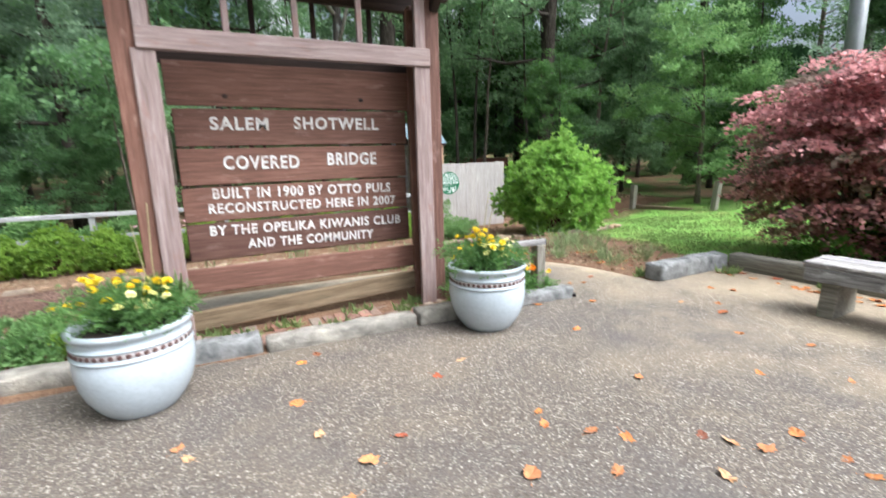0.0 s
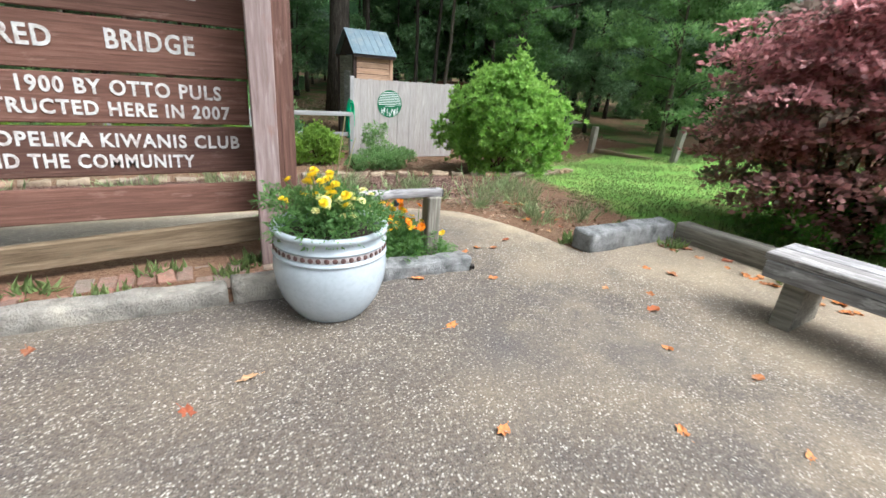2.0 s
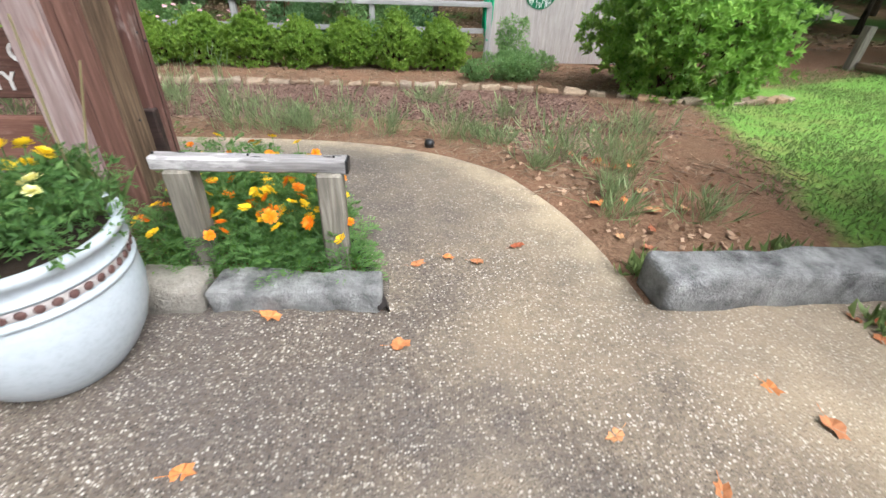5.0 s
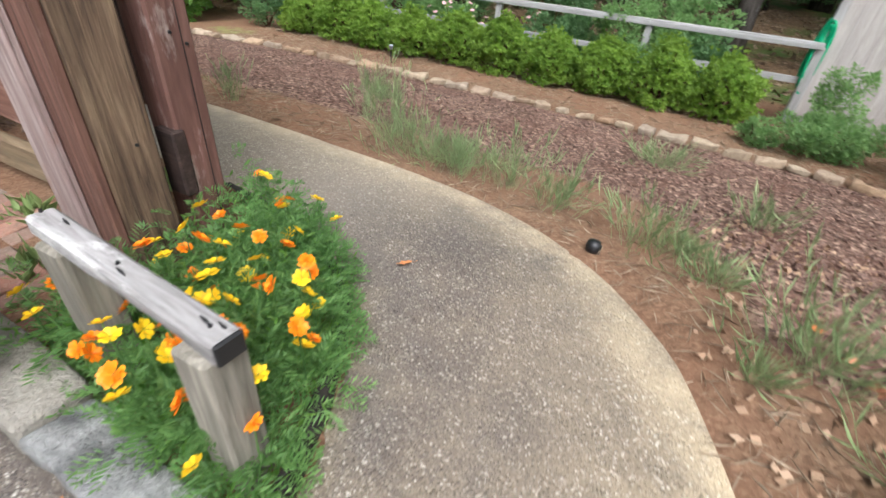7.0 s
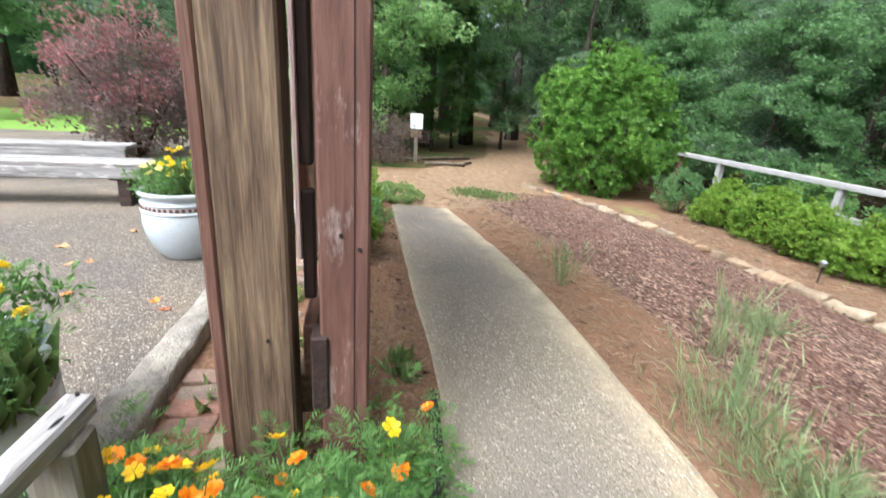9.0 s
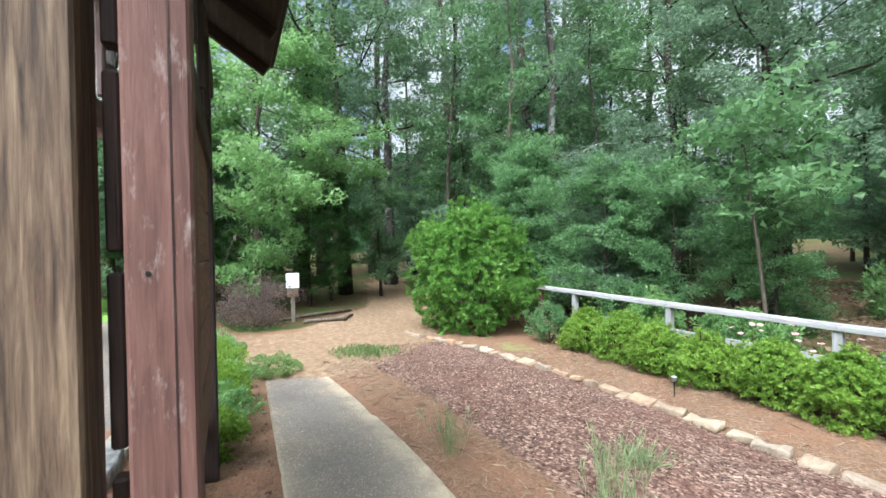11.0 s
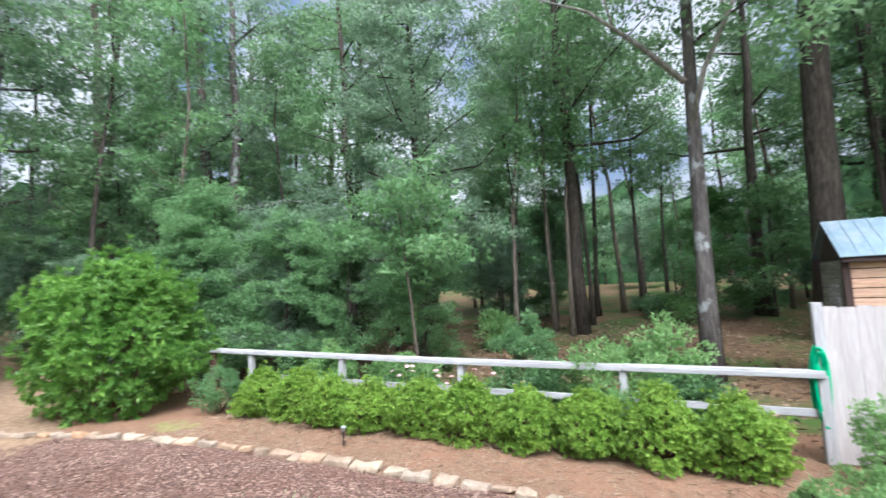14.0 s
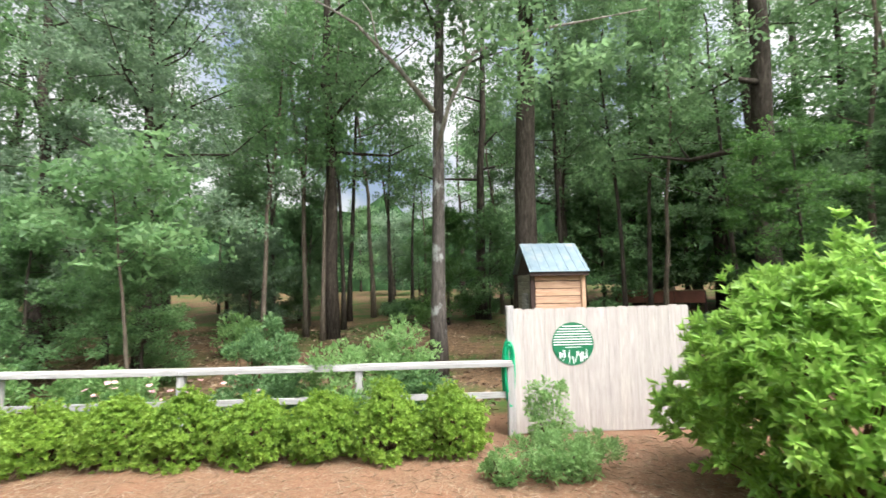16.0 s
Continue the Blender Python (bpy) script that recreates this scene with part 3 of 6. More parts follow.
# ---- ground ----
def build_ground():
    def axis(lo, hi, a, b, fine, coarse):
        v = [a + i * fine for i in range(int((b - a) / fine) + 1)]
        s, q = fine, a
        while q > lo:
            s = min(s * 1.22, coarse)
            q -= s
            v.insert(0, q)
        s, q = fine, v[-1]
        while q < hi:
            s = min(s * 1.22, coarse)
            q += s
            v.append(q)
        return np.array(v)
    X = axis(-900, 900, -11, 12, 0.14, 80)
    Y = axis(-900, 900, 2.4, 15, 0.14, 80)
    gx, gy = np.meshgrid(X, Y)
    z = ground_z(gx, gy)
    bumps = np.array([[noise.noise((px * 1.1, py * 1.1, 3.0)) for px in X] for py in Y])
    fine = np.array([[noise.noise((px * 4.0, py * 4.0, 7.0)) for px in X] for py in Y])
    outside = np.clip(np.hypot(gx - 1, gy - 7) / 14, 0, 3)
    z = z + bumps * 0.018 * (1 + 2 * outside) + fine * 0.008
    path_mid = (gy < along(OUTER, np.clip(gx, -3.3, 3.85)) - 0.02) & (gx > -3.75) & (gx < 3.84)
    inner_x = np.interp(gy, [p[1] for p in INNER[:8]], [p[0] for p in INNER[:8]]) + 0.05
    inner_x = np.where(gy > 4.36, -3.6, inner_x)
    slab = ((gy < 3.03) & (gx > -8.5) & (gx < 5.0)) | (path_mid & (gy >= 3.03) & (gx > inner_x) & ((gx > 1.8) | (gy > along(INNER, np.clip(gx, -3.7, 1.8)) + 0.03)))
    z = np.where(slab, np.minimum(z, ground_z(gx, gy)) - 0.06, z)
    z = np.where((gy > 3.0) & (gy < 3.4) & (gx < 5.1) & ~slab, ground_z(gx, gy) + 0.004 + fine * 0.004, z)
    bed = (gy > 3.2) & (gy < along(INNER, np.clip(gx, -3.7, 2.8)) - 0.03) & (gx < 2.7) & (gx > -9)
    z = np.where(bed, ground_z(gx, gy) + 0.015 + fine * 0.012, z)
    stone_y = along(STONE_LINE, np.clip(gx, -7, 8.1))
    outer_y = along(OUTER, np.clip(gx, -3.3, 3.85))
    mulch = ss((gy - outer_y - 0.55 - 0.5 * ss((gx - 1.5) / 3) * 1.6) / 0.4) * ss((stone_y - gy + 0.1) / 0.2) * ss((5.2 - gx + 0.25 * (gy - 6)) / 0.8) * ss((gx + 6.6 - 0.5 * (8 - gy)) / 1.0)
    lawn_w = 4.6 + 0.42 * np.clip(gy - 3.6, 0, 9)
    grass = ss((gx - lawn_w) / 1.0) * ss((gy - 2.9) / 0.4) * ss((9.4 - gy + 0.25 * np.clip(gx - 9, 0, 9)) / 1.2) * ss((15.0 - gx) / 1.5)
    grass = np.maximum(grass, ss((gx - 5.1) / 0.3) * ss((3.2 - gy) / 0.3) * ss((gy + 4) / 1.0) * ss((15 - gx) / 2))
    grass = np.maximum(grass, ss((1.0 - np.hypot((gx + 4.6) / 1.2, (gy - 9.2) / 0.6)) * 1.5) * 0.42)
    grass = np.maximum(grass, ss((-5.0 - gx) / 1.0) * ss((3.4 - gy) / 1.0) * ss((gx + 16) / 2) * 0.8)
    trail_mid = np.interp(gx, [-30, -20, -13, -9, -6, -3.5], [15.5, 11.5, 9.9, 7.6, 6.2, 5.2])
    trail_w = np.interp(gx, [-30, -20, -13, -9, -6, -4.2, -3.4], [0.9, 1.0, 1.3, 1.9, 2.0, 1.0, 0.4])
    sand = ss((trail_w - np.abs(gy - trail_mid)) / 0.7 + 0.5) * ss((-3.0 - gx) / 0.6)
    sand = np.maximum(sand, ss((1.0 - np.abs(gy - 4.3 + 0.05 * gx) / 1.4) * 2) * ss((-5.0 - gx) / 1) * ss((gx + 9.5) / 1.5))
    wooded = np.maximum.reduce([ss((gy - 11.6) / 0.8), ss((-8.5 - gx) / 1.5), ss((gx - 12.5) / 2.5) * ss((gy + 3) / 2), ss((-6 - gy) / 3)])
    wooded = wooded * (1 - sand)
    nx, ny = len(X), len(Y)
    verts = np.stack([gx, gy, z], -1).reshape(-1, 3)
    faces = [(j * nx + i, j * nx + i + 1, (j + 1) * nx + i + 1, (j + 1) * nx + i) for j in range(ny - 1) for i in range(nx - 1)]
    me = mesh_of("ground", verts, faces, EARTH, True)
    col = me.attributes.new("cover", "FLOAT_COLOR", "POINT")
    col.data.foreach_set("color", np.stack([mulch, grass, sand, wooded], -1).reshape(-1).astype(np.float32))
    ob = put_mesh("ground", me)
    tagged(ob, "orange-brown garden earth with bark mulch, lawn and a sandy trail", "ground", kind="structure")


build_ground()


def resample(points, n):
    p = np.array(points, float)
    d = np.concatenate([[0], np.cumsum(np.hypot(*np.diff(p, axis=0).T))])
    t = np.linspace(0, d[-1], n)
    q = np.stack([np.interp(t, d, p[:, 0]), np.interp(t, d, p[:, 1])], -1)
    for _ in range(3):
        q[1:-1] = (q[:-2] + 2 * q[1:-1] + q[2:]) / 4
    return q


def build_paving():
    n, across = 90, 9
    a, b = resample(OUTER, n), resample(INNER, n)
    verts, rim, faces = [], [], []
    for i in range(n):
        for k in range(across):
            f = (0.0, 0.03, 0.1, 0.22, 0.5, 0.78, 0.92, 0.98, 1.0)[k]
            x, y = a[i] * (1 - f) + b[i] * f
            verts.append((x, y, gz(x, y) + 0.004 - (0.008 if k in (0, 8) and i > 2 else 0)))
            rim.append((1.0, 1.0, 0.8, 0.25, 0, 0, 0.15, 0.5, 0.6)[k] * min(1, 0.4 + i / 12))
    for i in range(n - 1):
        for k in range(across - 1):
            o = i * across + k
            faces.append((o, o + 1, o + across + 1, o + across))
    for k in (0, across - 1):
        s = len(verts)
        for i in range(n):
            x, y, z = verts[i * across + k]
            verts.append((x, y, z - 0.12))
            rim.append(0.8)
        for i in range(n - 1):
            faces.append((i * across + k, (i + 1) * across + k, s + i + 1, s + i))
    me = mesh_of("path", verts, faces, AGGREGATE, False)
    at = me.attributes.new("rim", "FLOAT", "POINT")
    at.data.foreach_set("value", rim)
    tagged(put_mesh("path", me), "curving exposed-aggregate concrete garden path with pale worn edges", "path", kind="structure")
    x0, x1, y0, y1 = -8.6, 5.06, -7.0, 3.08
    bm = box(x1 - x0, y1 - y0, 0.12, 0)
    ob = part("pavement", bm, AGGREGATE, None, "", Matrix.Translation(((x0 + x1) / 2, (y0 + y1) / 2, -0.056)))
    tagged(ob, "weathered brown-grey exposed-aggregate concrete terrace with scattered leaves", "terrace", kind="structure")
    ob = part("pavement", box(11.41, 0.22, 0.12, 0), AGGREGATE, None, "", Matrix.Translation((-2.895, 3.19, -0.056)))
    tagged(ob, "narrow strip of exposed-aggregate terrace under the kerb", "terrace", kind="structure")


build_paving()


# ---- stones ----
def stone_mesh(name, sx, sy, sz, material, seed, rough=0.18):
    """A rough-hewn block that stands on its base."""
    r = random.Random(seed)
    bm = bmesh.new()
    bmesh.ops.create_cube(bm, size=1.0)
    bmesh.ops.scale(bm, vec=(sx, sy, sz), verts=bm.verts)
    n = max(1, min(7, int(sx / 0.09)))
    bmesh.ops.subdivide_edges(bm, edges=[e for e in bm.edges if abs(e.verts[0].co.x - e.verts[1].co.x) > sx * 0.5], cuts=n, use_grid_fill=True)
    bmesh.ops.bevel(bm, geom=[e for e in bm.edges if e.calc_face_angle(0) > 1], offset=min(sy, sz) * 0.16, segments=2, affect="EDGES", profile=0.5)
    off = Vector((r.uniform(0, 90), r.uniform(0, 90), r.uniform(0, 90)))
    amp = min(sy, sz) * rough
    for v in bm.verts:
        k = v.co * 7 + off
        v.co += Vector((noise.noise(k), noise.noise(k + Vector((31, 0, 0))), noise.noise(k + Vector((0, 57, 0))))) * amp
        k = v.co * 26 + off
        v.co += Vector((noise.noise(k), noise.noise(k + Vector((31, 0, 0))), noise.noise(k + Vector((0, 57, 0))))) * amp * 0.35
    bmesh.ops.translate(bm, vec=(0, 0, sz / 2 - 0.02), verts=bm.verts)
    me = bpy.data.meshes.new(name)
    bm.to_mesh(me)
    bm.free()
    me.materials.append(material)
    me.polygons.foreach_set("use_smooth", [True] * len(me.polygons))
    return me


def laid(x0, y0, x1, y1, z):
    return Matrix.Translation(((x0 + x1) / 2, (y0 + y1) / 2, z)) @ Matrix.Rotation(math.atan2(y1 - y0, x1 - x0), 4, "Z")


for i, (x0, y0, x1, y1, w, h, mat, lab) in enumerate([
    (-2.2, 3.48, -0.86, 3.34, 0.2, 0.12, KERBSTONE, "rough grey stone kerb block at the terrace edge"),
    (-0.84, 3.33, 0.15, 3.27, 0.19, 0.14, LIMESTONE, "pale grey hewn stone kerb with a broken end"),
    (0.18, 3.23, 1.28, 3.2, 0.15, 0.115, KERBSTONE, "long weathered grey kerb piece beside the sign"),
    (1.3, 3.2, 2.12, 3.19, 0.18, 0.13, KERBSTONE, "grey stone kerb block behind the planter"),
    (2.14, 3.19, 2.79, 3.16, 0.165, 0.112, LIMESTONE, "lichen-grey rough stone kerb end by the path"),
    (3.87, 3.13, 4.98, 3.16, 0.2, 0.19, LIMESTONE, "pale blue-grey limestone edging block at the lawn"),
]):
    me = stone_mesh("kerb_stone", math.hypot(x1 - x0, y1 - y0), w, h, mat, 40 + i, 0.12 if i == 5 else 0.11 if i in (2, 3) else 0.28)
    tagged(put_mesh("kerb_stone", me, None, laid(x0, y0, x1, y1, 0.0)), lab, "kerb stone", "terrace kerb")
for i, (x0, y0, x1, y1) in enumerate([(5.04, 3.06, 5.1, 1.3), (5.1, 1.28, 5.12, -0.6)]):
    me = stone_mesh("edging_timber", math.hypot(x1 - x0, y1 - y0), 0.17, 0.19, GREYPOST, 70 + i, 0.06)
    tagged(put_mesh("edging_timber", me, None, laid(x0, y0, x1, y1, 0.0)), "weathered grey landscape timber edging the terrace", "edging timber", "terrace edging timbers")

edging = thing("stone_edging", Matrix.Translation((0, 8.6, -0.5)), "row of tan fieldstones edging the mulch bed", "stone edging")
rs = random.Random(11)
line = np.array(STONE_LINE)
seg = np.concatenate([[0], np.cumsum(np.hypot(*np.diff(line, axis=0).T))])
pos, kinds = 0.0, [stone_mesh("stone", L, 0.15, 0.075, SANDSTONE, 200 + i, 0.5) for i, L in enumerate((0.2, 0.26, 0.32, 0.38, 0.24, 0.3))]
lens = (0.2, 0.26, 0.32, 0.38, 0.24, 0.3)
while pos < seg[-1]:
    k = rs.randrange(6)
    q = pos + lens[k] / 2
    x, y = np.interp(q, seg, line[:, 0]), np.interp(q, seg, line[:, 1])
    dx = np.interp(q + 0.1, seg, line[:, 0]) - np.interp(q - 0.1, seg, line[:, 0])
    dy = np.interp(q + 0.1, seg, line[:, 1]) - np.interp(q - 0.1, seg, line[:, 1])
    m = pose(x, y + rs.uniform(-0.04, 0.04), gz(x, y) + 0.015, rs.uniform(-11, 11), rs.uniform(-7, 7), math.degrees(math.atan2(dy, dx)) + rs.uniform(-13, 13))
    put_mesh("stone", kinds[k], edging, Matrix.Translation((0, -8.6, 0.5)) @ m @ Matrix.Diagonal((rs.uniform(0.55, 1.02), rs.uniform(0.6, 1.35), rs.uniform(0.55, 1.25), 1)))
    pos += lens[k] + rs.choice((-0.03, 0.0, 0.01, 0.05, -0.02, 0.02))

bricks = thing("brick_strip", Matrix.Translation((0.7, 3.45, 0)), "strip of old mossy red paving bricks behind the kerb", "brick paving")
brick_me = []
for i in range(3):
    bm = box(0.195, 0.09, 0.06, 0.006, 0.003, i)
    me = bpy.data.meshes.new("brick")
    bm.to_mesh(me)
    bm.free()
    me.materials.append(BRICKMAT)
    brick_me.append(me)
for i in range(21):
    for j in range(2):
        if rs.random() < 0.32:
            continue
        x = -0.28 + i * 0.097
        m = pose(x + rs.uniform(-0.006, 0.006) - 0.7, j * 0.205 - 0.05, rs.uniform(-0.02, 0.0), rs.uniform(-4, 4), rs.uniform(-4, 4), 90 + rs.uniform(-7, 7))
        put_mesh("brick", brick_me[rs.randrange(3)], bricks, m)


# ---- the entrance sign ----
def letters(text, width, height, material, name):
    """Raised lettering as a mesh, its middle at the origin, in the x-z plane, facing -y."""
    cu = bpy.data.curves.new(name, "FONT")
    cu.body, cu.size, cu.extrude, cu.align_x, cu.space_character = text, 1.0, 0.004, "CENTER", 1.15
    cu.offset = 0.025
    cu.resolution_u = 3
    ob = bpy.data.objects.new(name, cu)
    me = bpy.data.meshes.new_from_object(ob)
    bpy.data.objects.remove(ob)
    co = np.empty(len(me.vertices) * 3)
    me.vertices.foreach_get("co", co)
    co = co.reshape(-1, 3)
    lo, hi = co.min(0), co.max(0)
    co = (co - (lo + hi) / 2) * (width / (hi[0] - lo[0]), height / (hi[1] - lo[1]), 1)
    me.vertices.foreach_set("co", np.stack([co[:, 0], -co[:, 2], co[:, 1]], -1).ravel())
    me.materials.clear()
    me.materials.append(material)
    me.name = name
    return me


def split(me, name):
    """The separate pieces of a mesh, each as a mesh of its own."""
    bm = bmesh.new()
    bm.from_mesh(me)
    left, out = set(bm.verts), []
    while left:
        stack = [left.pop()]
        piece = set(stack)
        while stack:
            for e in stack.pop().link_edges:
                for w in e.verts:
                    if w in left:
                        left.discard(w)
                        piece.add(w)
                        stack.append(w)
        order = {w: i for i, w in enumerate(piece)}
        faces = {f for w in piece for f in w.link_faces}
        out.append(mesh_of(name, [w.co for w in order], [[order[w] for w in f.verts] for f in faces], me.materials[0]))
    bm.free()
    return out


SIGN = Matrix.Translation((0.66, 3.8, 0.0))
sign = thing("entrance_sign", SIGN, "tall roofed brown timber sign with white routed lettering", "sign")
INV = SIGN.inverted()


def sign_board(name, L, W, T, mat, m, label="", seed=0, bevel=0.006, uneven=0.0):
    return part(name, box(L, W, T, bevel, uneven, seed), mat, sign, label, INV @ m)


def level(x0, x1, y, z, turn=0.0):
    """The pose of a board along x, its width upright."""
    return Matrix.Translation(((x0 + x1) / 2, y, z)) @ Matrix.Rotation(radians(turn), 4, "Y") @ Matrix.Rotation(radians(90), 4, "X")


# posts: outer pairs in front and behind, a thin facing board on the front ones
for x, s in ((1.688, 1), (-0.43, -1)):
    sign_board("post", 2.62, 0.178, 0.148, BARE, upright(x, 3.736, -0.06, 2.56), "bare grained square timber", 1, 0.008)
    sign_board("facing_board", 2.6, 0.034, 0.148, BROWN, upright(x, 3.629, -0.04, 2.56), "", 2)
    sign_board("jamb", 2.02, 0.034, 0.138, PALE, upright(x - s * 0.102, 3.594, 0.0, 2.0), "faded pinkish grey board", 3)
    # the far rear post takes the dark wood: its shade is in the colour
    sign_board("post", 2.62, 0.14, 0.14, RED if s > 0 else DARK_SHADE_WOOD, upright(x, 3.972 if s > 0 else 3.945, -0.06, 2.56), "red-brown stained post with scuffs" if s > 0 else "weathered rear post darkened to stand for its shade", 4, 0.008)
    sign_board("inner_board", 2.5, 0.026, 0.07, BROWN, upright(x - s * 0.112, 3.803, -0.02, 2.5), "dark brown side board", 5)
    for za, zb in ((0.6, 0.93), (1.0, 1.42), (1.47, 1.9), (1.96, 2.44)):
        sign_board("cleat", zb - za, 0.035, 0.05, DARK_SHADE_WOOD, upright(x - s * 0.05, 3.868, za, zb), "short dark cleat between the posts", 5)
    sign_board("jamb", 0.42, 0.04, 0.09, PALE, upright(x - s * 0.112, 3.594, 2.146, 2.52), "", 6)
sign_board("drying_crack", 2.3, 0.004, 0.003, DARK_SHADE_WOOD, upright(1.7588, 3.998, 0.1, 2.4), "long dark drying crack", 11, 0)
for ny, nz in ((3.947, 1.42), (3.962, 0.83), (4.012, 0.79), (4.02, 2.3), (3.7, 1.95), (3.76, 0.52)):
    nail = bmesh.new()
    bmesh.ops.create_cone(nail, cap_ends=True, segments=8, radius1=0.007, radius2=0.005, depth=0.008)
    part("nail_head", nail, BLACKPLASTIC, sign, "dark nail head", INV @ Matrix.Translation((1.759 if ny > 3.85 else 1.763, ny, nz)) @ Matrix.Rotation(radians(90), 4, "Y"))
sign_board("crossbeam", 2.015, 0.14, 0.05, PALE, level(-0.36, 1.655, 3.585, 2.073), "faded grey-pink beam", 7)
# rear beam and pickets darker than the pale front ones, shade as colour
sign_board("crossbeam", 1.975, 0.14, 0.05, DARK_SHADE_WOOD, level(-0.36, 1.615, 3.99, 2.073), "", 8)
sign_board("top_beam", 2.42, 0.16, 0.06, DARK_SHADE_WOOD, level(-0.56, 1.83, 3.62, 2.6), "", 9)
sign_board("top_beam", 2.42, 0.16, 0.06, DARK_SHADE_WOOD, level(-0.56, 1.83, 4.0, 2.6), "", 10)
for i, x in enumerate((0.17, 0.63, 1.1)):
    sign_board("picket", 0.42, 0.03, 0.045, PALE, upright(x, 3.64, 2.146, 2.52))
    sign_board("picket", 0.42, 0.03, 0.04, DARK_SHADE_WOOD, upright(x + 0.2, 4.02, 2.14, 2.56))

PLANKS = [
    (2.02, 1.705, -0.27, 1.60, 0.3, []),
    (1.69, 1.415, -0.245, 1.57, -0.4, [("SALEM", -0.005, 0.41, 1.58, 0.098), ("SHOTWELL", 0.605, 1.31, 1.585, 0.098)]),
    (1.40, 1.125, -0.25, 1.555, -0.5, [("COVERED", 0.055, 0.62, 1.285, 0.105), ("BRIDGE", 0.85, 1.275, 1.295, 0.105)]),
    (1.11, 0.845, -0.255, 1.55, -0.8, [("BUILT IN 1900 BY OTTO PULS", -0.045, 1.395, 1.045, 0.085), ("RECONSTRUCTED HERE IN 2007", -0.085, 1.435, 0.93, 0.08)]),
    (0.83, 0.545, -0.255, 1.56, -1.0, [("BY THE OPELIKA KIWANIS CLUB", -0.095, 1.475, 0.755, 0.08), ("AND THE COMMUNITY", 0.165, 1.21, 0.635, 0.08)]),
]
for i, (z1, z0, x0, x1, turn, lines) in enumerate(PLANKS):
    m = INV @ level(x0, x1, 3.972, (z0 + z1) / 2, turn * 0.4)
    plank = part("plank", box(x1 - x0, z1 - z0, 0.036, 0.006, 0.0015, 20 + i, 6), BROWN, sign, "weathered brown plank", m)
    for text, a, b, z, h in lines:
        lm = INV @ Matrix.Translation(((a + b) / 2, 3.951, z)) @ Matrix.Rotation(radians(-turn * 1.1), 4, "Y")
        for me in split(letters(text, b - a, h, LETTER, "letter"), "letter"):
            put_mesh("letter", me, plank, m.inverted() @ lm, "white routed letter")
    if i == 0:
        for kx in (0.12, 1.17):
            bm = bmesh.new()
            bmesh.ops.create_uvsphere(bm, u_segments=10, v_segments=6, radius=0.022)
            part("knot", bm, DARK_SHADE_WOOD, plank, "dark knot in the plank", m.inverted() @ INV @ Matrix.Translation((kx, 3.956, 1.78)) @ Matrix.Diagonal((1, 0.3, 0.8, 1)), True)
sign_board("bottom_board", 1.94, 0.19, 0.045, BROWN, level(-0.32, 1.66, 3.862, 0.405), "wide dark red-brown bottom board", 31)
sign_board("bottom_board_end", 0.1, 0.245, 0.05, DARK_SHADE_WOOD, level(1.67, 1.77, 3.9, 0.405), "dark sawn board end between the posts", 33)
sign_board("kick_rail", 1.9, 0.15, 0.06, TANWOOD, level(-0.34, 1.56, 3.83, 0.142, -2.9), "weathered tan bottom rail sagging at one end", 32, 0.008, 0.004)

# its roof
RIDGE_Y, RIDGE_Z, EAVE_Z = 3.83, 3.2, 2.82
for s in (-1, 1):
    rise, run = RIDGE_Z - EAVE_Z, 0.58
    slope = math.atan2(rise, run)
    mid = Matrix.Translation((0.63, RIDGE_Y + s * run / 2, (RIDGE_Z + EAVE_Z) / 2)) @ Matrix.Rotation(-s * slope, 4, "X")
    sign_board("roof_deck", 2.6, math.hypot(rise, run), 0.03, DARK_SHADE_WOOD, mid, "dark board roof underside", 33)
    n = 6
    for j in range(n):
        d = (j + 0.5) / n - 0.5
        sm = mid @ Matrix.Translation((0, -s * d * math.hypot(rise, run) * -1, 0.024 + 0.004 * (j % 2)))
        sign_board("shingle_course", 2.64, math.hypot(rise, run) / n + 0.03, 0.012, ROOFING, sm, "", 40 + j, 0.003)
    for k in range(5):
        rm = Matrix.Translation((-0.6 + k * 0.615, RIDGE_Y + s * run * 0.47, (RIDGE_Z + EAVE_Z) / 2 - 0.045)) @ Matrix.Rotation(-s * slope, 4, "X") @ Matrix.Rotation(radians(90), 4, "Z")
        sign_board("rafter", math.hypot(rise, run) * 0.98, 0.05, 0.09, DARK_SHADE_WOOD, rm, "", 50 + k)
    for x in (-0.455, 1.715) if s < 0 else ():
        sign_board("strut", 0.4, 0.07, 0.07, DARK_SHADE_WOOD, Matrix.Translation((x, RIDGE_Y + s * 0.36, 2.58)) @ Matrix.Rotation(radians(90), 4, "Z") @ Matrix.Rotation(radians(-s * 40), 4, "Y"), "", 60)


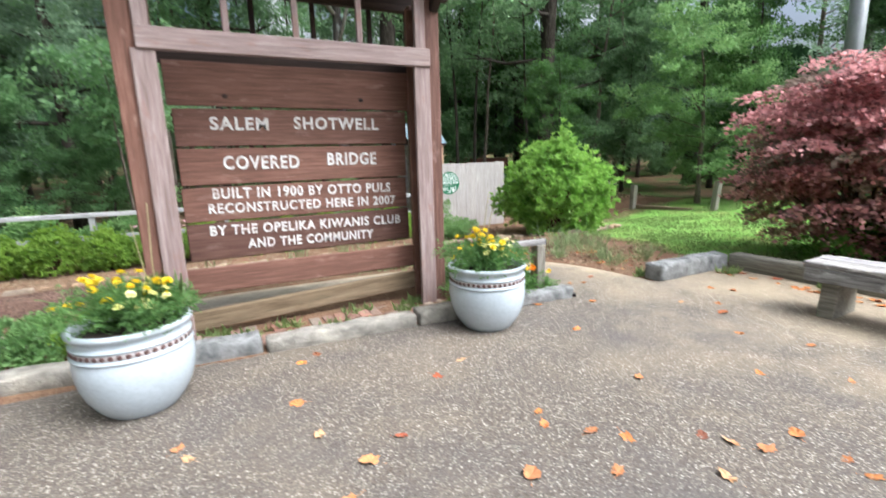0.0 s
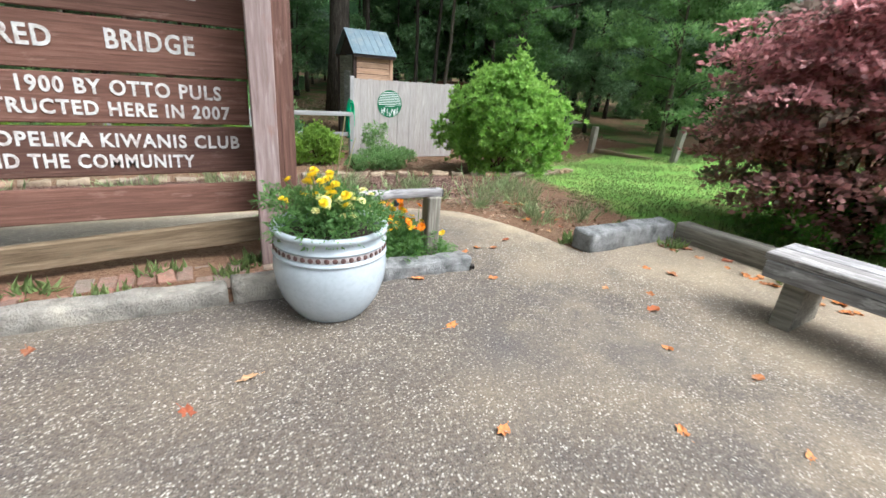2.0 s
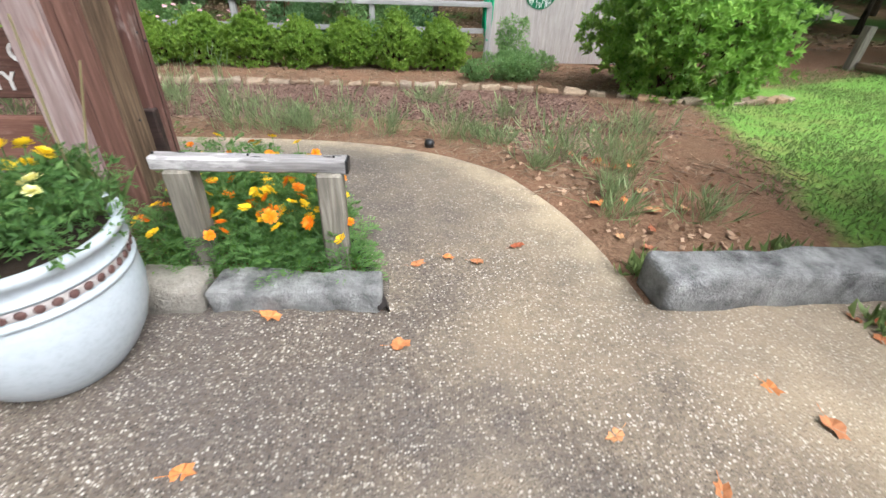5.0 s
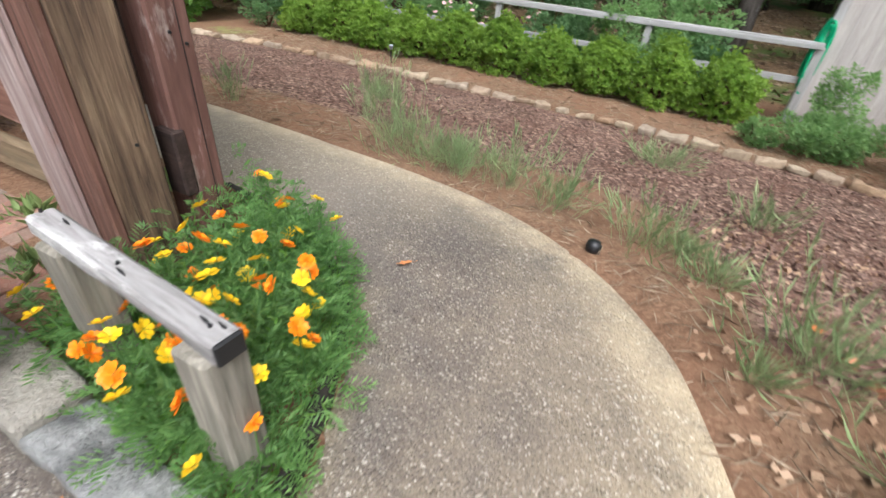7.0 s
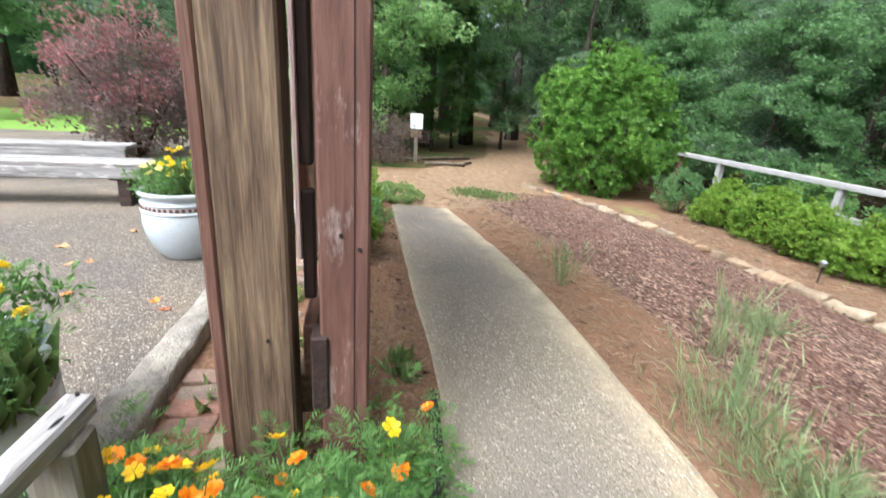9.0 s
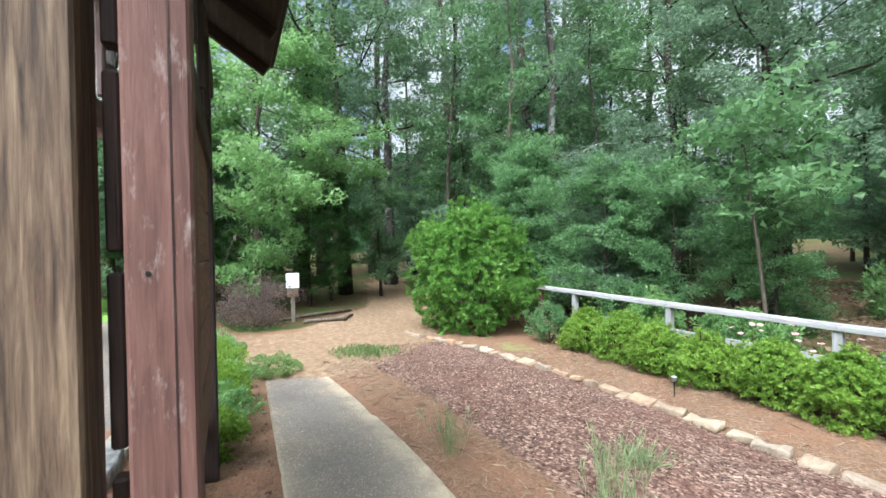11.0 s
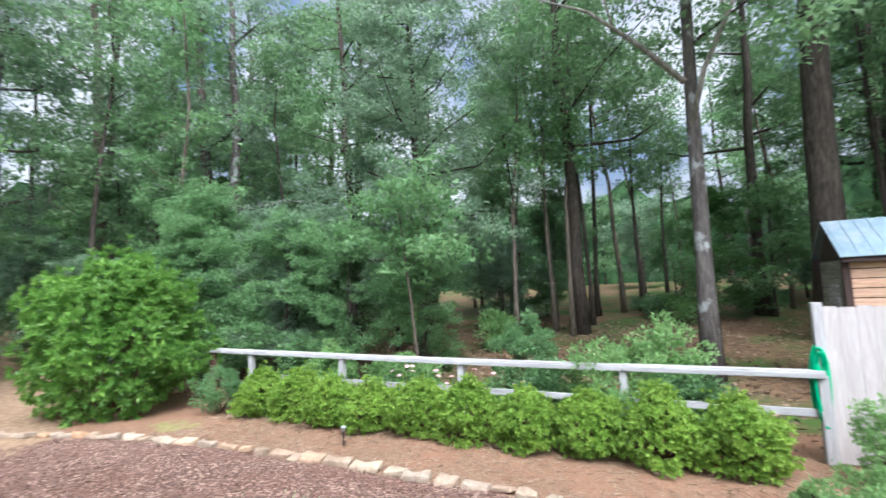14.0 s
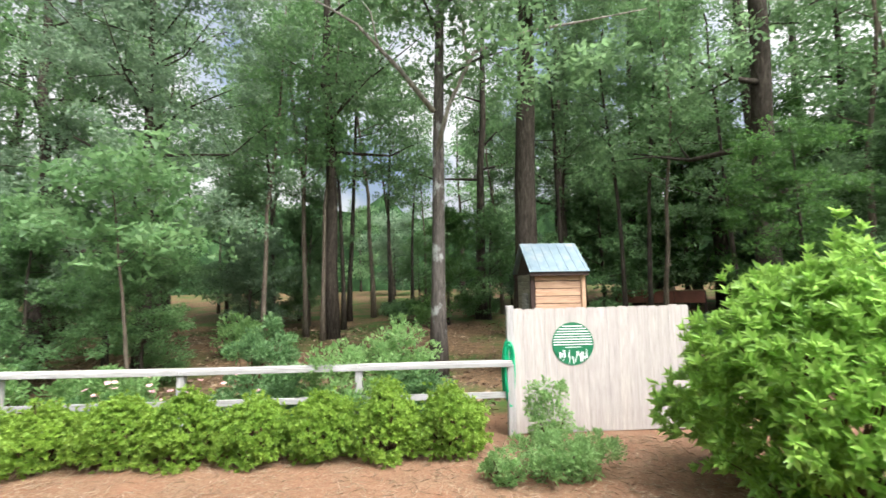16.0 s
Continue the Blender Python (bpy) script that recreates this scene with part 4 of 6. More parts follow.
# ---- benches, handrail ----
def bench(x0, y0, x1, y1, top=0.42, width=0.4, legs=GREYPOST):
    """A backless plank bench from one end to the other on splayed block legs."""
    L = math.hypot(x1 - x0, y1 - y0)
    m = laid(x0, y0, x1, y1, 0.0)
    ob = thing("bench", m, "backless bench of weathered silver-grey planks on timber legs", "bench", "terrace benches")
    for j, w in enumerate((0.19, 0.19)):
        part("seat_plank", box(L, w, 0.045, 0.007, 0.002, j, 5), SILVER, ob, "", Matrix.Translation((0, (j - 0.5) * 0.2, top - 0.022)))
    for s in (-1, 1):
        part("apron", box(L - 0.03, 0.035, 0.1, 0.005), SILVER, ob, "", Matrix.Translation((0, s * (width / 2 - 0.02), top - 0.096)))
        bm = box(0.11, 0.34, top - 0.045, 0.008)
        for v in bm.verts:
            v.co.y *= 1.0 + (0.12 if v.co.z < 0 else -0.06)
        part("leg", bm, legs, ob, "thick weathered block leg", Matrix.Translation((s * (L / 2 - 0.18), 0, (top - 0.045) / 2)))
    return ob


bench(4.22, 1.92, 4.38, -0.5)
# legs of these two in dark wood: the shade under the seats as colour
bench(-2.05, 1.95, -1.95, -0.6, legs=DARK_SHADE_WOOD)
bench(-3.35, 1.25, -3.2, -0.9, legs=DARK_SHADE_WOOD)

rail = thing("handrail", Matrix.Translation((2.25, 3.34, 0)), "low weathered silver-grey timber handrail beside the flower bed", "handrail")
bm = box(0.71, 0.064, 0.055, 0.008, 0.003, 4, 7)
part("rail_top", bm, SILVER, rail, "cracked silver-grey top with dark end grain", Matrix.Translation((0.064, 0.0345, 0.491)) @ Matrix.Rotation(radians(-3.2), 4, "Z"))
part("end_grain", box(0.012, 0.062, 0.054, 0.004), BLACKPLASTIC, rail, "blackened sawn end", Matrix.Translation((0.4178, 0.0152, 0.491)) @ Matrix.Rotation(radians(-3.2), 4, "Z"))
for x, y in ((0.35, 0.015), (-0.2, 0.05)):
    part("post", box(0.532, 0.1, 0.095, 0.008, 0.002, 8), GREYPOST, rail, "", upright(x, y, -0.06, 0.468))
for x, y in ((-0.19, 0.052), (0.09, 0.012), (0.35, 0.012), (0.39, 0.02)):
    v, f = tube([(-0.02, 0.004, 0), (0.0, 0, 0.0015), (0.022, -0.003, 0)], [0.0015, 0.0045, 0.001], 6)
    put_mesh("knot", mesh_of("knot", v, f, BLACKPLASTIC, True), rail, Matrix.Translation((x, y + 0.01, 0.5188)) @ Matrix.Diagonal((1, 1, 0.25, 1)), "black weathered knot")
for x in (-0.28, 0.06, 0.37):
    bm = bmesh.new()
    bmesh.ops.create_cone(bm, cap_ends=True, segments=8, radius1=0.005, radius2=0.004, depth=0.012)
    part("nail_head", bm, BLACKPLASTIC, rail, "rusty nail head", Matrix.Translation((x, 0.038 - 0.056 * x, 0.519)))


# ---- planters ----
def lathe(profile, seg=40):
    verts, faces = [], []
    for r, z in profile:
        for k in range(seg):
            t = 2 * math.pi * k / seg
            verts.append((r * math.cos(t), r * math.sin(t), z))
    for i in range(len(profile) - 1):
        for k in range(seg):
            faces.append((i * seg + k, i * seg + (k + 1) % seg, (i + 1) * seg + (k + 1) % seg, (i + 1) * seg + k))
    return verts, faces


POT = [(0.0, 0.0), (0.146, 0.0), (0.154, 0.008), (0.184, 0.05), (0.214, 0.11), (0.234, 0.18), (0.243, 0.25), (0.241, 0.30), (0.236, 0.325)]
NECK = [(0.236, 0.325), (0.243, 0.33), (0.243, 0.339), (0.236, 0.343), (0.234, 0.348), (0.233, 0.378), (0.235, 0.381), (0.241, 0.385), (0.241, 0.392), (0.233, 0.397), (0.229, 0.415), (0.231, 0.428), (0.246, 0.44), (0.25, 0.452), (0.246, 0.463), (0.234, 0.468), (0.222, 0.462), (0.214, 0.44), (0.212, 0.40)]


def planter(name_label):
    ob = thing("planter", Matrix(), name_label, "planter", "white planters")
    put_mesh("pot_body", mesh_of("pot_body", *lathe(POT), GLAZE, True), ob)
    put_mesh("pot_rim", mesh_of("pot_rim", *lathe(NECK), GLAZE, True), ob)
    put_mesh("soil", mesh_of("soil", *lathe([(0.213, 0.415), (0.15, 0.425), (0.06, 0.43), (0.0, 0.43)], 24), SOIL, True), ob)
    band = put_mesh("relief_band", mesh_of("relief_band", *lathe([(0.2335, 0.35), (0.2352, 0.352), (0.2352, 0.375), (0.234, 0.377)]), GLAZEWASH, True), ob, None, "brown-washed moulded band")
    bm = bmesh.new()
    bmesh.ops.create_uvsphere(bm, u_segments=8, v_segments=5, radius=0.0125)
    bead = bpy.data.meshes.new("bead")
    bm.to_mesh(bead)
    bm.free()
    bead.materials.append(GLAZEDARK)
    for k in range(46):
        t = 2 * math.pi * k / 46
        put_mesh("bead", bead, band, Matrix.Translation((0.236 * math.cos(t), 0.236 * math.sin(t), 0.3635)) @ Matrix.Rotation(t, 4, "Z") @ Matrix.Diagonal((0.4, 0.9, 1, 1)))
    return ob


pot_a = planter("white glazed round planter with a brown beaded band, full of marigolds")
pot_b = copy_thing(pot_a, Matrix.Translation((1.77, 2.9, 0.004)) @ Matrix.Diagonal((1.19, 1.19, 1.05, 1)))
pot_a.matrix_basis = Matrix.Translation((-0.48, 2.8, 0.004)) @ Matrix.Diagonal((1.15, 1.15, 1.04, 1))


# ---- flowers ----
def flower_mesh(name, petals, rows, r, material, seed, cup=0.25):
    rng = np.random.default_rng(seed)
    V = []
    for row in range(rows):
        k = max(5, petals - row * 2)
        rr = r * (1 - min(0.26, 0.95 / rows) * row)
        for i in range(k):
            t = 2 * math.pi * (i + 0.5 * row) / k + rng.uniform(-0.1, 0.1)
            d = np.array([math.cos(t), math.sin(t), cup + 0.35 * row + rng.uniform(-0.12, 0.12)])
            s = np.array([-math.sin(t), math.cos(t), 0])
            w = rr * 2.4 / k * 1.75
            V += [d * 0.05 * r, d * rr * 0.8 + s * w * 0.55, d * rr * (1 + rng.uniform(-0.06, 0.06)), d * rr * 0.8 - s * w * 0.55]
    me = tri_mesh(name, np.array(V), len(V) // 4, material)
    return me


FLOWER = {
    "marigold": [flower_mesh("flower", 17, 7, 0.034, GOLD, i, 0.05) for i in range(2)],
    "lemon": [flower_mesh("flower", 15, 6, 0.03, LEMON, 5 + i, 0.1) for i in range(2)],
    "cosmos_y": [flower_mesh("flower", 8, 2, 0.034, YELLOW, 9 + i, 0.2) for i in range(2)],
    "cosmos_o": [flower_mesh("flower", 10, 4, 0.034, ORANGE, 12 + i, 0.25) for i in range(2)],
    "pink": [flower_mesh("flower", 11, 1, 0.045, PINKPETAL, 15, -0.2)],
}


def bloom(kind, parent, p, rng, size=1.0, tilt=40):
    me = FLOWER[kind][rng.integers(len(FLOWER[kind]))]
    s = size * rng.uniform(0.85, 1.15)
    m = pose(*p, rng.uniform(-tilt, tilt), rng.uniform(-tilt, tilt), rng.uniform(0, 360)) @ Matrix.Scale(s, 4)
    return put_mesh("flower", me, parent, m)


def stems(name, pairs, r, material):
    return mesh_of(name, *join([tube([a, (np.asarray(a) + b) / 2 + (0.01, 0.008, 0), b], [r, r * 0.85, r * 0.7], 4) for a, b in pairs]), material)


def potted(x, y, seed, lemon_side):
    rng = np.random.default_rng(seed)
    ob = thing("marigold_plant", Matrix.Translation((x, y, 0.43)), "bushy yellow and lemon marigolds filling the planter", "flowers", "potted marigolds")
    c = np.stack([rng.normal(0, 0.14, 75), rng.normal(0, 0.14, 75), rng.uniform(0.03, 0.19, 75)], -1)
    c[:, :2] = np.clip(c[:, :2], -0.26, 0.26)
    P, N = clumps(rng, c, 0.055, 36, 0.8, 0.1)
    put_mesh("foliage", leaves("foliage", P, N, 0.028, LEAF_FEATHER, rng, 0.42), ob, None, "small green leaves")
    P, N = clumps(rng, c + (0, 0, 0.01), 0.05, 9, 0.8, 0.2)
    put_mesh("foliage", fronds("foliage", P, N + (0, 0, 0.3), 0.06, LEAF_FEATHER, rng), ob, None, "finely divided green leaves")
    pairs = []
    for i in range(26):
        t, r = rng.uniform(0, 6.28), rng.uniform(0.03, 0.26)
        p = np.array([r * math.cos(t) - 0.04, r * math.sin(t), 0.25 + rng.uniform(-0.04, 0.1) - r * 0.4])
        bloom("marigold", ob, p, rng, 0.8, 32)
        pairs.append((p * (0.5, 0.5, 0.3), p))
    for i in range(26):
        t, r = rng.uniform(-1.5, 1.5) + lemon_side, rng.uniform(0.05, 0.25)
        p = np.array([r * math.cos(t), r * math.sin(t), 0.17 + rng.uniform(-0.04, 0.06)])
        bloom("lemon", ob, p, rng, 0.82, 32)
        pairs.append((p * (0.5, 0.5, 0.3), p))
    tagged(put_mesh("stem", stems("stem", pairs, 0.003, LEAF_FEATHER), ob), kind="stuff")


potted(1.77, 2.9, 3, -0.9)
potted(-0.48, 2.8, 4, -0.2)

rng = np.random.default_rng(8)
stalks = thing("dry_grass_tuft", Matrix.Translation((1.86, 3.12, 0.36)), "tuft of grass with two tall dry seed stalks in the planter", "grass tuft")
put_mesh("stalk", mesh_of("stalk", *join([tube([(0, 0, 0), (0.01, 0.0, 0.32), (0.05, -0.03, 0.64)], [0.0042, 0.0036, 0.0028], 5), tube([(0.02, 0.02, 0), (0.06, 0.03, 0.27), (0.13, 0.04, 0.52)], [0.0042, 0.0036, 0.0026], 5)]), STRAW), stalks)
P = rng.normal(0, 0.03, (160, 3)) * (1, 1, 0)
tagged(put_mesh("grass", leaves("grass", P, np.tile((0, 0, 1.0), (160, 1)), 0.2, BLADES, rng, 0.03, 0.25), stalks), kind="stuff")

tuft = copy_thing(stalks, Matrix.Translation((-0.36, 2.93, 0.44)) @ Matrix.Rotation(2.0, 4, "Z"))
tagged(tuft, "tuft of tall green grass and pale seed stalks in the planter")

bed = thing("flower_bed", Matrix.Translation((2.2, 3.75, 0)), "dense feathery cosmos bed with yellow and orange flowers", "flower bed")
rng = np.random.default_rng(21)
c = []
while len(c) < 230:
    x, y = rng.uniform(1.55, 2.72), rng.uniform(3.28, 4.3)
    edge = float(np.interp(y, [p[1] for p in INNER[:7]], [p[0] for p in INNER[:7]]))
    near_sign = x < 1.86 and 3.5 < y < 4.1
    if x > edge - 0.07 or near_sign or (x < 1.7 and y < 4.05) or (x < 2.02 and rng.uniform() < 0.6):
        continue
    h = 0.26 * min(1, (edge - x) / 0.3 + 0.2) * min(1.0, 0.55 + (y - 3.2))
    c.append((x - 2.2, y - 3.75, rng.uniform(0.02, h)))
c = np.array(c)
P, N = clumps(rng, c, 0.085, 18, 0.9, 0.2)
put_mesh("foliage", fronds("foliage", P, N * (1, 1, 0.5) + (0, 0, 0.22), 0.08, LEAF_FEATHER, rng), bed, None, "fine feathery divided green leaves")
# lower layer in deeper green: shade between the fronds put into leaf colour
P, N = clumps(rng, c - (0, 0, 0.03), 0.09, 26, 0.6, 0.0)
put_mesh("under_foliage", leaves("under_foliage", P, N, 0.032, LEAF_DEEP, rng, 0.3, 0.8, 0.35, 0.1), bed, None, "lower leaves in a deeper green that stands for shade")
pairs = []
low = [q for q in c if q[1] < 0.0]
for i in range(92):
    b = low[rng.integers(len(low))] if i % 3 else c[rng.integers(len(c))]
    p = np.array([b[0] + rng.normal(0, 0.05), b[1] + rng.normal(0, 0.05), 0.2 + rng.uniform(0, 0.19)])
    bloom("cosmos_y" if rng.random() < 0.55 else "cosmos_o", bed, p, rng, 0.82, 45)
    pairs.append(((b[0], b[1], 0.02), p))
tagged(put_mesh("stem", stems("stem", pairs, 0.0028, LEAF_FEATHER), bed), kind="stuff")

strip = resample(INNER[:8], 40)
verts, faces = [], []
for i, (x, y) in enumerate(strip):
    z = gz(x, y)
    for dx, dz in ((-0.045, 0.045), (-0.02, 0.055), (-0.006, 0.03), (-0.004, -0.04)):
        verts.append((x + dx, y + dx * 0.8, z + dz))
    if i:
        for k in range(3):
            faces.append((i * 4 - 4 + k, i * 4 - 3 + k, i * 4 + 1 + k, i * 4 + k))
tagged(put_mesh("bed_edging", mesh_of("bed_edging", verts, faces, EDGING, True)), "curled black plastic edging strip along the flower bed", "edging strip")


# ---- white fence and gate panel ----
FENCE_Y = 10.85
fence = thing("rail_fence", Matrix.Translation((0, FENCE_Y, -0.6)), "white painted two-rail timber fence", "fence")
for i, x in enumerate((-4.68, -2.35, 0.01, 2.39, 4.5)):
    z0 = gz(x, FENCE_Y)
    part("post", box(0.36 - z0 + 0.05, 0.1, 0.1, 0.006), WHITEWOOD, fence, "", Matrix.Translation((x, 0, (0.36 + z0 - 0.05) / 2 + 0.6)) @ UP)
    if i:
        xa = (-4.68, -2.35, 0.01, 2.39, 4.5)[i - 1]
        part("low_rail", box(x - xa - 0.1, 0.035, 0.085, 0.004), WHITEWOOD, fence, "", Matrix.Translation(((x + xa) / 2, 0.02, -0.07 + 0.6)))
for i, (a, b, za, zb) in enumerate(((-5.9, -2.35, 0.43, 0.40), (-2.35, 0.01, 0.40, 0.385), (0.01, 2.39, 0.385, 0.385), (2.39, 4.52, 0.385, 0.39))):
    L = b - a - 0.004
    part("top_rail", box(L, 0.13, 0.04, 0.005), WHITEWOOD, fence, "", Matrix.Translation(((a + b) / 2, 0, (za + zb) / 2 + 0.6 - 0.0)) @ Matrix.Rotation(-math.atan2(zb - za, L), 4, "Y"))
    part("top_rail_face", box(L, 0.03, 0.06, 0.004), WHITEWOOD, fence, "", Matrix.Translation(((a + b) / 2, -0.067, (za + zb) / 2 + 0.6 - 0.03)) @ Matrix.Rotation(-math.atan2(zb - za, L), 4, "Y"))
part("end_post", box(1.1, 0.1, 0.1, 0.006), RED, fence, "unpainted reddish end post", Matrix.Translation((-5.86, 0, 0.47)) @ UP)

gate = thing("gate_panel", Matrix.Translation((5.85, 10.86, -0.6)), "cream painted dog-eared board gate panel", "gate")
for i in range(17):
    w = 2.58 / 17
    x = 4.56 + w * (i + 0.5)
    r = random.Random(i)
    h = 1.72 + 0.02 * i / 17 + r.uniform(-0.008, 0.008)
    bm = bmesh.new()
    b2, t2 = w / 2 - 0.0015, 0.011
    outline = [(-b2, 0), (b2, 0), (b2, h - 0.02), (b2 - 0.02, h), (-b2 + 0.02, h), (-b2, h - 0.02)]
    lo = [bm.verts.new((px, -t2, pz)) for px, pz in outline]
    hi = [bm.verts.new((px, t2, pz)) for px, pz in outline]
    bm.faces.new(lo)
    bm.faces.new(hi[::-1])
    for k in range(6):
        bm.faces.new((lo[k], hi[k], hi[(k + 1) % 6], lo[(k + 1) % 6]))
    bmesh.ops.recalc_face_normals(bm, faces=bm.faces)
    bmesh.ops.rotate(bm, verts=bm.verts, cent=(0, 0, 0), matrix=Matrix.Rotation(radians(90), 3, "Y"))
    part("board", bm, GATEWOOD, gate, "", Matrix.Translation((x - 5.85, r.uniform(-0.002, 0.002), 0)) @ Matrix.Rotation(radians(-90), 4, "Y"))
for z in (0.25, 0.95, 1.55):
    part("batten", box(2.5, 0.03, 0.09, 0.004), GATEWOOD, gate, "", Matrix.Translation((0, 0.028, z)))
part("gate_post", box(1.9, 0.1, 0.1, 0.006), WHITEWOOD, gate, "", Matrix.Translation((-1.33, 0.03, 0.82)) @ UP)

disc = thing("round_sign", Matrix.Translation((5.41, 10.842, 0.62)), "round green and white sign with lines of small print", "sign")
bm = bmesh.new()
bmesh.ops.create_cone(bm, cap_ends=True, segments=48, radius1=0.3, radius2=0.3, depth=0.008)
part("disc", bm, GREENPAINT, disc, "", Matrix.Rotation(radians(90), 4, "X"))
for i in range(9):
    z = 0.245 - i * 0.037
    w = 2 * math.sqrt(max(0.0, 0.29 ** 2 - z * z)) * (0.97 if i < 8 else 0.42)
    part("text_line", box(w, 0.003, 0.013 if i < 8 else 0.01, 0), WHITEPAINT, disc, "", Matrix.Translation((0, -0.006, z)))
rr = random.Random(5)
for i in range(34):
    x = rr.uniform(-0.2, 0.2)
    low = -math.sqrt(0.285 ** 2 - x * x)
    h = rr.uniform(0.03, 0.13)
    z = max(low + h / 2 + 0.005, rr.uniform(-0.26, -0.13))
    part("tree_mark", box(0.005 + rr.random() * 0.009, 0.003, h, 0), WHITEPAINT, disc, "", Matrix.Translation((x, -0.006, z)) @ Matrix.Rotation(rr.uniform(-0.25, 0.25), 4, "Y"))

hose = thing("garden_hose", Matrix.Translation((4.47, 10.95, 0.3)), "bright green garden hose coiled on the fence post", "hose")
rr = random.Random(9)
for k in range(12):
    w, h, dy = 0.02 + 0.006 * k, rr.uniform(0.34, 0.43), rr.uniform(-0.1, 0.0)
    pts = [(w * math.sin(t), dy + 0.03 * math.cos(t * 2 + k), 0.05 + h * math.cos(t) - 0.1 * (k % 2)) for t in np.linspace(0, 2 * math.pi, 26)]
    put_mesh("coil", mesh_of("coil", *tube(pts, [0.018] * 26, 6), HOSEMAT, True), hose, Matrix.Translation((0.02, -0.02, -0.05)))
put_mesh("tail", mesh_of("tail", *tube([(0.02, -0.1, -0.2), (0.05, -0.12, -0.5), (0.02, -0.14, -0.86)], [0.013] * 3, 6), HOSEMAT, True), hose)

# ---- shed behind the gate ----
shed = thing("shed", Matrix.Translation((6.3, 15.0, gz(6.3, 15))), "small raw cedar shed with a galvanised gable roof", "shed")
SZ = -gz(6.3, 15)
x0, x1, y0, y1 = -0.58, 0.56, -0.72, 0.72
for i in range(14):
    z = -0.5 + i * 0.165 + SZ
    if z > 1.72 + SZ - 0.02:
        break
    if z < 0:
        continue
    part("siding_board", box(x1 - x0 - 0.12, 0.02, 0.15, 0.003), CEDAR, shed, "", Matrix.Translation((0, y0, z)) @ Matrix.Rotation(radians(4), 4, "X"))
    part("siding_board", box(y1 - y0 - 0.1, 0.02, 0.158, 0.003), GREYPOST, shed, "", Matrix.Translation((x0, 0, z)) @ Matrix.Rotation(radians(90), 4, "Z"))
    part("siding_board", box(y1 - y0 - 0.1, 0.02, 0.158, 0.003), CEDAR, shed, "", Matrix.Translation((x1, 0, z)) @ Matrix.Rotation(radians(90), 4, "Z"))
for x in (x0, x1):
    for y in (y0, y1):
        part("corner_post", box(1.75 + SZ, 0.09, 0.09, 0.004), CEDAR if x > 0 else DARK_SHADE_WOOD, shed, "", Matrix.Translation((x, y, (1.75 + SZ) / 2)) @ UP)
part("core", box(x1 - x0 - 0.08, y1 - y0 - 0.08, 1.6 + SZ, 0.003), DARK_SHADE_WOOD, shed, "dark inner boarding", Matrix.Translation((0, 0, (1.6 + SZ) / 2)))
part("door", box(0.5, 0.04, 1.5, 0.004), SILVER, shed, "grey weathered plank door", Matrix.Translation((x0 - 0.03, -0.15, 0.85 + SZ - 0.3)) @ Matrix.Rotation(radians(90), 4, "Z"))
for x in (x0 + 0.02, x1 - 0.02):
    bm = bmesh.new()
    tri = [bm.verts.new((x + d, y, z + SZ)) for d in (-0.012, 0.012) for y, z in ((-0.76, 1.74), (0.76, 1.74), (0, 2.38))]
    bm.faces.new(tri[:3])
    bm.faces.new(tri[3:][::-1])
    for k in range(3):
        bm.faces.new((tri[k], tri[(k + 1) % 3], tri[3 + (k + 1) % 3], tri[3 + k]))
    part("gable", bm, DARK_SHADE_WOOD, shed, "dark boarded gable")
for s in (-1, 1):
    rise, run = 0.70, 0.9
    L = math.hypot(rise, run)
    mid = Matrix.Translation((0, s * run / 2, 2.11 + SZ)) @ Matrix.Rotation(-s * math.atan2(rise, run), 4, "X")
    roof = part("roof_sheet", box(1.34, L, 0.022, 0.003), TIN, shed, "blue-grey galvanised sheet", mid)
    for k in range(7):
        part("seam", box(0.02, L, 0.014, 0.002), TIN, roof, "", Matrix.Translation((-0.6 + k * 0.2, 0, 0.015)))
    part("fascia", box(1.3, 0.025, 0.09, 0.003), DARK_SHADE_WOOD, shed, "", Matrix.Translation((0, s * 0.86, 1.72 + SZ)))

wall = thing("low_panel_wall", Matrix.Translation((13.7, 23.7, gz(13.7, 23.7))) @ Matrix.Rotation(radians(-28), 4, "Z"), "long low rust-brown panelled bin at the wood's edge", "low wall")
for k in range(3):
    part("panel", box(1.15, 0.06, 0.5, 0.01), RUST, wall, "", Matrix.Translation((-1.17 + k * 1.17, 0, 0.7)))
part("coping", box(3.6, 0.16, 0.05, 0.01), TANWOOD, wall, "pale top rail", Matrix.Translation((0, 0, 0.98)))
for k in range(4):
    part("post", box(0.95, 0.1, 0.1, 0.006), DARK_SHADE_WOOD, wall, "", Matrix.Translation((-1.755 + k * 1.17, 0.09, 0.475)) @ UP)


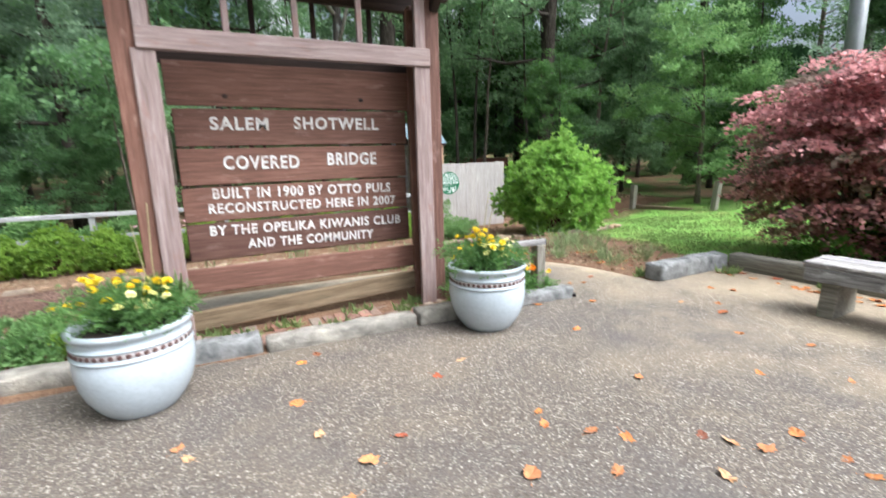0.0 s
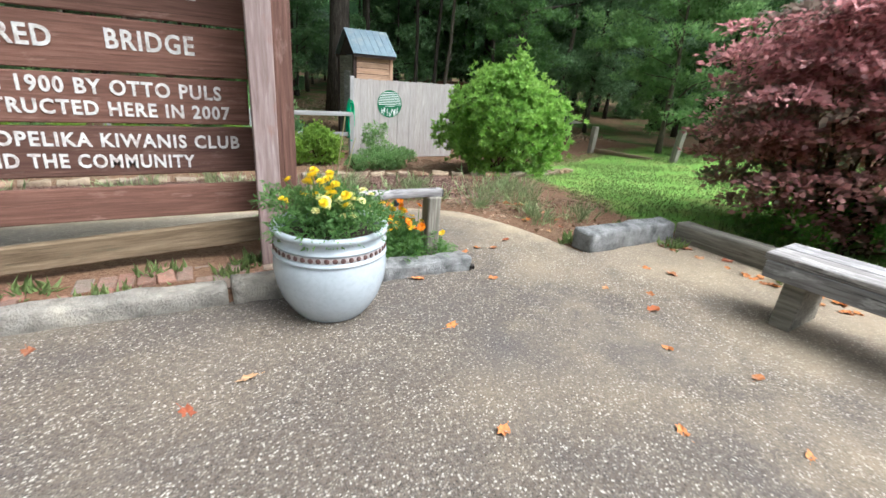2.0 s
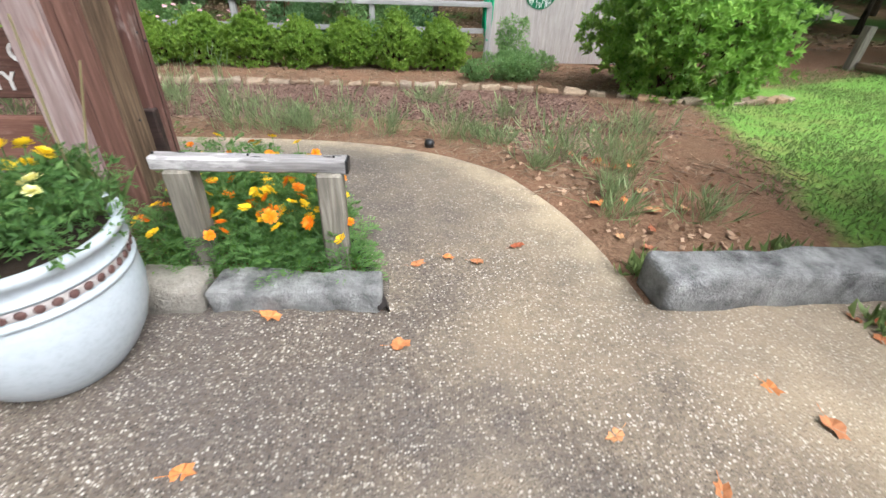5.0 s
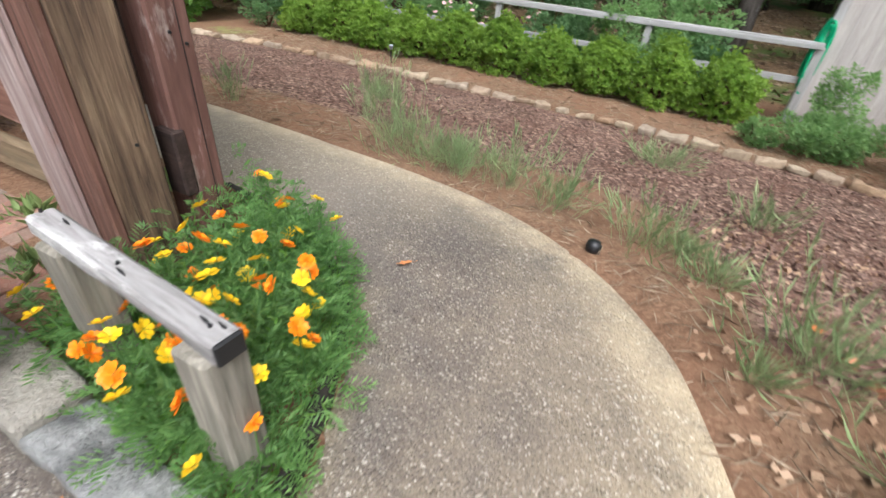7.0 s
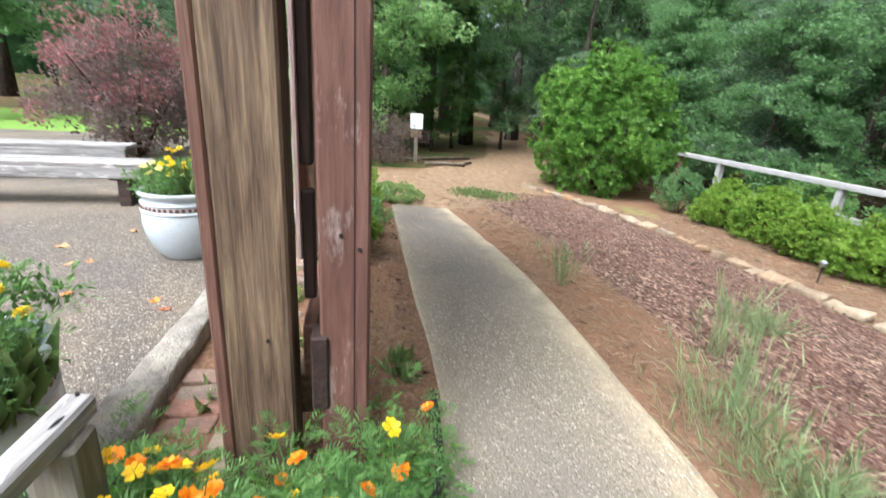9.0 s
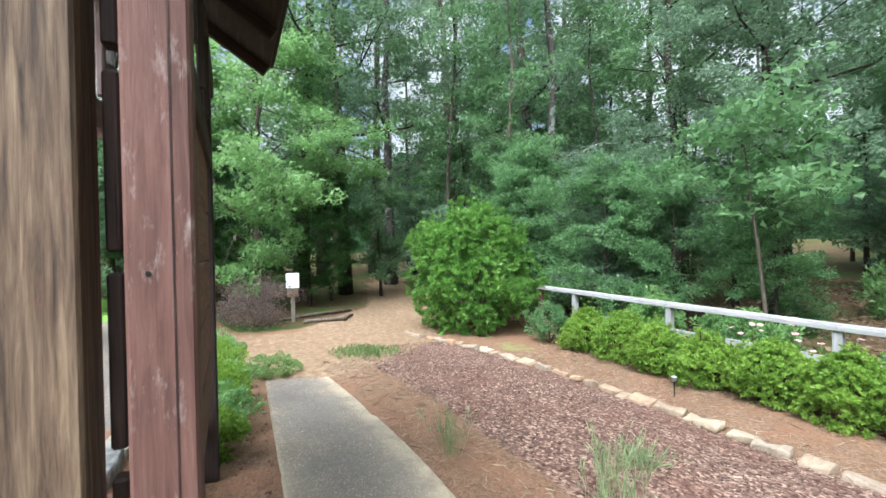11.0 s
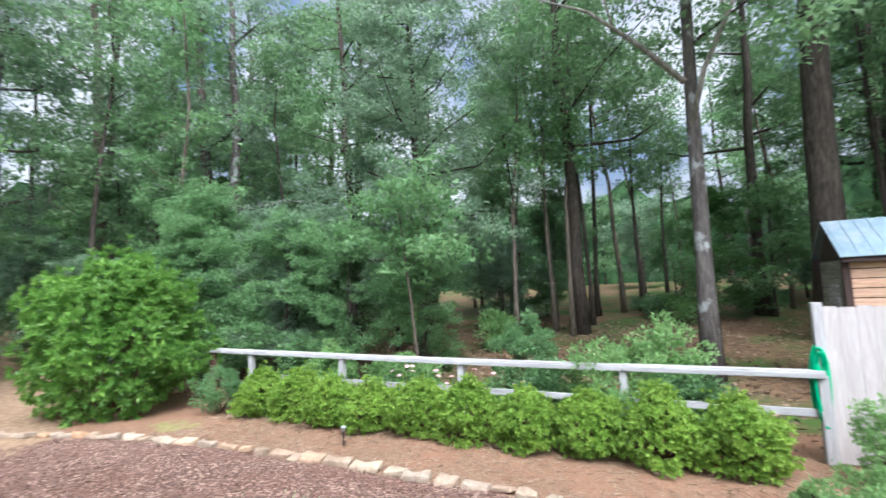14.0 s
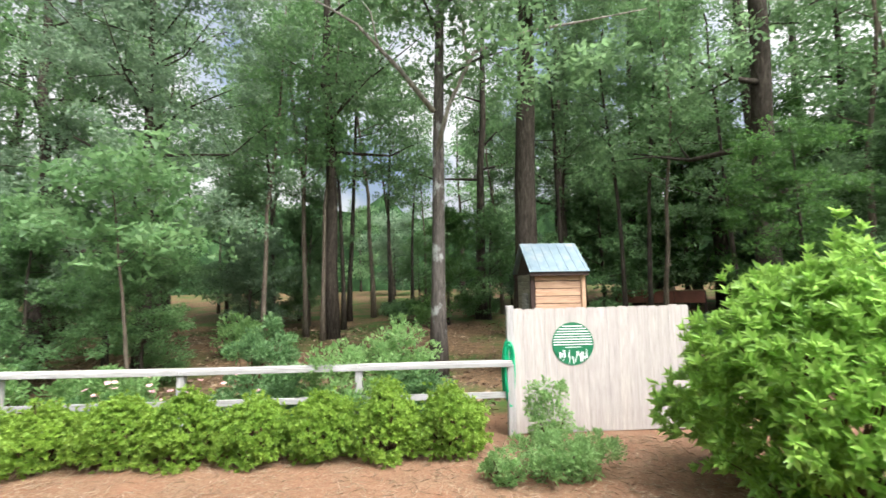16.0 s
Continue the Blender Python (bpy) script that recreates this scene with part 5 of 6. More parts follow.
# ---- shrubs ----
def shrub(name, x, y, size, label, category, leaf, n, leaf_size, seed, group="", second=None, share=0.3, clump=0.2, aspect=0.5, bare=0.0, trunks=0, ball=1.0, taper=0.0):
    """A rounded shrub of leaf clumps on twigs. size: radii in x and y, and the height; bare: the clear height below the crown."""
    rng = np.random.default_rng(seed)
    rx, ry, h = size
    z = gz(x, y)
    ob = thing(name, Matrix.Translation((x, y, z)), label, category, group)
    mid = bare + (h - bare) / 2
    count = max(20, n // 85)
    d = unit(rng.normal(0, 1, (count, 3)))
    r = rng.uniform(0.45, 1.0, (count, 1)) ** 0.6
    lump = np.array([1 + 0.44 * noise.noise((v[0] * 2.1 + seed * 1.7, v[1] * 2.1, v[2] * 2.1)) for v in d])[:, None]
    C = d * r * lump * (rx, ry, (h - bare) / 2 * ball) * (1 - clump * 0.35)
    C[:, :2] *= 1 - taper * ss((C[:, 2:3] / (h - bare) + 0.35))
    C[:, 2] = np.maximum(C[:, 2], -(h - bare) / 2 * 0.96) + mid
    per = n // count
    P, N = clumps(rng, C, clump * min(rx, ry, h * 0.8) * 1.4, per, 0.85, 0.3)
    P[:, 2] = np.maximum(P[:, 2], 0.02)
    N = N + d.repeat(per, 0) * 0.35 + (0, 0, 0.45)
    pick = np.zeros(len(P), bool)
    if second:
        pick = (d[:, 2] * 0.5 + rng.uniform(0, 1, count) + 0.3 * (r[:, 0] - 0.7) > 1.15 - share).repeat(per)
    turn = d.repeat(per, 0) * 0.7 + (0, 0, 0.8)
    put_mesh("foliage", leaves("foliage", P[~pick], N[~pick], leaf_size, leaf, rng, aspect, face=turn[~pick]), ob)
    if second:
        put_mesh("young_growth", leaves("young_growth", P[pick], N[pick], leaf_size, second, rng, aspect, face=turn[pick]), ob, None, "brighter young shoots")
    limbs = []
    for k in range(max(5, trunks)):
        e = C[rng.integers(count)]
        s = np.array([rng.normal(0, rx * 0.06), rng.normal(0, ry * 0.06), -0.03])
        limbs.append(tube([s, s * 0.5 + e * (0.45, 0.45, 0.5), e], [0.018 + 0.02 * (trunks > 0), 0.014 + 0.01 * (trunks > 0), 0.005], 5))
    tagged(put_mesh("stem", mesh_of("stem", *join(limbs), TWIG), ob), kind="stuff")
    return ob


def whorled(name, x, y, size, label, category, leaf, n, leaf_size, seed, group="", per=9, rugged=0.3, taper=0.3, aspect=0.36):
    """A shrub whose shoots end in whorls of leaves: an uneven shell of rosettes, and a looser layer within."""
    rng = np.random.default_rng(seed)
    rx, ry, h = size
    ob = thing(name, Matrix.Translation((x, y, gz(x, y))), label, category, group)
    d = unit(rng.normal(0, 1, (n, 3)) + (0, 0, 0.12))
    big = np.array([noise.noise((v[0] * 1.7 + seed * 1.3, v[1] * 1.7, v[2] * 1.7)) for v in d])
    small = np.array([noise.noise((v[0] * 5.2 + seed * 0.7, v[1] * 5.2, v[2] * 5.2)) for v in d])
    r = (1 + rugged * big + rugged * 0.75 * small)[:, None] * (1 - 0.3 * rng.uniform(0, 1, (n, 1)) ** 2.2)
    C = d * r * (rx, ry, h / 2)
    C[:, :2] *= 1 - taper * ss(C[:, 2:3] / h + 0.35)
    C[:, :2] *= np.where(d[:, 2:3] < 0, (1.02 - d[:, 2:3] ** 2) ** -0.3, 1.0)
    C[:, 2] = np.maximum(C[:, 2] + h / 2, 0.03 + 0.1 * rng.uniform(0, 1, n))
    shoot = rng.uniform(0, 1, n) > 0.86
    C[shoot] += (d[shoot] * (0.55, 0.55, 0.3) + (0, 0, 0.6)) * leaf_size * rng.uniform(0.8, 3.0, (int(shoot.sum()), 1))
    put_mesh("foliage", rosettes("foliage", C, d + (0, 0, 0.65) + rng.normal(0, 0.25, (n, 3)), per, leaf_size, leaf, rng, aspect), ob)
    limbs = []
    for k in range(26):
        e = C[rng.integers(n)]
        s = np.array([rng.normal(0, rx * 0.1), rng.normal(0, ry * 0.1), -0.03])
        limbs.append(tube([s, s * 0.5 + e * (0.5, 0.5, 0.45), e], [0.014, 0.01, 0.004], 5))
    tagged(put_mesh("stem", mesh_of("stem", *join(limbs), TWIG), ob), kind="stuff")
    return ob


def tiered(name, x, y, size, label, category, seed, group, pads=250, leaf_size=0.062):
    """A round shrub whose leaves lie in ragged level tiers on dark stems, pink and fresh above, dusky within and below."""
    rng = np.random.default_rng(seed)
    rx, ry, h = size
    ob = thing(name, Matrix.Translation((x, y, gz(x, y))), label, category, group)
    d = unit(rng.normal(0, 1, (pads, 3)) + (0, 0, 0.1))
    r = rng.uniform(0.25, 1.0, (pads, 1)) ** 0.5
    lump = np.array([1 + 0.3 * noise.noise((v[0] * 2.3 + seed, v[1] * 2.3, v[2] * 2.3)) for v in d])[:, None]
    C = d * r * lump * np.where(d[:, 2:3] < 0, (1.02 - d[:, 2:3] ** 2) ** -0.2, 1.0) * (rx, ry, h * 0.47) + (0, 0, h * 0.53)
    C[:, 2] = np.maximum(C[:, 2], 0.16 + 0.3 * rng.uniform(0, 1, pads))
    kinds = {LEAF_PINK: ("young_growth", "pink young leaves"), LEAF_LORO: ("foliage", "burgundy leaves"), LEAF_OLIVE: ("inner_foliage", "dusky olive-brown leaves")}
    got = {m: [] for m in kinds}
    limbs = []
    for i in range(pads):
        up, n = C[i, 2] / h, int(rng.integers(150, 270))
        rad = rng.uniform(0.2, 0.42)
        t, q = rng.uniform(0, 6.283, n), rng.uniform(0, 1, n) ** 0.55
        out = q * rad * (1 + 0.35 * np.sin(t * 5 + i) * q)
        P = C[i] + np.stack([out * np.cos(t), out * np.sin(t), 0.07 * (1 - q * q) + rng.normal(0, 0.022, n) - 0.05 * q], -1)
        N = np.stack([np.cos(t), np.sin(t), 0.15 + rng.normal(0, 0.25, n)], -1)
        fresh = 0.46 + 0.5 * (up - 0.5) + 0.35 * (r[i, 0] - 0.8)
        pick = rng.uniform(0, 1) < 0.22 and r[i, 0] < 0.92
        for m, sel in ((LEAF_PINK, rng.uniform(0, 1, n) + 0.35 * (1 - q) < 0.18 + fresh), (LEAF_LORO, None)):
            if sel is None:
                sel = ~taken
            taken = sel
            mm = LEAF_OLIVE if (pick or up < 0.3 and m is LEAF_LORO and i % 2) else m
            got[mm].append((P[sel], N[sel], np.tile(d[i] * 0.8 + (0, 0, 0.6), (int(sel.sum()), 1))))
        s = np.array([rng.normal(0, 0.14), rng.normal(0, 0.14), -0.03])
        e = C[i] - (0, 0, 0.02)
        if i % 9 == 0:
            limbs.append(tube([s, s * 0.6 + e * (0.4, 0.4, 0.5), e], [0.024, 0.013, 0.004], 6))
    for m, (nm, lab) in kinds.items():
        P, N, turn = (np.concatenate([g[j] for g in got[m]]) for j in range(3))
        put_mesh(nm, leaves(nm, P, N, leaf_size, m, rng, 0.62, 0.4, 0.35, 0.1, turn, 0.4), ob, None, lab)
    tagged(put_mesh("stem", mesh_of("stem", *join(limbs), TWIG, True), ob), kind="stuff")
    return ob


hx = -4.12
for i in range(10):
    w = (0.43, 0.47, 0.4, 0.45, 0.42, 0.46, 0.41, 0.44, 0.43, 0.42)[i]
    whorled("hedge_shrub", hx + w, 10.22 + 0.06 * math.sin(i * 2.1), (w * 1.02, 0.5, 0.73 + 0.06 * math.sin(i * 1.7)), "clipped yellow-green hedge shrub in front of the white fence", "shrub", LEAF_HEDGE, 1700, 0.047, 300 + i, "hedge row", 8, 0.34, 0.36, 0.48)
    hx += 2 * w - 0.055
shrub("shrub", -4.65, 10.1, (0.42, 0.4, 0.85), "rounded dull green shrub at the end of the hedge", "shrub", LEAF_LIGHT, 4200, 0.045, 320)
whorled("large_shrub", -7.2, 9.75, (1.62, 1.5, 3.1), "large glossy green shrub taller than a man", "shrub", LEAF_DEEP, 3400, 0.125, 321, "", 9, 0.42, 0.24)
whorled("large_shrub", 6.82, 8.25, (1.2, 1.2, 2.05), "broad glossy bright green shrub by the gate", "shrub", LEAF_BUSH, 3300, 0.1, 322, "", 9, 0.36, 0.36)
tiered("red_shrub", 6.6, 2.5, (1.16, 1.16, 2.35), "round burgundy shrub with pink young leaves behind the bench", "shrub", 323, "burgundy shrubs")
shrub("low_shrub", 6.3, 2.3, (0.75, 0.7, 0.45), "low green growth round the foot of the burgundy shrub", "shrub", LEAF_DEEP, 2200, 0.06, 329, "bed shrubs")
shrub("red_shrub", -5.3, 0.5, (1.15, 1.1, 2.1), "round dusky burgundy shrub beyond the terrace benches", "shrub", LEAF_MAROON, 14000, 0.062, 324, "burgundy shrubs", LEAF_LORO, 0.35, 0.17, 0.55, 0.05, 6)
shrub("red_shrub", -10.1, 4.7, (1.25, 1.1, 1.35), "low dull maroon shrub beside the trail", "shrub", LEAF_MAROON, 6000, 0.055, 325, "burgundy shrubs", None, 0.2, 0.2)
rs = random.Random(33)
for i, (x, y, r, h) in enumerate([(-1.35, 3.95, 0.36, 0.42), (-2.0, 3.9, 0.4, 0.5), (-2.7, 4.0, 0.4, 0.45), (-3.4, 3.9, 0.42, 0.5), (-4.3, 3.9, 0.4, 0.5), (-0.85, 3.95, 0.27, 0.34), (-3.0, 3.45, 0.4, 0.45)]):
    shrub("low_shrub", x, y, (r, r * 0.85, h), "low light green shrub in the bed behind the sign", "shrub", LEAF_HEDGE if i % 2 else LEAF_LIME, 3400, 0.04, 340 + i, "bed shrubs")
shrub("ground_cover", -4.0, 4.6, (0.5, 0.38, 0.26), "mound of bright green ground cover by the path end", "ground cover", BLADES, 5200, 0.03, 350)
shrub("perennial", 4.85, 10.2, (0.3, 0.24, 0.95), "leafy perennial with yellow buds by the gate", "perennial", LEAF_LIME, 2000, 0.05, 351, "", None, 0.3, 0.3)
shrub("perennial", 4.75, 9.3, (0.62, 0.45, 0.42), "low feathery green perennial at the bed edge", "perennial", LEAF_LIME, 4200, 0.06, 352, "", None, 0.3, 0.24, 0.3)
shrub("perennial", 4.05, 9.15, (0.22, 0.2, 0.26), "small round bright green perennial", "perennial", LEAF_LIME, 1500, 0.035, 353)
for i, (x, y, rx, h) in enumerate([(2.2, 11.15, 0.8, 1.45), (0.5, 12.2, 0.55, 1.3), (-3.6, 12.0, 0.7, 1.05), (3.2, 11.6, 0.5, 0.9), (-2.4, 12.6, 0.55, 0.7), (1.3, 11.4, 0.4, 0.9), (2.9, 12.0, 0.6, 1.75), (0.6, 12.6, 0.5, 1.7), (-1.6, 12.2, 0.5, 0.9), (-4.8, 12.4, 0.8, 1.3)]):
    shrub("wild_shrub", x, y, (rx, 0.45, h), "loose light green shrub rambling over the fence", "shrub", LEAF_LIME if i % 2 == 0 else LEAF_LIGHT, 3000, 0.075, 360 + i, "shrubs behind the fence", None, 0.3, 0.24, 0.5)

cone = thing("coneflower_patch", Matrix.Translation((-0.6, 11.5, gz(-0.6, 11.5))), "patch of pale pink coneflowers behind the fence", "flowers")
rng = np.random.default_rng(70)
pairs = []
for i in range(26):
    p = np.array([rng.uniform(-1.4, 1.5), rng.uniform(-0.3, 0.5), rng.uniform(0.45, 0.8)])
    bloom("pink", cone, p, rng, 1.0, 25)
    pairs.append((p * (1, 1, 0), p))
tagged(put_mesh("stem", stems("stem", pairs, 0.004, LEAF_FEATHER), cone), kind="stuff")
c = np.stack([rng.uniform(-1.5, 1.6, 40), rng.uniform(-0.3, 0.5, 40), rng.uniform(0.05, 0.4, 40)], -1)
P, N = clumps(rng, c, 0.14, 40)
put_mesh("foliage", leaves("foliage", P, N, 0.09, LEAF_LIGHT, rng, 0.35), cone)


def weed(x, y, h, r, seed, n=900):
    """Fine arching stalks from a few crowns, with hair-thin leaves along them."""
    rng = np.random.default_rng(seed)
    ob = thing("weed", Matrix.Translation((x, y, gz(x, y))), "wispy fine-leaved green weed in the mulch beside the path", "weed", "weeds by the path")
    k = max(8, int(300 * r))
    root = np.stack([rng.normal(0, r * 0.4, k), rng.normal(0, r * 0.35, k), np.zeros(k)], -1)
    tip = root * (1.6, 1.6, 0) + np.stack([rng.normal(0, r * 0.3, k), rng.normal(0, r * 0.3, k), h * rng.uniform(0.5, 1.1, k)], -1)
    which, f = rng.integers(k, size=n), rng.uniform(0.08, 1, (n, 1)) ** 0.8
    P = root[which] * (1 - f) + tip[which] * f
    P[:, :2] += (f * f) * 0.25 * root[which][:, :2]
    N = unit(tip[which] - root[which] + 1e-6) * 0.9 + rng.normal(0, 0.32, (n, 3)) + (0, 0, 0.15)
    put_mesh("foliage", leaves("foliage", P, N, 0.1, LEAF_WEED, rng, 0.016, 0.16, 0.5, 0.06), ob)
    tagged(put_mesh("stem", stems("stem", list(zip(root, tip)), 0.0012, LEAF_WEED), ob), kind="stuff")


for i, (x, y, h, r) in enumerate([(1.55, 5.62, 0.34, 0.2), (1.85, 5.6, 0.2, 0.2), (2.38, 5.6, 0.28, 0.18), (3.3, 5.3, 0.22, 0.2), (3.95, 4.65, 0.26, 0.22), (4.2, 4.2, 0.2, 0.14), (-0.2, 5.62, 0.3, 0.1), (1.35, 5.85, 0.5, 0.09), (3.6, 5.1, 0.1, 0.12), (4.0, 3.8, 0.12, 0.12), (5.0, 5.6, 0.16, 0.18), (3.9, 6.2, 0.16, 0.14), (2.0, 5.75, 0.1, 0.2), (0.8, 6.2, 0.45, 0.12), (4.35, 4.6, 0.24, 0.22), (2.75, 5.45, 0.16, 0.16), (2.1, 5.5, 0.18, 0.14), (4.5, 3.75, 0.14, 0.13), (4.1, 4.05, 0.07, 0.06), (3.75, 4.45, 0.06, 0.06), (3.5, 5.3, 0.06, 0.06), (0.4, 7.0, 0.12, 0.2), (3.2, 7.2, 0.12, 0.25)]):
    weed(x, y, h * 1.1, r, 400 + i, int(50 + 1900 * r * r + 650 * r))

# ---- grass, chips and straw ----
def scatter(n, x0, x1, y0, y1, keep, rng):
    out = []
    while len(out) < n:
        x, y = rng.uniform(x0, x1, 4096), rng.uniform(y0, y1, 4096)
        ok = keep(x, y)
        out.extend(zip(x[ok], y[ok]))
    p = np.array(out[:n])
    return np.stack([p[:, 0], p[:, 1], ground_z(p[:, 0], p[:, 1])], -1)


rng = np.random.default_rng(5)


def on_lawn(x, y):
    w = 4.9 + 0.42 * np.clip(y - 3.6, 0, 9)
    q = np.array([noise.noise((a * 0.9, b * 0.9, 0)) for a, b in zip(x, y)])
    return ((x > w + 0.5 * q) & (y > 3.15) & (y < 9.2 + 0.2 * (x - 6)) & (rng.uniform(0, 1, len(x)) < np.clip(2.6 - np.hypot(x - 4, y - 4) * 0.19, 0.2, 1) * (0.55 + q)))


P = scatter(32000, 4.2, 14.5, 3.1, 10.0, on_lawn, rng)
me = leaves("lawn_grass", P, np.tile((0, 0, 1.0), (len(P), 1)), 0.042, BLADES, rng, 0.13, 0.7)
tagged(put_mesh("lawn_grass", me), "short bright green lawn grass, thin in places", "grass", kind="stuff")
P = scatter(700, -6.4, -3.9, 5.4, 7.2, lambda x, y: np.hypot((x + 5.1) / 1.0, (y - 6.3) / 0.7) < rng.uniform(0, 1.0, len(x)) ** 2, rng)
tagged(put_mesh("grass_patch", leaves("grass_patch", P, np.tile((0, 0, 1.0), (len(P), 1)), 0.09, BLADES, rng, 0.08, 0.7)), "tuft of fresh grass at the trail side", "grass", kind="stuff")
P = scatter(5000, 5.2, 9.5, -1.5, 3.2, lambda x, y: x > 5.2, rng)
tagged(put_mesh("lawn_grass", leaves("lawn_grass", P, np.tile((0, 0, 1.0), (len(P), 1)), 0.09, BLADES, rng, 0.09, 0.45)), "rough lawn grass under the red shrub", "grass", kind="stuff")


def in_mulch(x, y):
    return (y > along(OUTER, np.clip(x, -3.3, 3.85)) + 0.75 + 0.8 * ss((x - 1.5) / 3)) & (y < along(STONE_LINE, np.clip(x, -7, 8.1)) - 0.1) & (x < 5.4) & (x > -5.6)


def flakes(name, P, size, material, rng, aspect, label, category):
    n = len(P)
    N = np.concatenate([rng.normal(0, 1, (n, 2)), rng.normal(0, 0.18, (n, 1))], 1)
    tagged(put_mesh(name, leaves(name, P + (0, 0, 0.012), N, size, material, rng, aspect, 0.1, 0.6, 0.05)), label, category, kind="stuff")


flakes("bark_mulch", scatter(34000, -6, 5.6, 5.4, 8.8, in_mulch, rng), 0.029, CHIPS, rng, 0.36, "reddish-brown shredded bark mulch", "mulch")
flakes("pine_straw", scatter(16000, -4.5, 6.5, 4.0, 10.6, lambda x, y: (~in_mulch(x, y)) & (y > along(OUTER, np.clip(x, -3.3, 3.85)) + 0.05) & (x < 5.2 + 0.42 * (y - 3.6)), rng), 0.09, NEEDLES, rng, 0.05, "orange pine straw and bits of dry leaf", "pine straw")
flakes("leaf_litter", scatter(15000, -12, 14, 11.2, 24, lambda x, y: y > 11.2, rng), 0.1, LITTER, rng, 0.5, "brown leaf litter on the wood floor", "leaf litter")
flakes("bed_litter", scatter(2600, -3.5, 1.7, 3.5, 4.4, lambda x, y: (y < along(INNER, x) - 0.05) & ((x > 1.85) | (y > 4.08) | (x < -0.6)), rng), 0.032, CHIPS, rng, 0.5, "dark bark and leaf scraps in the bed behind the sign", "leaf litter")

flakes("dry_leaves", scatter(800, 3.4, 5.4, 3.3, 6.2, lambda x, y: (x > 3.55 + 0.0 * y) & (y > along(OUTER, np.clip(x, -3.3, 3.85)) + 0.1) & (x < 4.7 + 0.3 * (y - 3.6)), rng), 0.034, TANLEAF, rng, 0.75, "scraps of dry orange-tan leaf on the bare earth", "leaf litter")

# fallen leaves on the terrace and path, each its own
leaf_meshes = []
for i in range(4):
    bm = bmesh.new()
    r = random.Random(80 + i)
    k = 14
    ring = []
    for j in range(k):
        t = 2 * math.pi * j / k
        rad = (0.038 if j % 2 else 0.03) * (1.25 if j in (0, 1, 13) else 1) * r.uniform(0.8, 1.15)
        ring.append(bm.verts.new((rad * math.cos(t), rad * math.sin(t) * (0.62, 0.85, 0.7, 0.9)[i], 0.004 + r.uniform(0, 0.016))))
    c = bm.verts.new((0, 0, 0.003))
    for j in range(k):
        bm.faces.new((c, ring[j], ring[(j + 1) % k]))
    s0, s1 = bm.verts.new((-0.02, 0.002, 0.004)), bm.verts.new((-0.065, 0.004, 0.012))
    s2 = bm.verts.new((-0.065, 0.0005, 0.012))
    bm.faces.new((s0, s1, s2))
    me = bpy.data.meshes.new("fallen_leaf")
    bm.to_mesh(me)
    bm.free()
    me.materials.append(FALLEN)
    leaf_meshes.append(me)
SPOTS = [(1.31, 1.61), (1.35, 1.71), (1.46, 1.46), (1.57, 1.35), (1.88, 1.2), (1.95, 1.11), (2.03, 1.01), (2.26, 1.01), (2.25, 0.82), (2.21, 0.72), (2.29, 0.65), (-0.28, 2.23), (-0.23, 2.13), (0.37, 2.88), (0.48, 2.97), (0.27, 2.38), (0.32, 2.04), (0.48, 1.74), (0.66, 1.85), (1.06, 2.3), (1.28, 2.42), (1.04, 1.35), (2.08, 1.73), (2.72, 1.43), (1.36, 1.2), (1.72, 0.98), (3.39, 1.5), (0.34, 1.56), (3.05, 1.14), (2.85, 2.9), (4.07, 2.65), (4.16, 2.5), (3.48, 2.51), (3.7, 2.33), (3.52, 2.17), (2.28, 2.47), (3.21, 1.85), (3.41, 3.52), (2.93, 3.39), (3.07, 3.44), (2.37, 3.07), (2.44, 4.31), (3.2, 3.4), (-1.0, 2.2), (-0.6, 1.9)]
rs = random.Random(90)
for x, y in SPOTS + [(4.9 - rs.random() * 0.25, 1.6 + rs.random() * 1.4) for _ in range(26)] + [(3.95 + rs.random() * 0.5, 3.4 + rs.random() * 1.6) for _ in range(18)]:
    s = rs.uniform(0.75, 1.3)
    ob = put_mesh("fallen_leaf", leaf_meshes[rs.randrange(4)], None, pose(x, y, gz(x, y) + 0.006, rs.uniform(-8, 8), rs.uniform(-8, 8), rs.uniform(0, 360)) @ Matrix.Scale(s, 4))
    tagged(ob, "dry tan or orange-brown fallen leaf on the ground", "leaf", "fallen leaves")

for i, (x, y) in enumerate([(0.35, 3.62), (0.95, 3.66), (1.3, 3.5), (0.05, 3.5), (1.45, 3.65), (0.7, 3.4), (-0.15, 3.7), (1.15, 4.2), (2.0, 3.3), (4.75, 2.9), (4.9, 2.1), (4.3, 3.35), (4.7, 3.4), (3.95, 3.3)]):
    g = np.random.default_rng(900 + i)
    ob = thing("grass_tuft", Matrix.Translation((x, y, gz(x, y))), "small green grass tuft between bricks and kerb", "grass tuft", "grass tufts")
    n = 60
    P = g.normal(0, 0.035, (n, 3)) * (1.6, 1, 0)
    tagged(put_mesh("grass", leaves("grass", P, np.tile((0, 0, 0.9), (n, 1)), 0.09, BLADES, g, 0.07, 0.6), ob), kind="stuff")

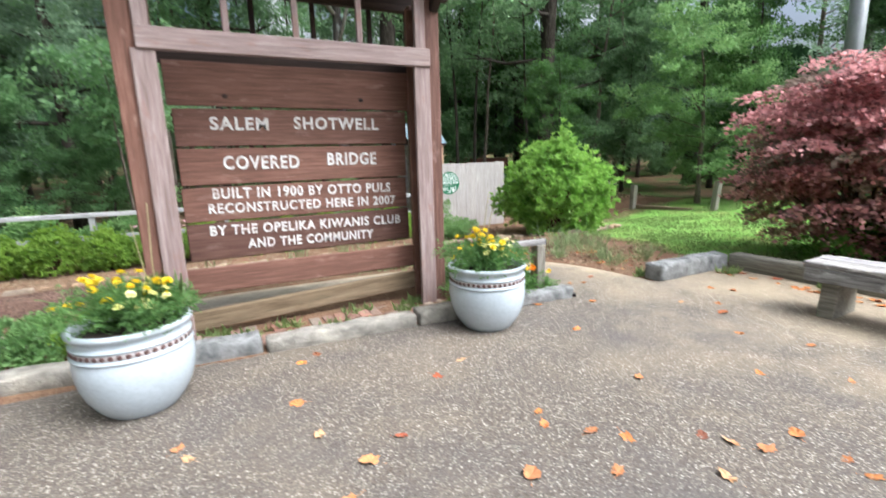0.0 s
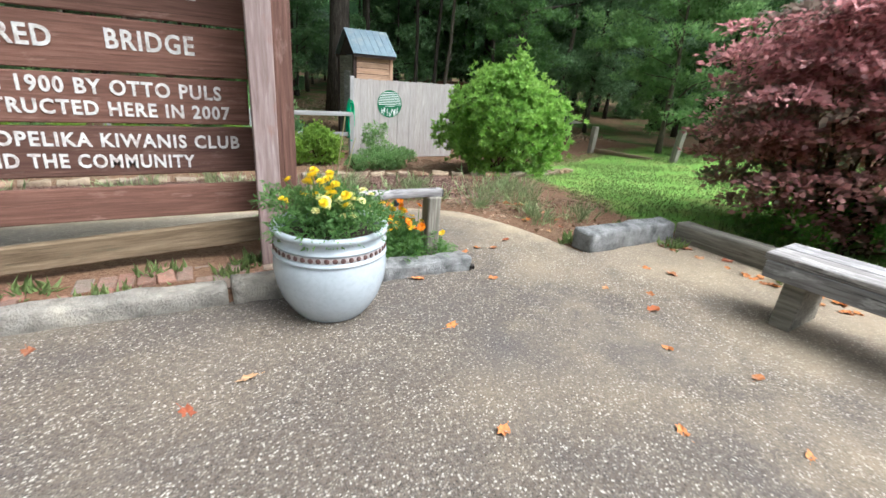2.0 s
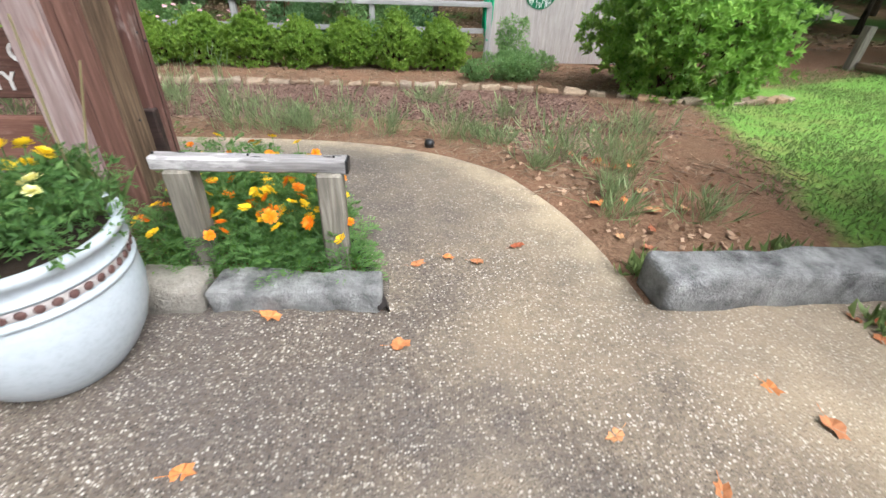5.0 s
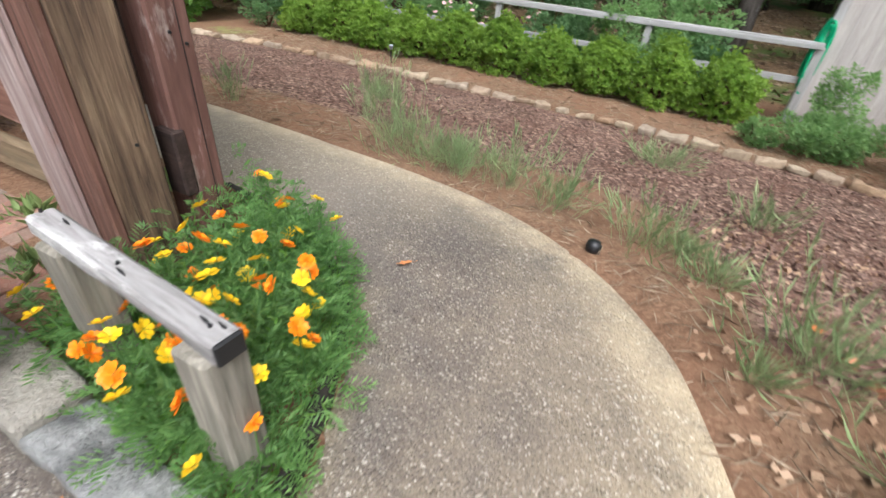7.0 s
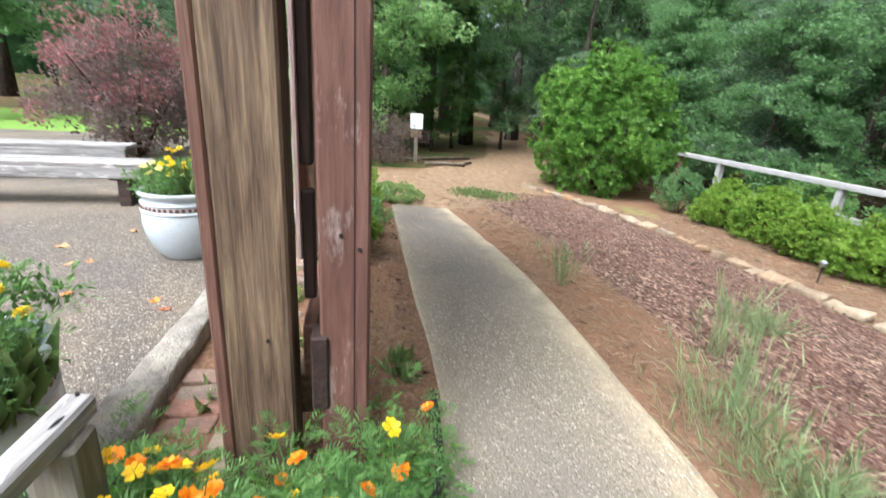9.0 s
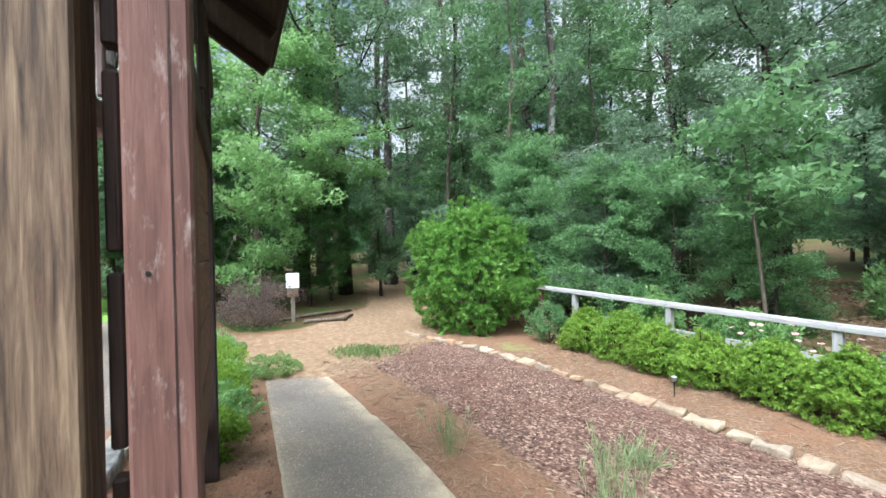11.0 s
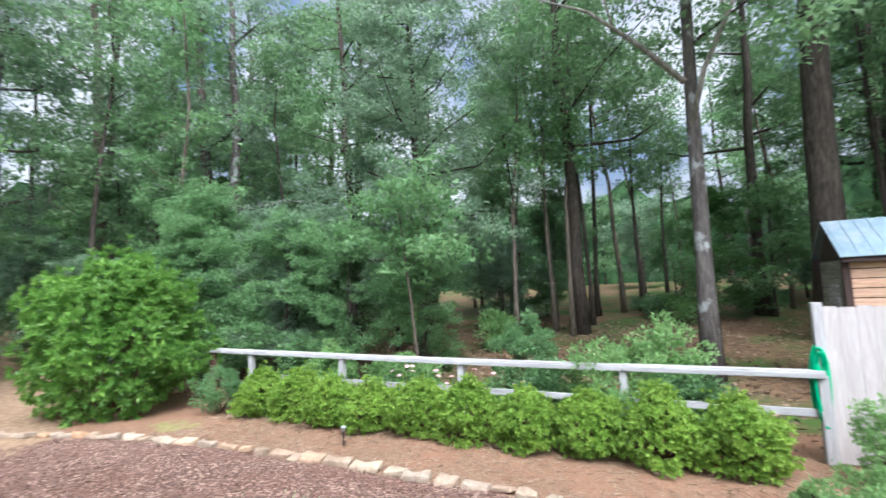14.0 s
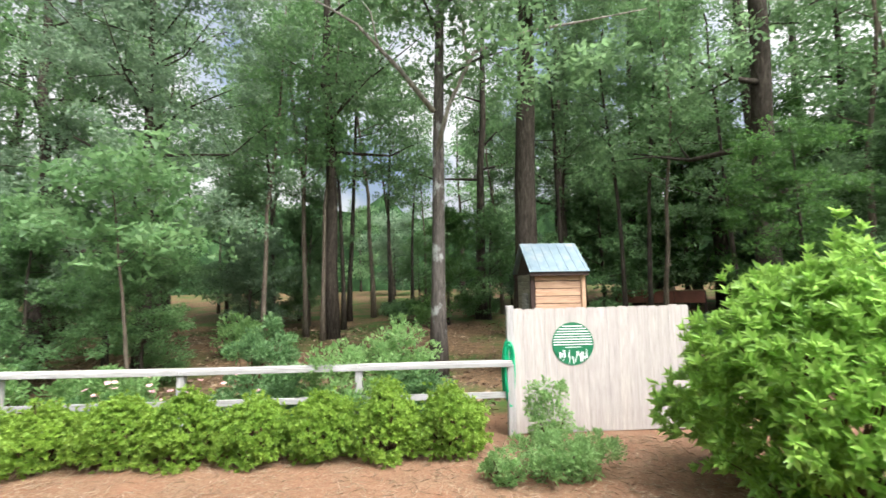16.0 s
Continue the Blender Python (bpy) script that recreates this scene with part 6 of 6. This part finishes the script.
# ---- small fixtures ----
lamp = thing("path_light", Matrix.Translation((-1.1, 9.33, gz(-1.1, 9.33))), "small solar path light on a black spike", "garden light")
put_mesh("spike", mesh_of("spike", *tube([(0, 0, -0.03), (0, 0, 0.2)], [0.008, 0.01], 6), BLACKPLASTIC), lamp)
put_mesh("head", mesh_of("head", *lathe([(0.0, 0.18), (0.022, 0.185), (0.034, 0.235), (0.04, 0.242), (0.018, 0.258), (0, 0.258)], 14), LAMPWHITE, True), lamp, None, "pale frosted lamp head")
spot = thing("spotlight", Matrix.Translation((3.08, 5.03, gz(3.08, 5.03))), "small black garden spotlight at the path edge", "garden light")
put_mesh("housing", mesh_of("housing", *lathe([(0, 0), (0.03, 0.0), (0.038, 0.03), (0.03, 0.06), (0, 0.065)], 12), BLACKPLASTIC, True), spot)
put_mesh("stake", mesh_of("stake", *tube([(0.03, 0, -0.03), (0.03, 0, 0.05)], [0.01, 0.01], 6), BLACKPLASTIC), spot)

nx, ny = -10.47, 5.68
board = thing("trail_sign", Matrix.Translation((nx, ny, gz(nx, ny))) @ Matrix.Rotation(radians(80), 4, "Z"), "white notice sheet and brown plaque on a timber post", "sign")
part("post", box(1.1, 0.1, 0.1, 0.006), GREYPOST, board, "", Matrix.Translation((0, 0, 0.5)) @ UP)
part("sheet", box(0.36, 0.03, 0.42, 0.006), NOTICE, board, "white notice sheet", Matrix.Translation((0, -0.07, 1.17)))
part("plaque", box(0.32, 0.03, 0.24, 0.006), TANWOOD, board, "brown wooden plaque", Matrix.Translation((0, -0.07, 0.82)))
for k in range(3):
    part("text_line", box(0.22, 0.004, 0.02, 0), BARKPALE, board, "", Matrix.Translation((0, -0.088, 0.89 - k * 0.06)))
for i, (x0, y0, x1, y1) in enumerate([(-10.6, 5.2, -11.6, 7.6), (-10.0, 5.9, -9.9, 7.0), (-9.9, 7.0, -10.6, 7.4)]):
    L = math.hypot(x1 - x0, y1 - y0)
    v, f = tube([(-L / 2, 0, 0.05), (0, 0.06, 0.06), (L / 2, 0, 0.05)], [0.05, 0.055, 0.045], 8)
    tagged(put_mesh("edging_log", mesh_of("edging_log", v, f, BARKPALE, True), None, laid(x0, y0, x1, y1, gz((x0 + x1) / 2, (y0 + y1) / 2))), "thin pale log edging the trail", "log", "trail edging logs")
for x, y, h, lean in ((11.0, 9.75, 0.75, 2), (11.5, 7.55, 0.78, 8)):
    ob = part("bollard", box(h, 0.14, 0.14, 0.012), GREYPOST, None, "", Matrix.Translation((x, y, gz(x, y) + h / 2 - 0.04)) @ Matrix.Rotation(radians(lean), 4, "Y") @ UP)
    tagged(ob, "short grey weathered timber post at the lawn edge", "post", "lawn posts")
me = stone_mesh("edging_log", 1.6, 0.15, 0.12, TANWOOD, 99, 0.08)
tagged(put_mesh("edging_log", me, None, laid(11.1, 9.6, 11.4, 8.2, gz(11.2, 8.9))), "pale log lying at the lawn edge", "log", "trail edging logs")
pole = thing("utility_pole", Matrix.Translation((9.2, 4.05, gz(9.2, 4.05))), "slim grey steel pole behind the red shrub", "pole")
put_mesh("shaft", mesh_of("shaft", *tube([(0, 0, -0.1), (0, 0, 5.6)], [0.13, 0.11], 14), STEEL, True), pole)
put_mesh("cap", mesh_of("cap", *lathe([(0.12, 5.6), (0.12, 5.63), (0.0, 5.66)], 14), STEEL, True), pole)
put_mesh("gravel_yard", mesh_of("gravel_yard", [(x, y, gz(x, y) + 0.06) for x, y in ((8.5, 16), (17, 16), (19, 22.5), (10, 24))], [(0, 1, 2, 3)], GRAVEL))
tagged(bpy.data.objects["gravel_yard"], "flat grey gravel yard beyond the gate", "yard", kind="structure")


# ---- trees ----
def tree_parts(seed, height, radius, crown_from, crown_r, leaf, n, leaf_size, bark, lean=0.0, limbs=9, clump_r=0.75, wander=0.25):
    """Meshes of a tree at the origin: a tapered wandering trunk with limbs, and a crown of loose clumps."""
    rng = np.random.default_rng(seed)
    steps = 9
    zs = np.linspace(0, height * 0.94, steps)
    off = np.cumsum(rng.normal(0, wander, (steps, 2)) * (height / 26), axis=0) * np.linspace(0, 1, steps)[:, None]
    off[:, 0] += lean * zs
    spine = np.column_stack([off, zs - 0.15])
    rad = radius * (1 - 0.78 * np.linspace(0, 1, steps) ** 0.9)
    rad[0] *= 1.35
    pieces = [tube(spine, rad, 9, 0.06, rng)]
    C = []
    for k in range(limbs):
        h = crown_from + (height * 0.93 - crown_from) * (k + rng.uniform(0, 0.8)) / limbs
        s = np.array([np.interp(h, zs, spine[:, 0]), np.interp(h, zs, spine[:, 1]), h - 0.15])
        t = rng.uniform(0, 6.283)
        reach = crown_r * (1.0 - 0.55 * max(0, (h - crown_from) / (height - crown_from + 0.1)) ** 1.5) * rng.uniform(0.65, 1.1)
        e = s + np.array([reach * math.cos(t), reach * math.sin(t), reach * rng.uniform(0.0, 0.7)])
        m = (s + e) / 2 + rng.normal(0, 0.12 * reach, 3)
        r0 = float(np.interp(h, zs, rad)) * 0.42
        pieces.append(tube([s, m, e], [r0, r0 * 0.6, r0 * 0.2], 5))
        for q in range(6):
            f = rng.uniform(0.3, 1.08)
            p = s + (e - s) * f + rng.normal(0, 0.26 * reach, 3) * (1, 1, 0.4)
            C.append(p)
            if q < 2:
                pieces.append(tube([m, (m + p) / 2 + rng.normal(0, 0.1, 3), p], [r0 * 0.35, r0 * 0.22, r0 * 0.08], 4))
    C.append(spine[-1] + (0, 0, 0.2))
    trunk = mesh_of("trunk", *join(pieces), bark, True)
    C = np.repeat(np.array(C), 3, 0)
    C = C + rng.normal(0, 0.55, C.shape) * clump_r * (1, 1, 0.75)
    P, N = clumps(rng, C, clump_r * 0.62, max(6, n // len(C)), 0.52, 0.0)
    crown = slips("crown", P, N * (0.6, 0.6, 0.2) + (0, 0, -0.1), leaf_size, leaf, rng, 0.62, 0.6, 0.4, np.array((0, 0, 1.0)), 0.8)
    return trunk, crown


def tree(meshes, x, y, label, group, turn=0.0, scale=1.0):
    ob = thing("tree", Matrix.Translation((x, y, gz(x, y))) @ Matrix.Rotation(turn, 4, "Z") @ Matrix.Scale(scale, 4), label, "tree", group)
    put_mesh("trunk", meshes[0], ob)
    put_mesh("crown", meshes[1], ob)
    return ob


def tall_set(n, leaf_size):
    return [tree_parts(500 + i, 21 + 2 * (i % 3), 0.26 + 0.05 * (i % 3), 6.0 - i % 3, 4.2, (LEAF_OAK, LEAF_BLUE, LEAF_OAK, LEAF_LIGHT, LEAF_BLUE)[i], n, leaf_size, (BARK, BARKLICHEN, BARK, BARK, BARKPALE)[i], 0.01 * (i - 2), 12, 0.85) for i in range(5)]


def under_set(n, leaf_size):
    return [tree_parts(540 + i, 6.5 + i, 0.10, 0.9, 2.5, (LEAF_BLUE, LEAF_LIGHT, LEAF_OAK, LEAF_DARK)[i], n, leaf_size, BARK, 0.04 * (i - 1), 15, 0.62) for i in range(4)]


TALL, TALL_FAR = tall_set(10500, 0.18), tall_set(5000, 0.30)
UNDER, UNDER_FAR = under_set(25000, 0.125), under_set(9000, 0.20)
POLE = [tree_parts(520 + i, 16, 0.11, 6.5, 2.1, LEAF_OAK if i else LEAF_LIGHT, 3600, 0.19, (BARKPALE, BARK)[i], 0.03, 9, 0.7, 0.35) for i in range(2)]
MAPLE = tree_parts(560, 8.0, 0.12, 1.2, 2.9, LEAF_LIME, 32000, 0.12, BARKPALE, 0.0, 17, 0.6)
BIRCH = tree_parts(561, 17, 0.19, 7.0, 3.6, LEAF_OAK, 13000, 0.18, BARKLICHEN, 0.0, 11, 0.9, 0.12)
BIG = tree_parts(562, 24, 0.46, 10.5, 5.5, LEAF_OAK, 16000, 0.18, BARK, -0.02, 14, 1.1, 0.1)
BLUE = tree_parts(563, 12, 0.2, 2.9, 3.7, LEAF_BLUE, 44000, 0.11, BARK, 0.0, 22, 0.7, 0.12)

v, f = join([tube([(0.05, 0.0, 5.3), (0.35, -0.2, 6.4), (0.95, -0.4, 7.6), (2.3, -0.6, 8.05), (3.4, -0.7, 8.2), (5.0, -0.8, 8.5)], [0.06, 0.055, 0.05, 0.04, 0.03, 0.012], 6), tube([(0.8, -0.35, 7.3), (0.7, -0.5, 8.2), (0.5, -0.6, 9.2)], [0.04, 0.03, 0.012], 5),
             tube([(0, 0, 6.3), (-0.8, -0.3, 7.2), (-1.8, -0.5, 8.2), (-3.2, -0.6, 9.0)], [0.07, 0.055, 0.035, 0.012], 6), tube([(-1.3, -0.4, 7.7), (-1.5, -0.2, 8.7), (-2.1, 0, 9.6)], [0.03, 0.02, 0.008], 5)])
DEADBOUGH = mesh_of("bare_bough", v, f, make_bark("bleached_bare_wood", srgb(84, 80, 74), srgb(132, 127, 119), srgb(166, 161, 152)), True)
SAPLING = tree_parts(571, 4.6, 0.045, 2.5, 1.35, LEAF_LIGHT, 2600, 0.15, BARKPALE, -0.06, 8, 0.42, 0.3)
MID = "woodland trees"
tree(SAPLING, -1.9, 12.9, "slim sapling with broad pale green leaf sprays behind the fence", MID, 0.6)
tree(BLUE, -3.8, 16.45, "broad cool-green tree with low boughs behind the fence", MID)
birch = tree(BIRCH, 3.65, 15.0, "slim tree with lichen-blotched grey bark and bare boughs", MID, 0.0)
put_mesh("bare_bough", DEADBOUGH, birch, None, "leafless grey bough")
tree(BIG, 6.95, 19.8, "tall thick-trunked tree behind the shed", MID, 1.0)
tree(MAPLE, -13.3, 4.9, "bright light-green young tree with low tiers of leaves", MID, 0.3, 1.2)
tree(MAPLE, 12.7, 8.9, "sunlit lime-green young tree at the lawn edge", MID, 1.3, 0.66)
for i, (x, y, k, s) in enumerate([(0.1, 20.9, 0, 1.0), (6.2, 26.0, 0, 1.0), (16.5, 20.7, 2, 1.0), (11.6, 29.0, 1, 1.0), (-17.5, 8.8, 0, 1.05), (-20.8, 12.1, 1, 1.0), (-18.5, 14.9, 4, 1.0), (-17.0, 19.2, 2, 1.0), (-10.5, 22.0, 3, 1.0), (-22, 5.0, 2, 1.0), (10.6, 26.5, 3, 1.0), (20, 14.5, 0, 1.0), (22, 8.0, 3, 1.0), (-19, 0.0, 1, 1.0), (-13, 17.0, 1, 0.9), (-8.0, 18.5, 0, 0.85), (-17, -6, 0, 0.9), (-21, -11, 3, 1.0), (-13.5, -11, 1, 0.9), (-26, -4, 2, 1.0), (-15.2, 6.6, 2, 0.8), (-24.5, 9.0, 0, 1.1), (-23.0, 17.5, 3, 1.1), (-27.0, 13.0, 4, 1.15), (-14.5, 24.5, 0, 1.0), (-19.5, 23.5, 1, 1.05), (-9.5, 27.5, 2, 1.1), (-25.5, 22.0, 0, 1.15)]):
    tree(TALL[k], x, y, ("tall dark-barked woodland tree with a high crown", "tall grey-barked tree with cool green leaves", "tall dark straight woodland tree", "tall tree with light green leaves", "tall pale-barked woodland tree")[k], MID, i * 1.7, s)
for i, (x, y) in enumerate([(11.5, 19.3), (10.8, 27.0), (7.6, 28.0), (1.7, 28.4), (-4.1, 27.3), (9.0, 22.5), (-5.1, 28.9), (-3.3, 25.2), (1.8, 30.2), (-14.5, 12.5), (-1.5, 18.5), (-6.4, 21.5), (14.8, 15.5), (17.8, 10.8), (18.2, 17.0), (13.3, 18.2), (-0.1, 20.4)]):
    tree(POLE[i % 2], x, y, "slender bare-stemmed woodland sapling", MID, i * 2.1, 0.8 + 0.05 * (i % 5))
for i, (x, y, k, s) in enumerate([(-6.7, 14.2, 0, 0.75), (-8.8, 13.2, 1, 0.75), (-5.4, 17.5, 2, 0.8), (-10.9, 11.4, 0, 0.55), (-12.6, 14.8, 1, 0.9), (-1.5, 24, 2, 0.7), (4.5, 24, 3, 0.6), (-13.5, 6.6, 3, 0.5), (-15.2, 7.7, 3, 0.6), (-14.6, 2.8, 3, 0.6), (-12.6, 2.2, 2, 0.5), (-16.5, 5.2, 3, 0.7), (14.6, 8.6, 3, 0.7), (16.4, 6.2, 2, 0.8), (14.6, 13.6, 2, 0.75), (18.5, 12.5, 2, 1.0), (-15.5, 2.5, 2, 0.9), (-14.0, -2.0, 1, 1.0), (-16.0, 10.0, 2, 0.7), (19.0, 5.0, 3, 1.0), (-12.0, 20, 2, 0.9), (-3.0, 21.5, 0, 0.6), (10.5, 12.5, 3, 0.55), (20.5, 18.0, 2, 1.0), (-11.5, -6.5, 1, 0.8), (-15, -3.5, 2, 0.8), (-19, -8, 1, 1.0), (-6.2, 13.2, 1, 0.6), (-4.6, 13.9, 1, 0.55), (-8.4, 12.4, 1, 0.6), (-2.6, 14.4, 1, 0.45), (-10.5, 0.2, 0, 0.6), (-13.0, 1.0, 2, 0.8)]):
    tree(UNDER[k], x, y, ("leafy cool-green understorey tree", "leafy light-green understorey tree", "shady green understorey tree", "dark evergreen understorey tree")[k], "understorey trees", i * 1.3, s)
for i, (x, y, k, s) in enumerate([(12.1, 15.4, 2, 0.9), (14.5, 27.5, 0, 1.0), (18.0, 25.5, 2, 1.0), (21.5, 22.5, 0, 0.95), (24.0, 27.0, 2, 1.0), (19.5, 30.0, 3, 1.0), (13.0, 31.5, 2, 1.0)]):
    tree(TALL[k], x, y, "tall dark woodland tree beyond the gravel yard", MID, i * 2.3, s)
for i, (x, y, k, s) in enumerate([(16.2, 25.8, 3, 1.2), (19.8, 23.8, 3, 1.1), (13.4, 26.2, 2, 1.1), (22.5, 20.5, 3, 1.2), (16.8, 29.0, 3, 1.4), (20.5, 27.0, 2, 1.3)]):
    tree(UNDER_FAR[k], x, y, "dense dark understorey tree beyond the gravel yard", "understorey trees", i * 1.9, s)
rs = random.Random(57)
for i in range(30):
    t, d = rs.uniform(-62, 32), rs.uniform(16, 34)
    x, y = 3 + d * math.sin(radians(t)), 5 + d * math.cos(radians(t))
    if (4.6 < x < 8.2 and y < 19) or y < 14.5:
        continue
    tree(POLE[i % 2], x, y, "slender straight woodland sapling trunk", MID, i * 1.1, rs.uniform(0.7, 1.15))
rs = random.Random(55)
thicket = []
while len(thicket) < 34:
    t, d = rs.uniform(-100, 100), rs.uniform(19, 34)
    x, y = 3 + d * math.sin(radians(t)), 5 + d * math.cos(radians(t))
    if any(math.hypot(x - a, y - b) < 2.6 for a, b in thicket) or (8 < x < 19 and 15 < y < 25) or (-30 < x < -12 and abs(y - 11) < 2.5):
        continue
    thicket.append((x, y))
    tree(UNDER_FAR[rs.choice((0, 1, 2, 2, 3))], x, y, "leafy understorey tree in the wood", "understorey trees", t, rs.uniform(0.5, 1.05))
for i in range(26):
    t, d = rs.uniform(-95, 70), rs.uniform(12, 26)
    x, y = 3 + d * math.sin(radians(t)), 5 + d * math.cos(radians(t))
    if y < 12.2 and x > -12 or (5 < x < 8 and 13 < y < 17) or (-30 < x < -8 and abs(y - 0.35 * (-x) - 5.5) < 2.6):
        continue
    shrub("wood_shrub", x, y, (rs.uniform(0.6, 1.2), rs.uniform(0.5, 1.0), rs.uniform(0.5, 1.3)), "low light green shrub on the wood floor", "shrub", rs.choice((LEAF_LIGHT, LEAF_LIME, LEAF_OAK)), 1500, 0.13, 600 + i, "wood floor shrubs", None, 0.3, 0.3)

rs = random.Random(77)
far = []
while len(far) < 52:
    t, d = rs.uniform(0, 360), rs.uniform(26, 56)
    x, y = 1 + d * math.sin(radians(t)), 7 + d * math.cos(radians(t))
    if y < -4 and abs(x) < 24 or any(math.hypot(x - a, y - b) < 3.6 for a, b in far):
        continue
    far.append((x, y))
    if -29 < math.degrees(math.atan2(x - 3, y - 4.5)) < -3 and len(far) % 3:
        continue
    if rs.random() < 0.62:
        tree(TALL_FAR[rs.randrange(5)], x, y, "tall tree deep in the wood", "far woodland trees", t, rs.uniform(0.85, 1.15))
    else:
        tree(UNDER_FAR[rs.choice((2, 3, 3, 0))], x, y, "dense understorey tree deep in the wood", "far understorey trees", t, rs.uniform(1.0, 1.5))

# the wood beyond, far off
verts, faces = [], []
n = 160
for i in range(n):
    t = 2 * math.pi * i / n
    r = 64 + 3 * noise.noise((math.cos(t) * 6, math.sin(t) * 6, 0))
    top = 13 + 5 * noise.noise((math.cos(t) * 9, math.sin(t) * 9, 4)) + 2.5 * noise.noise((math.cos(t) * 31, math.sin(t) * 31, 4))
    if math.cos(t) < -0.35:
        top *= 0.6
    for z in (-3, top * 0.5, top):
        verts.append((1 + r * math.sin(t), 7 + r * math.cos(t), z))
    j = (i + 1) % n
    faces += [(i * 3, j * 3, j * 3 + 1, i * 3 + 1), (i * 3 + 1, j * 3 + 1, j * 3 + 2, i * 3 + 2)]
k = Mat("far_wood", 0.95, spec=0.05)
v = k.coords((1, 1, 0.7), shift=False)
# near-black greens paint the shade between far crowns onto the plain sheet
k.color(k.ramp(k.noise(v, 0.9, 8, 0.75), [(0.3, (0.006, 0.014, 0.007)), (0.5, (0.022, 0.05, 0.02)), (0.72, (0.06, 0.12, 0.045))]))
tagged(put_mesh("backdrop", mesh_of("backdrop", verts, faces, k.m)), "distant wall of green woodland with painted-in shade closing the view", "woodland", kind="structure")
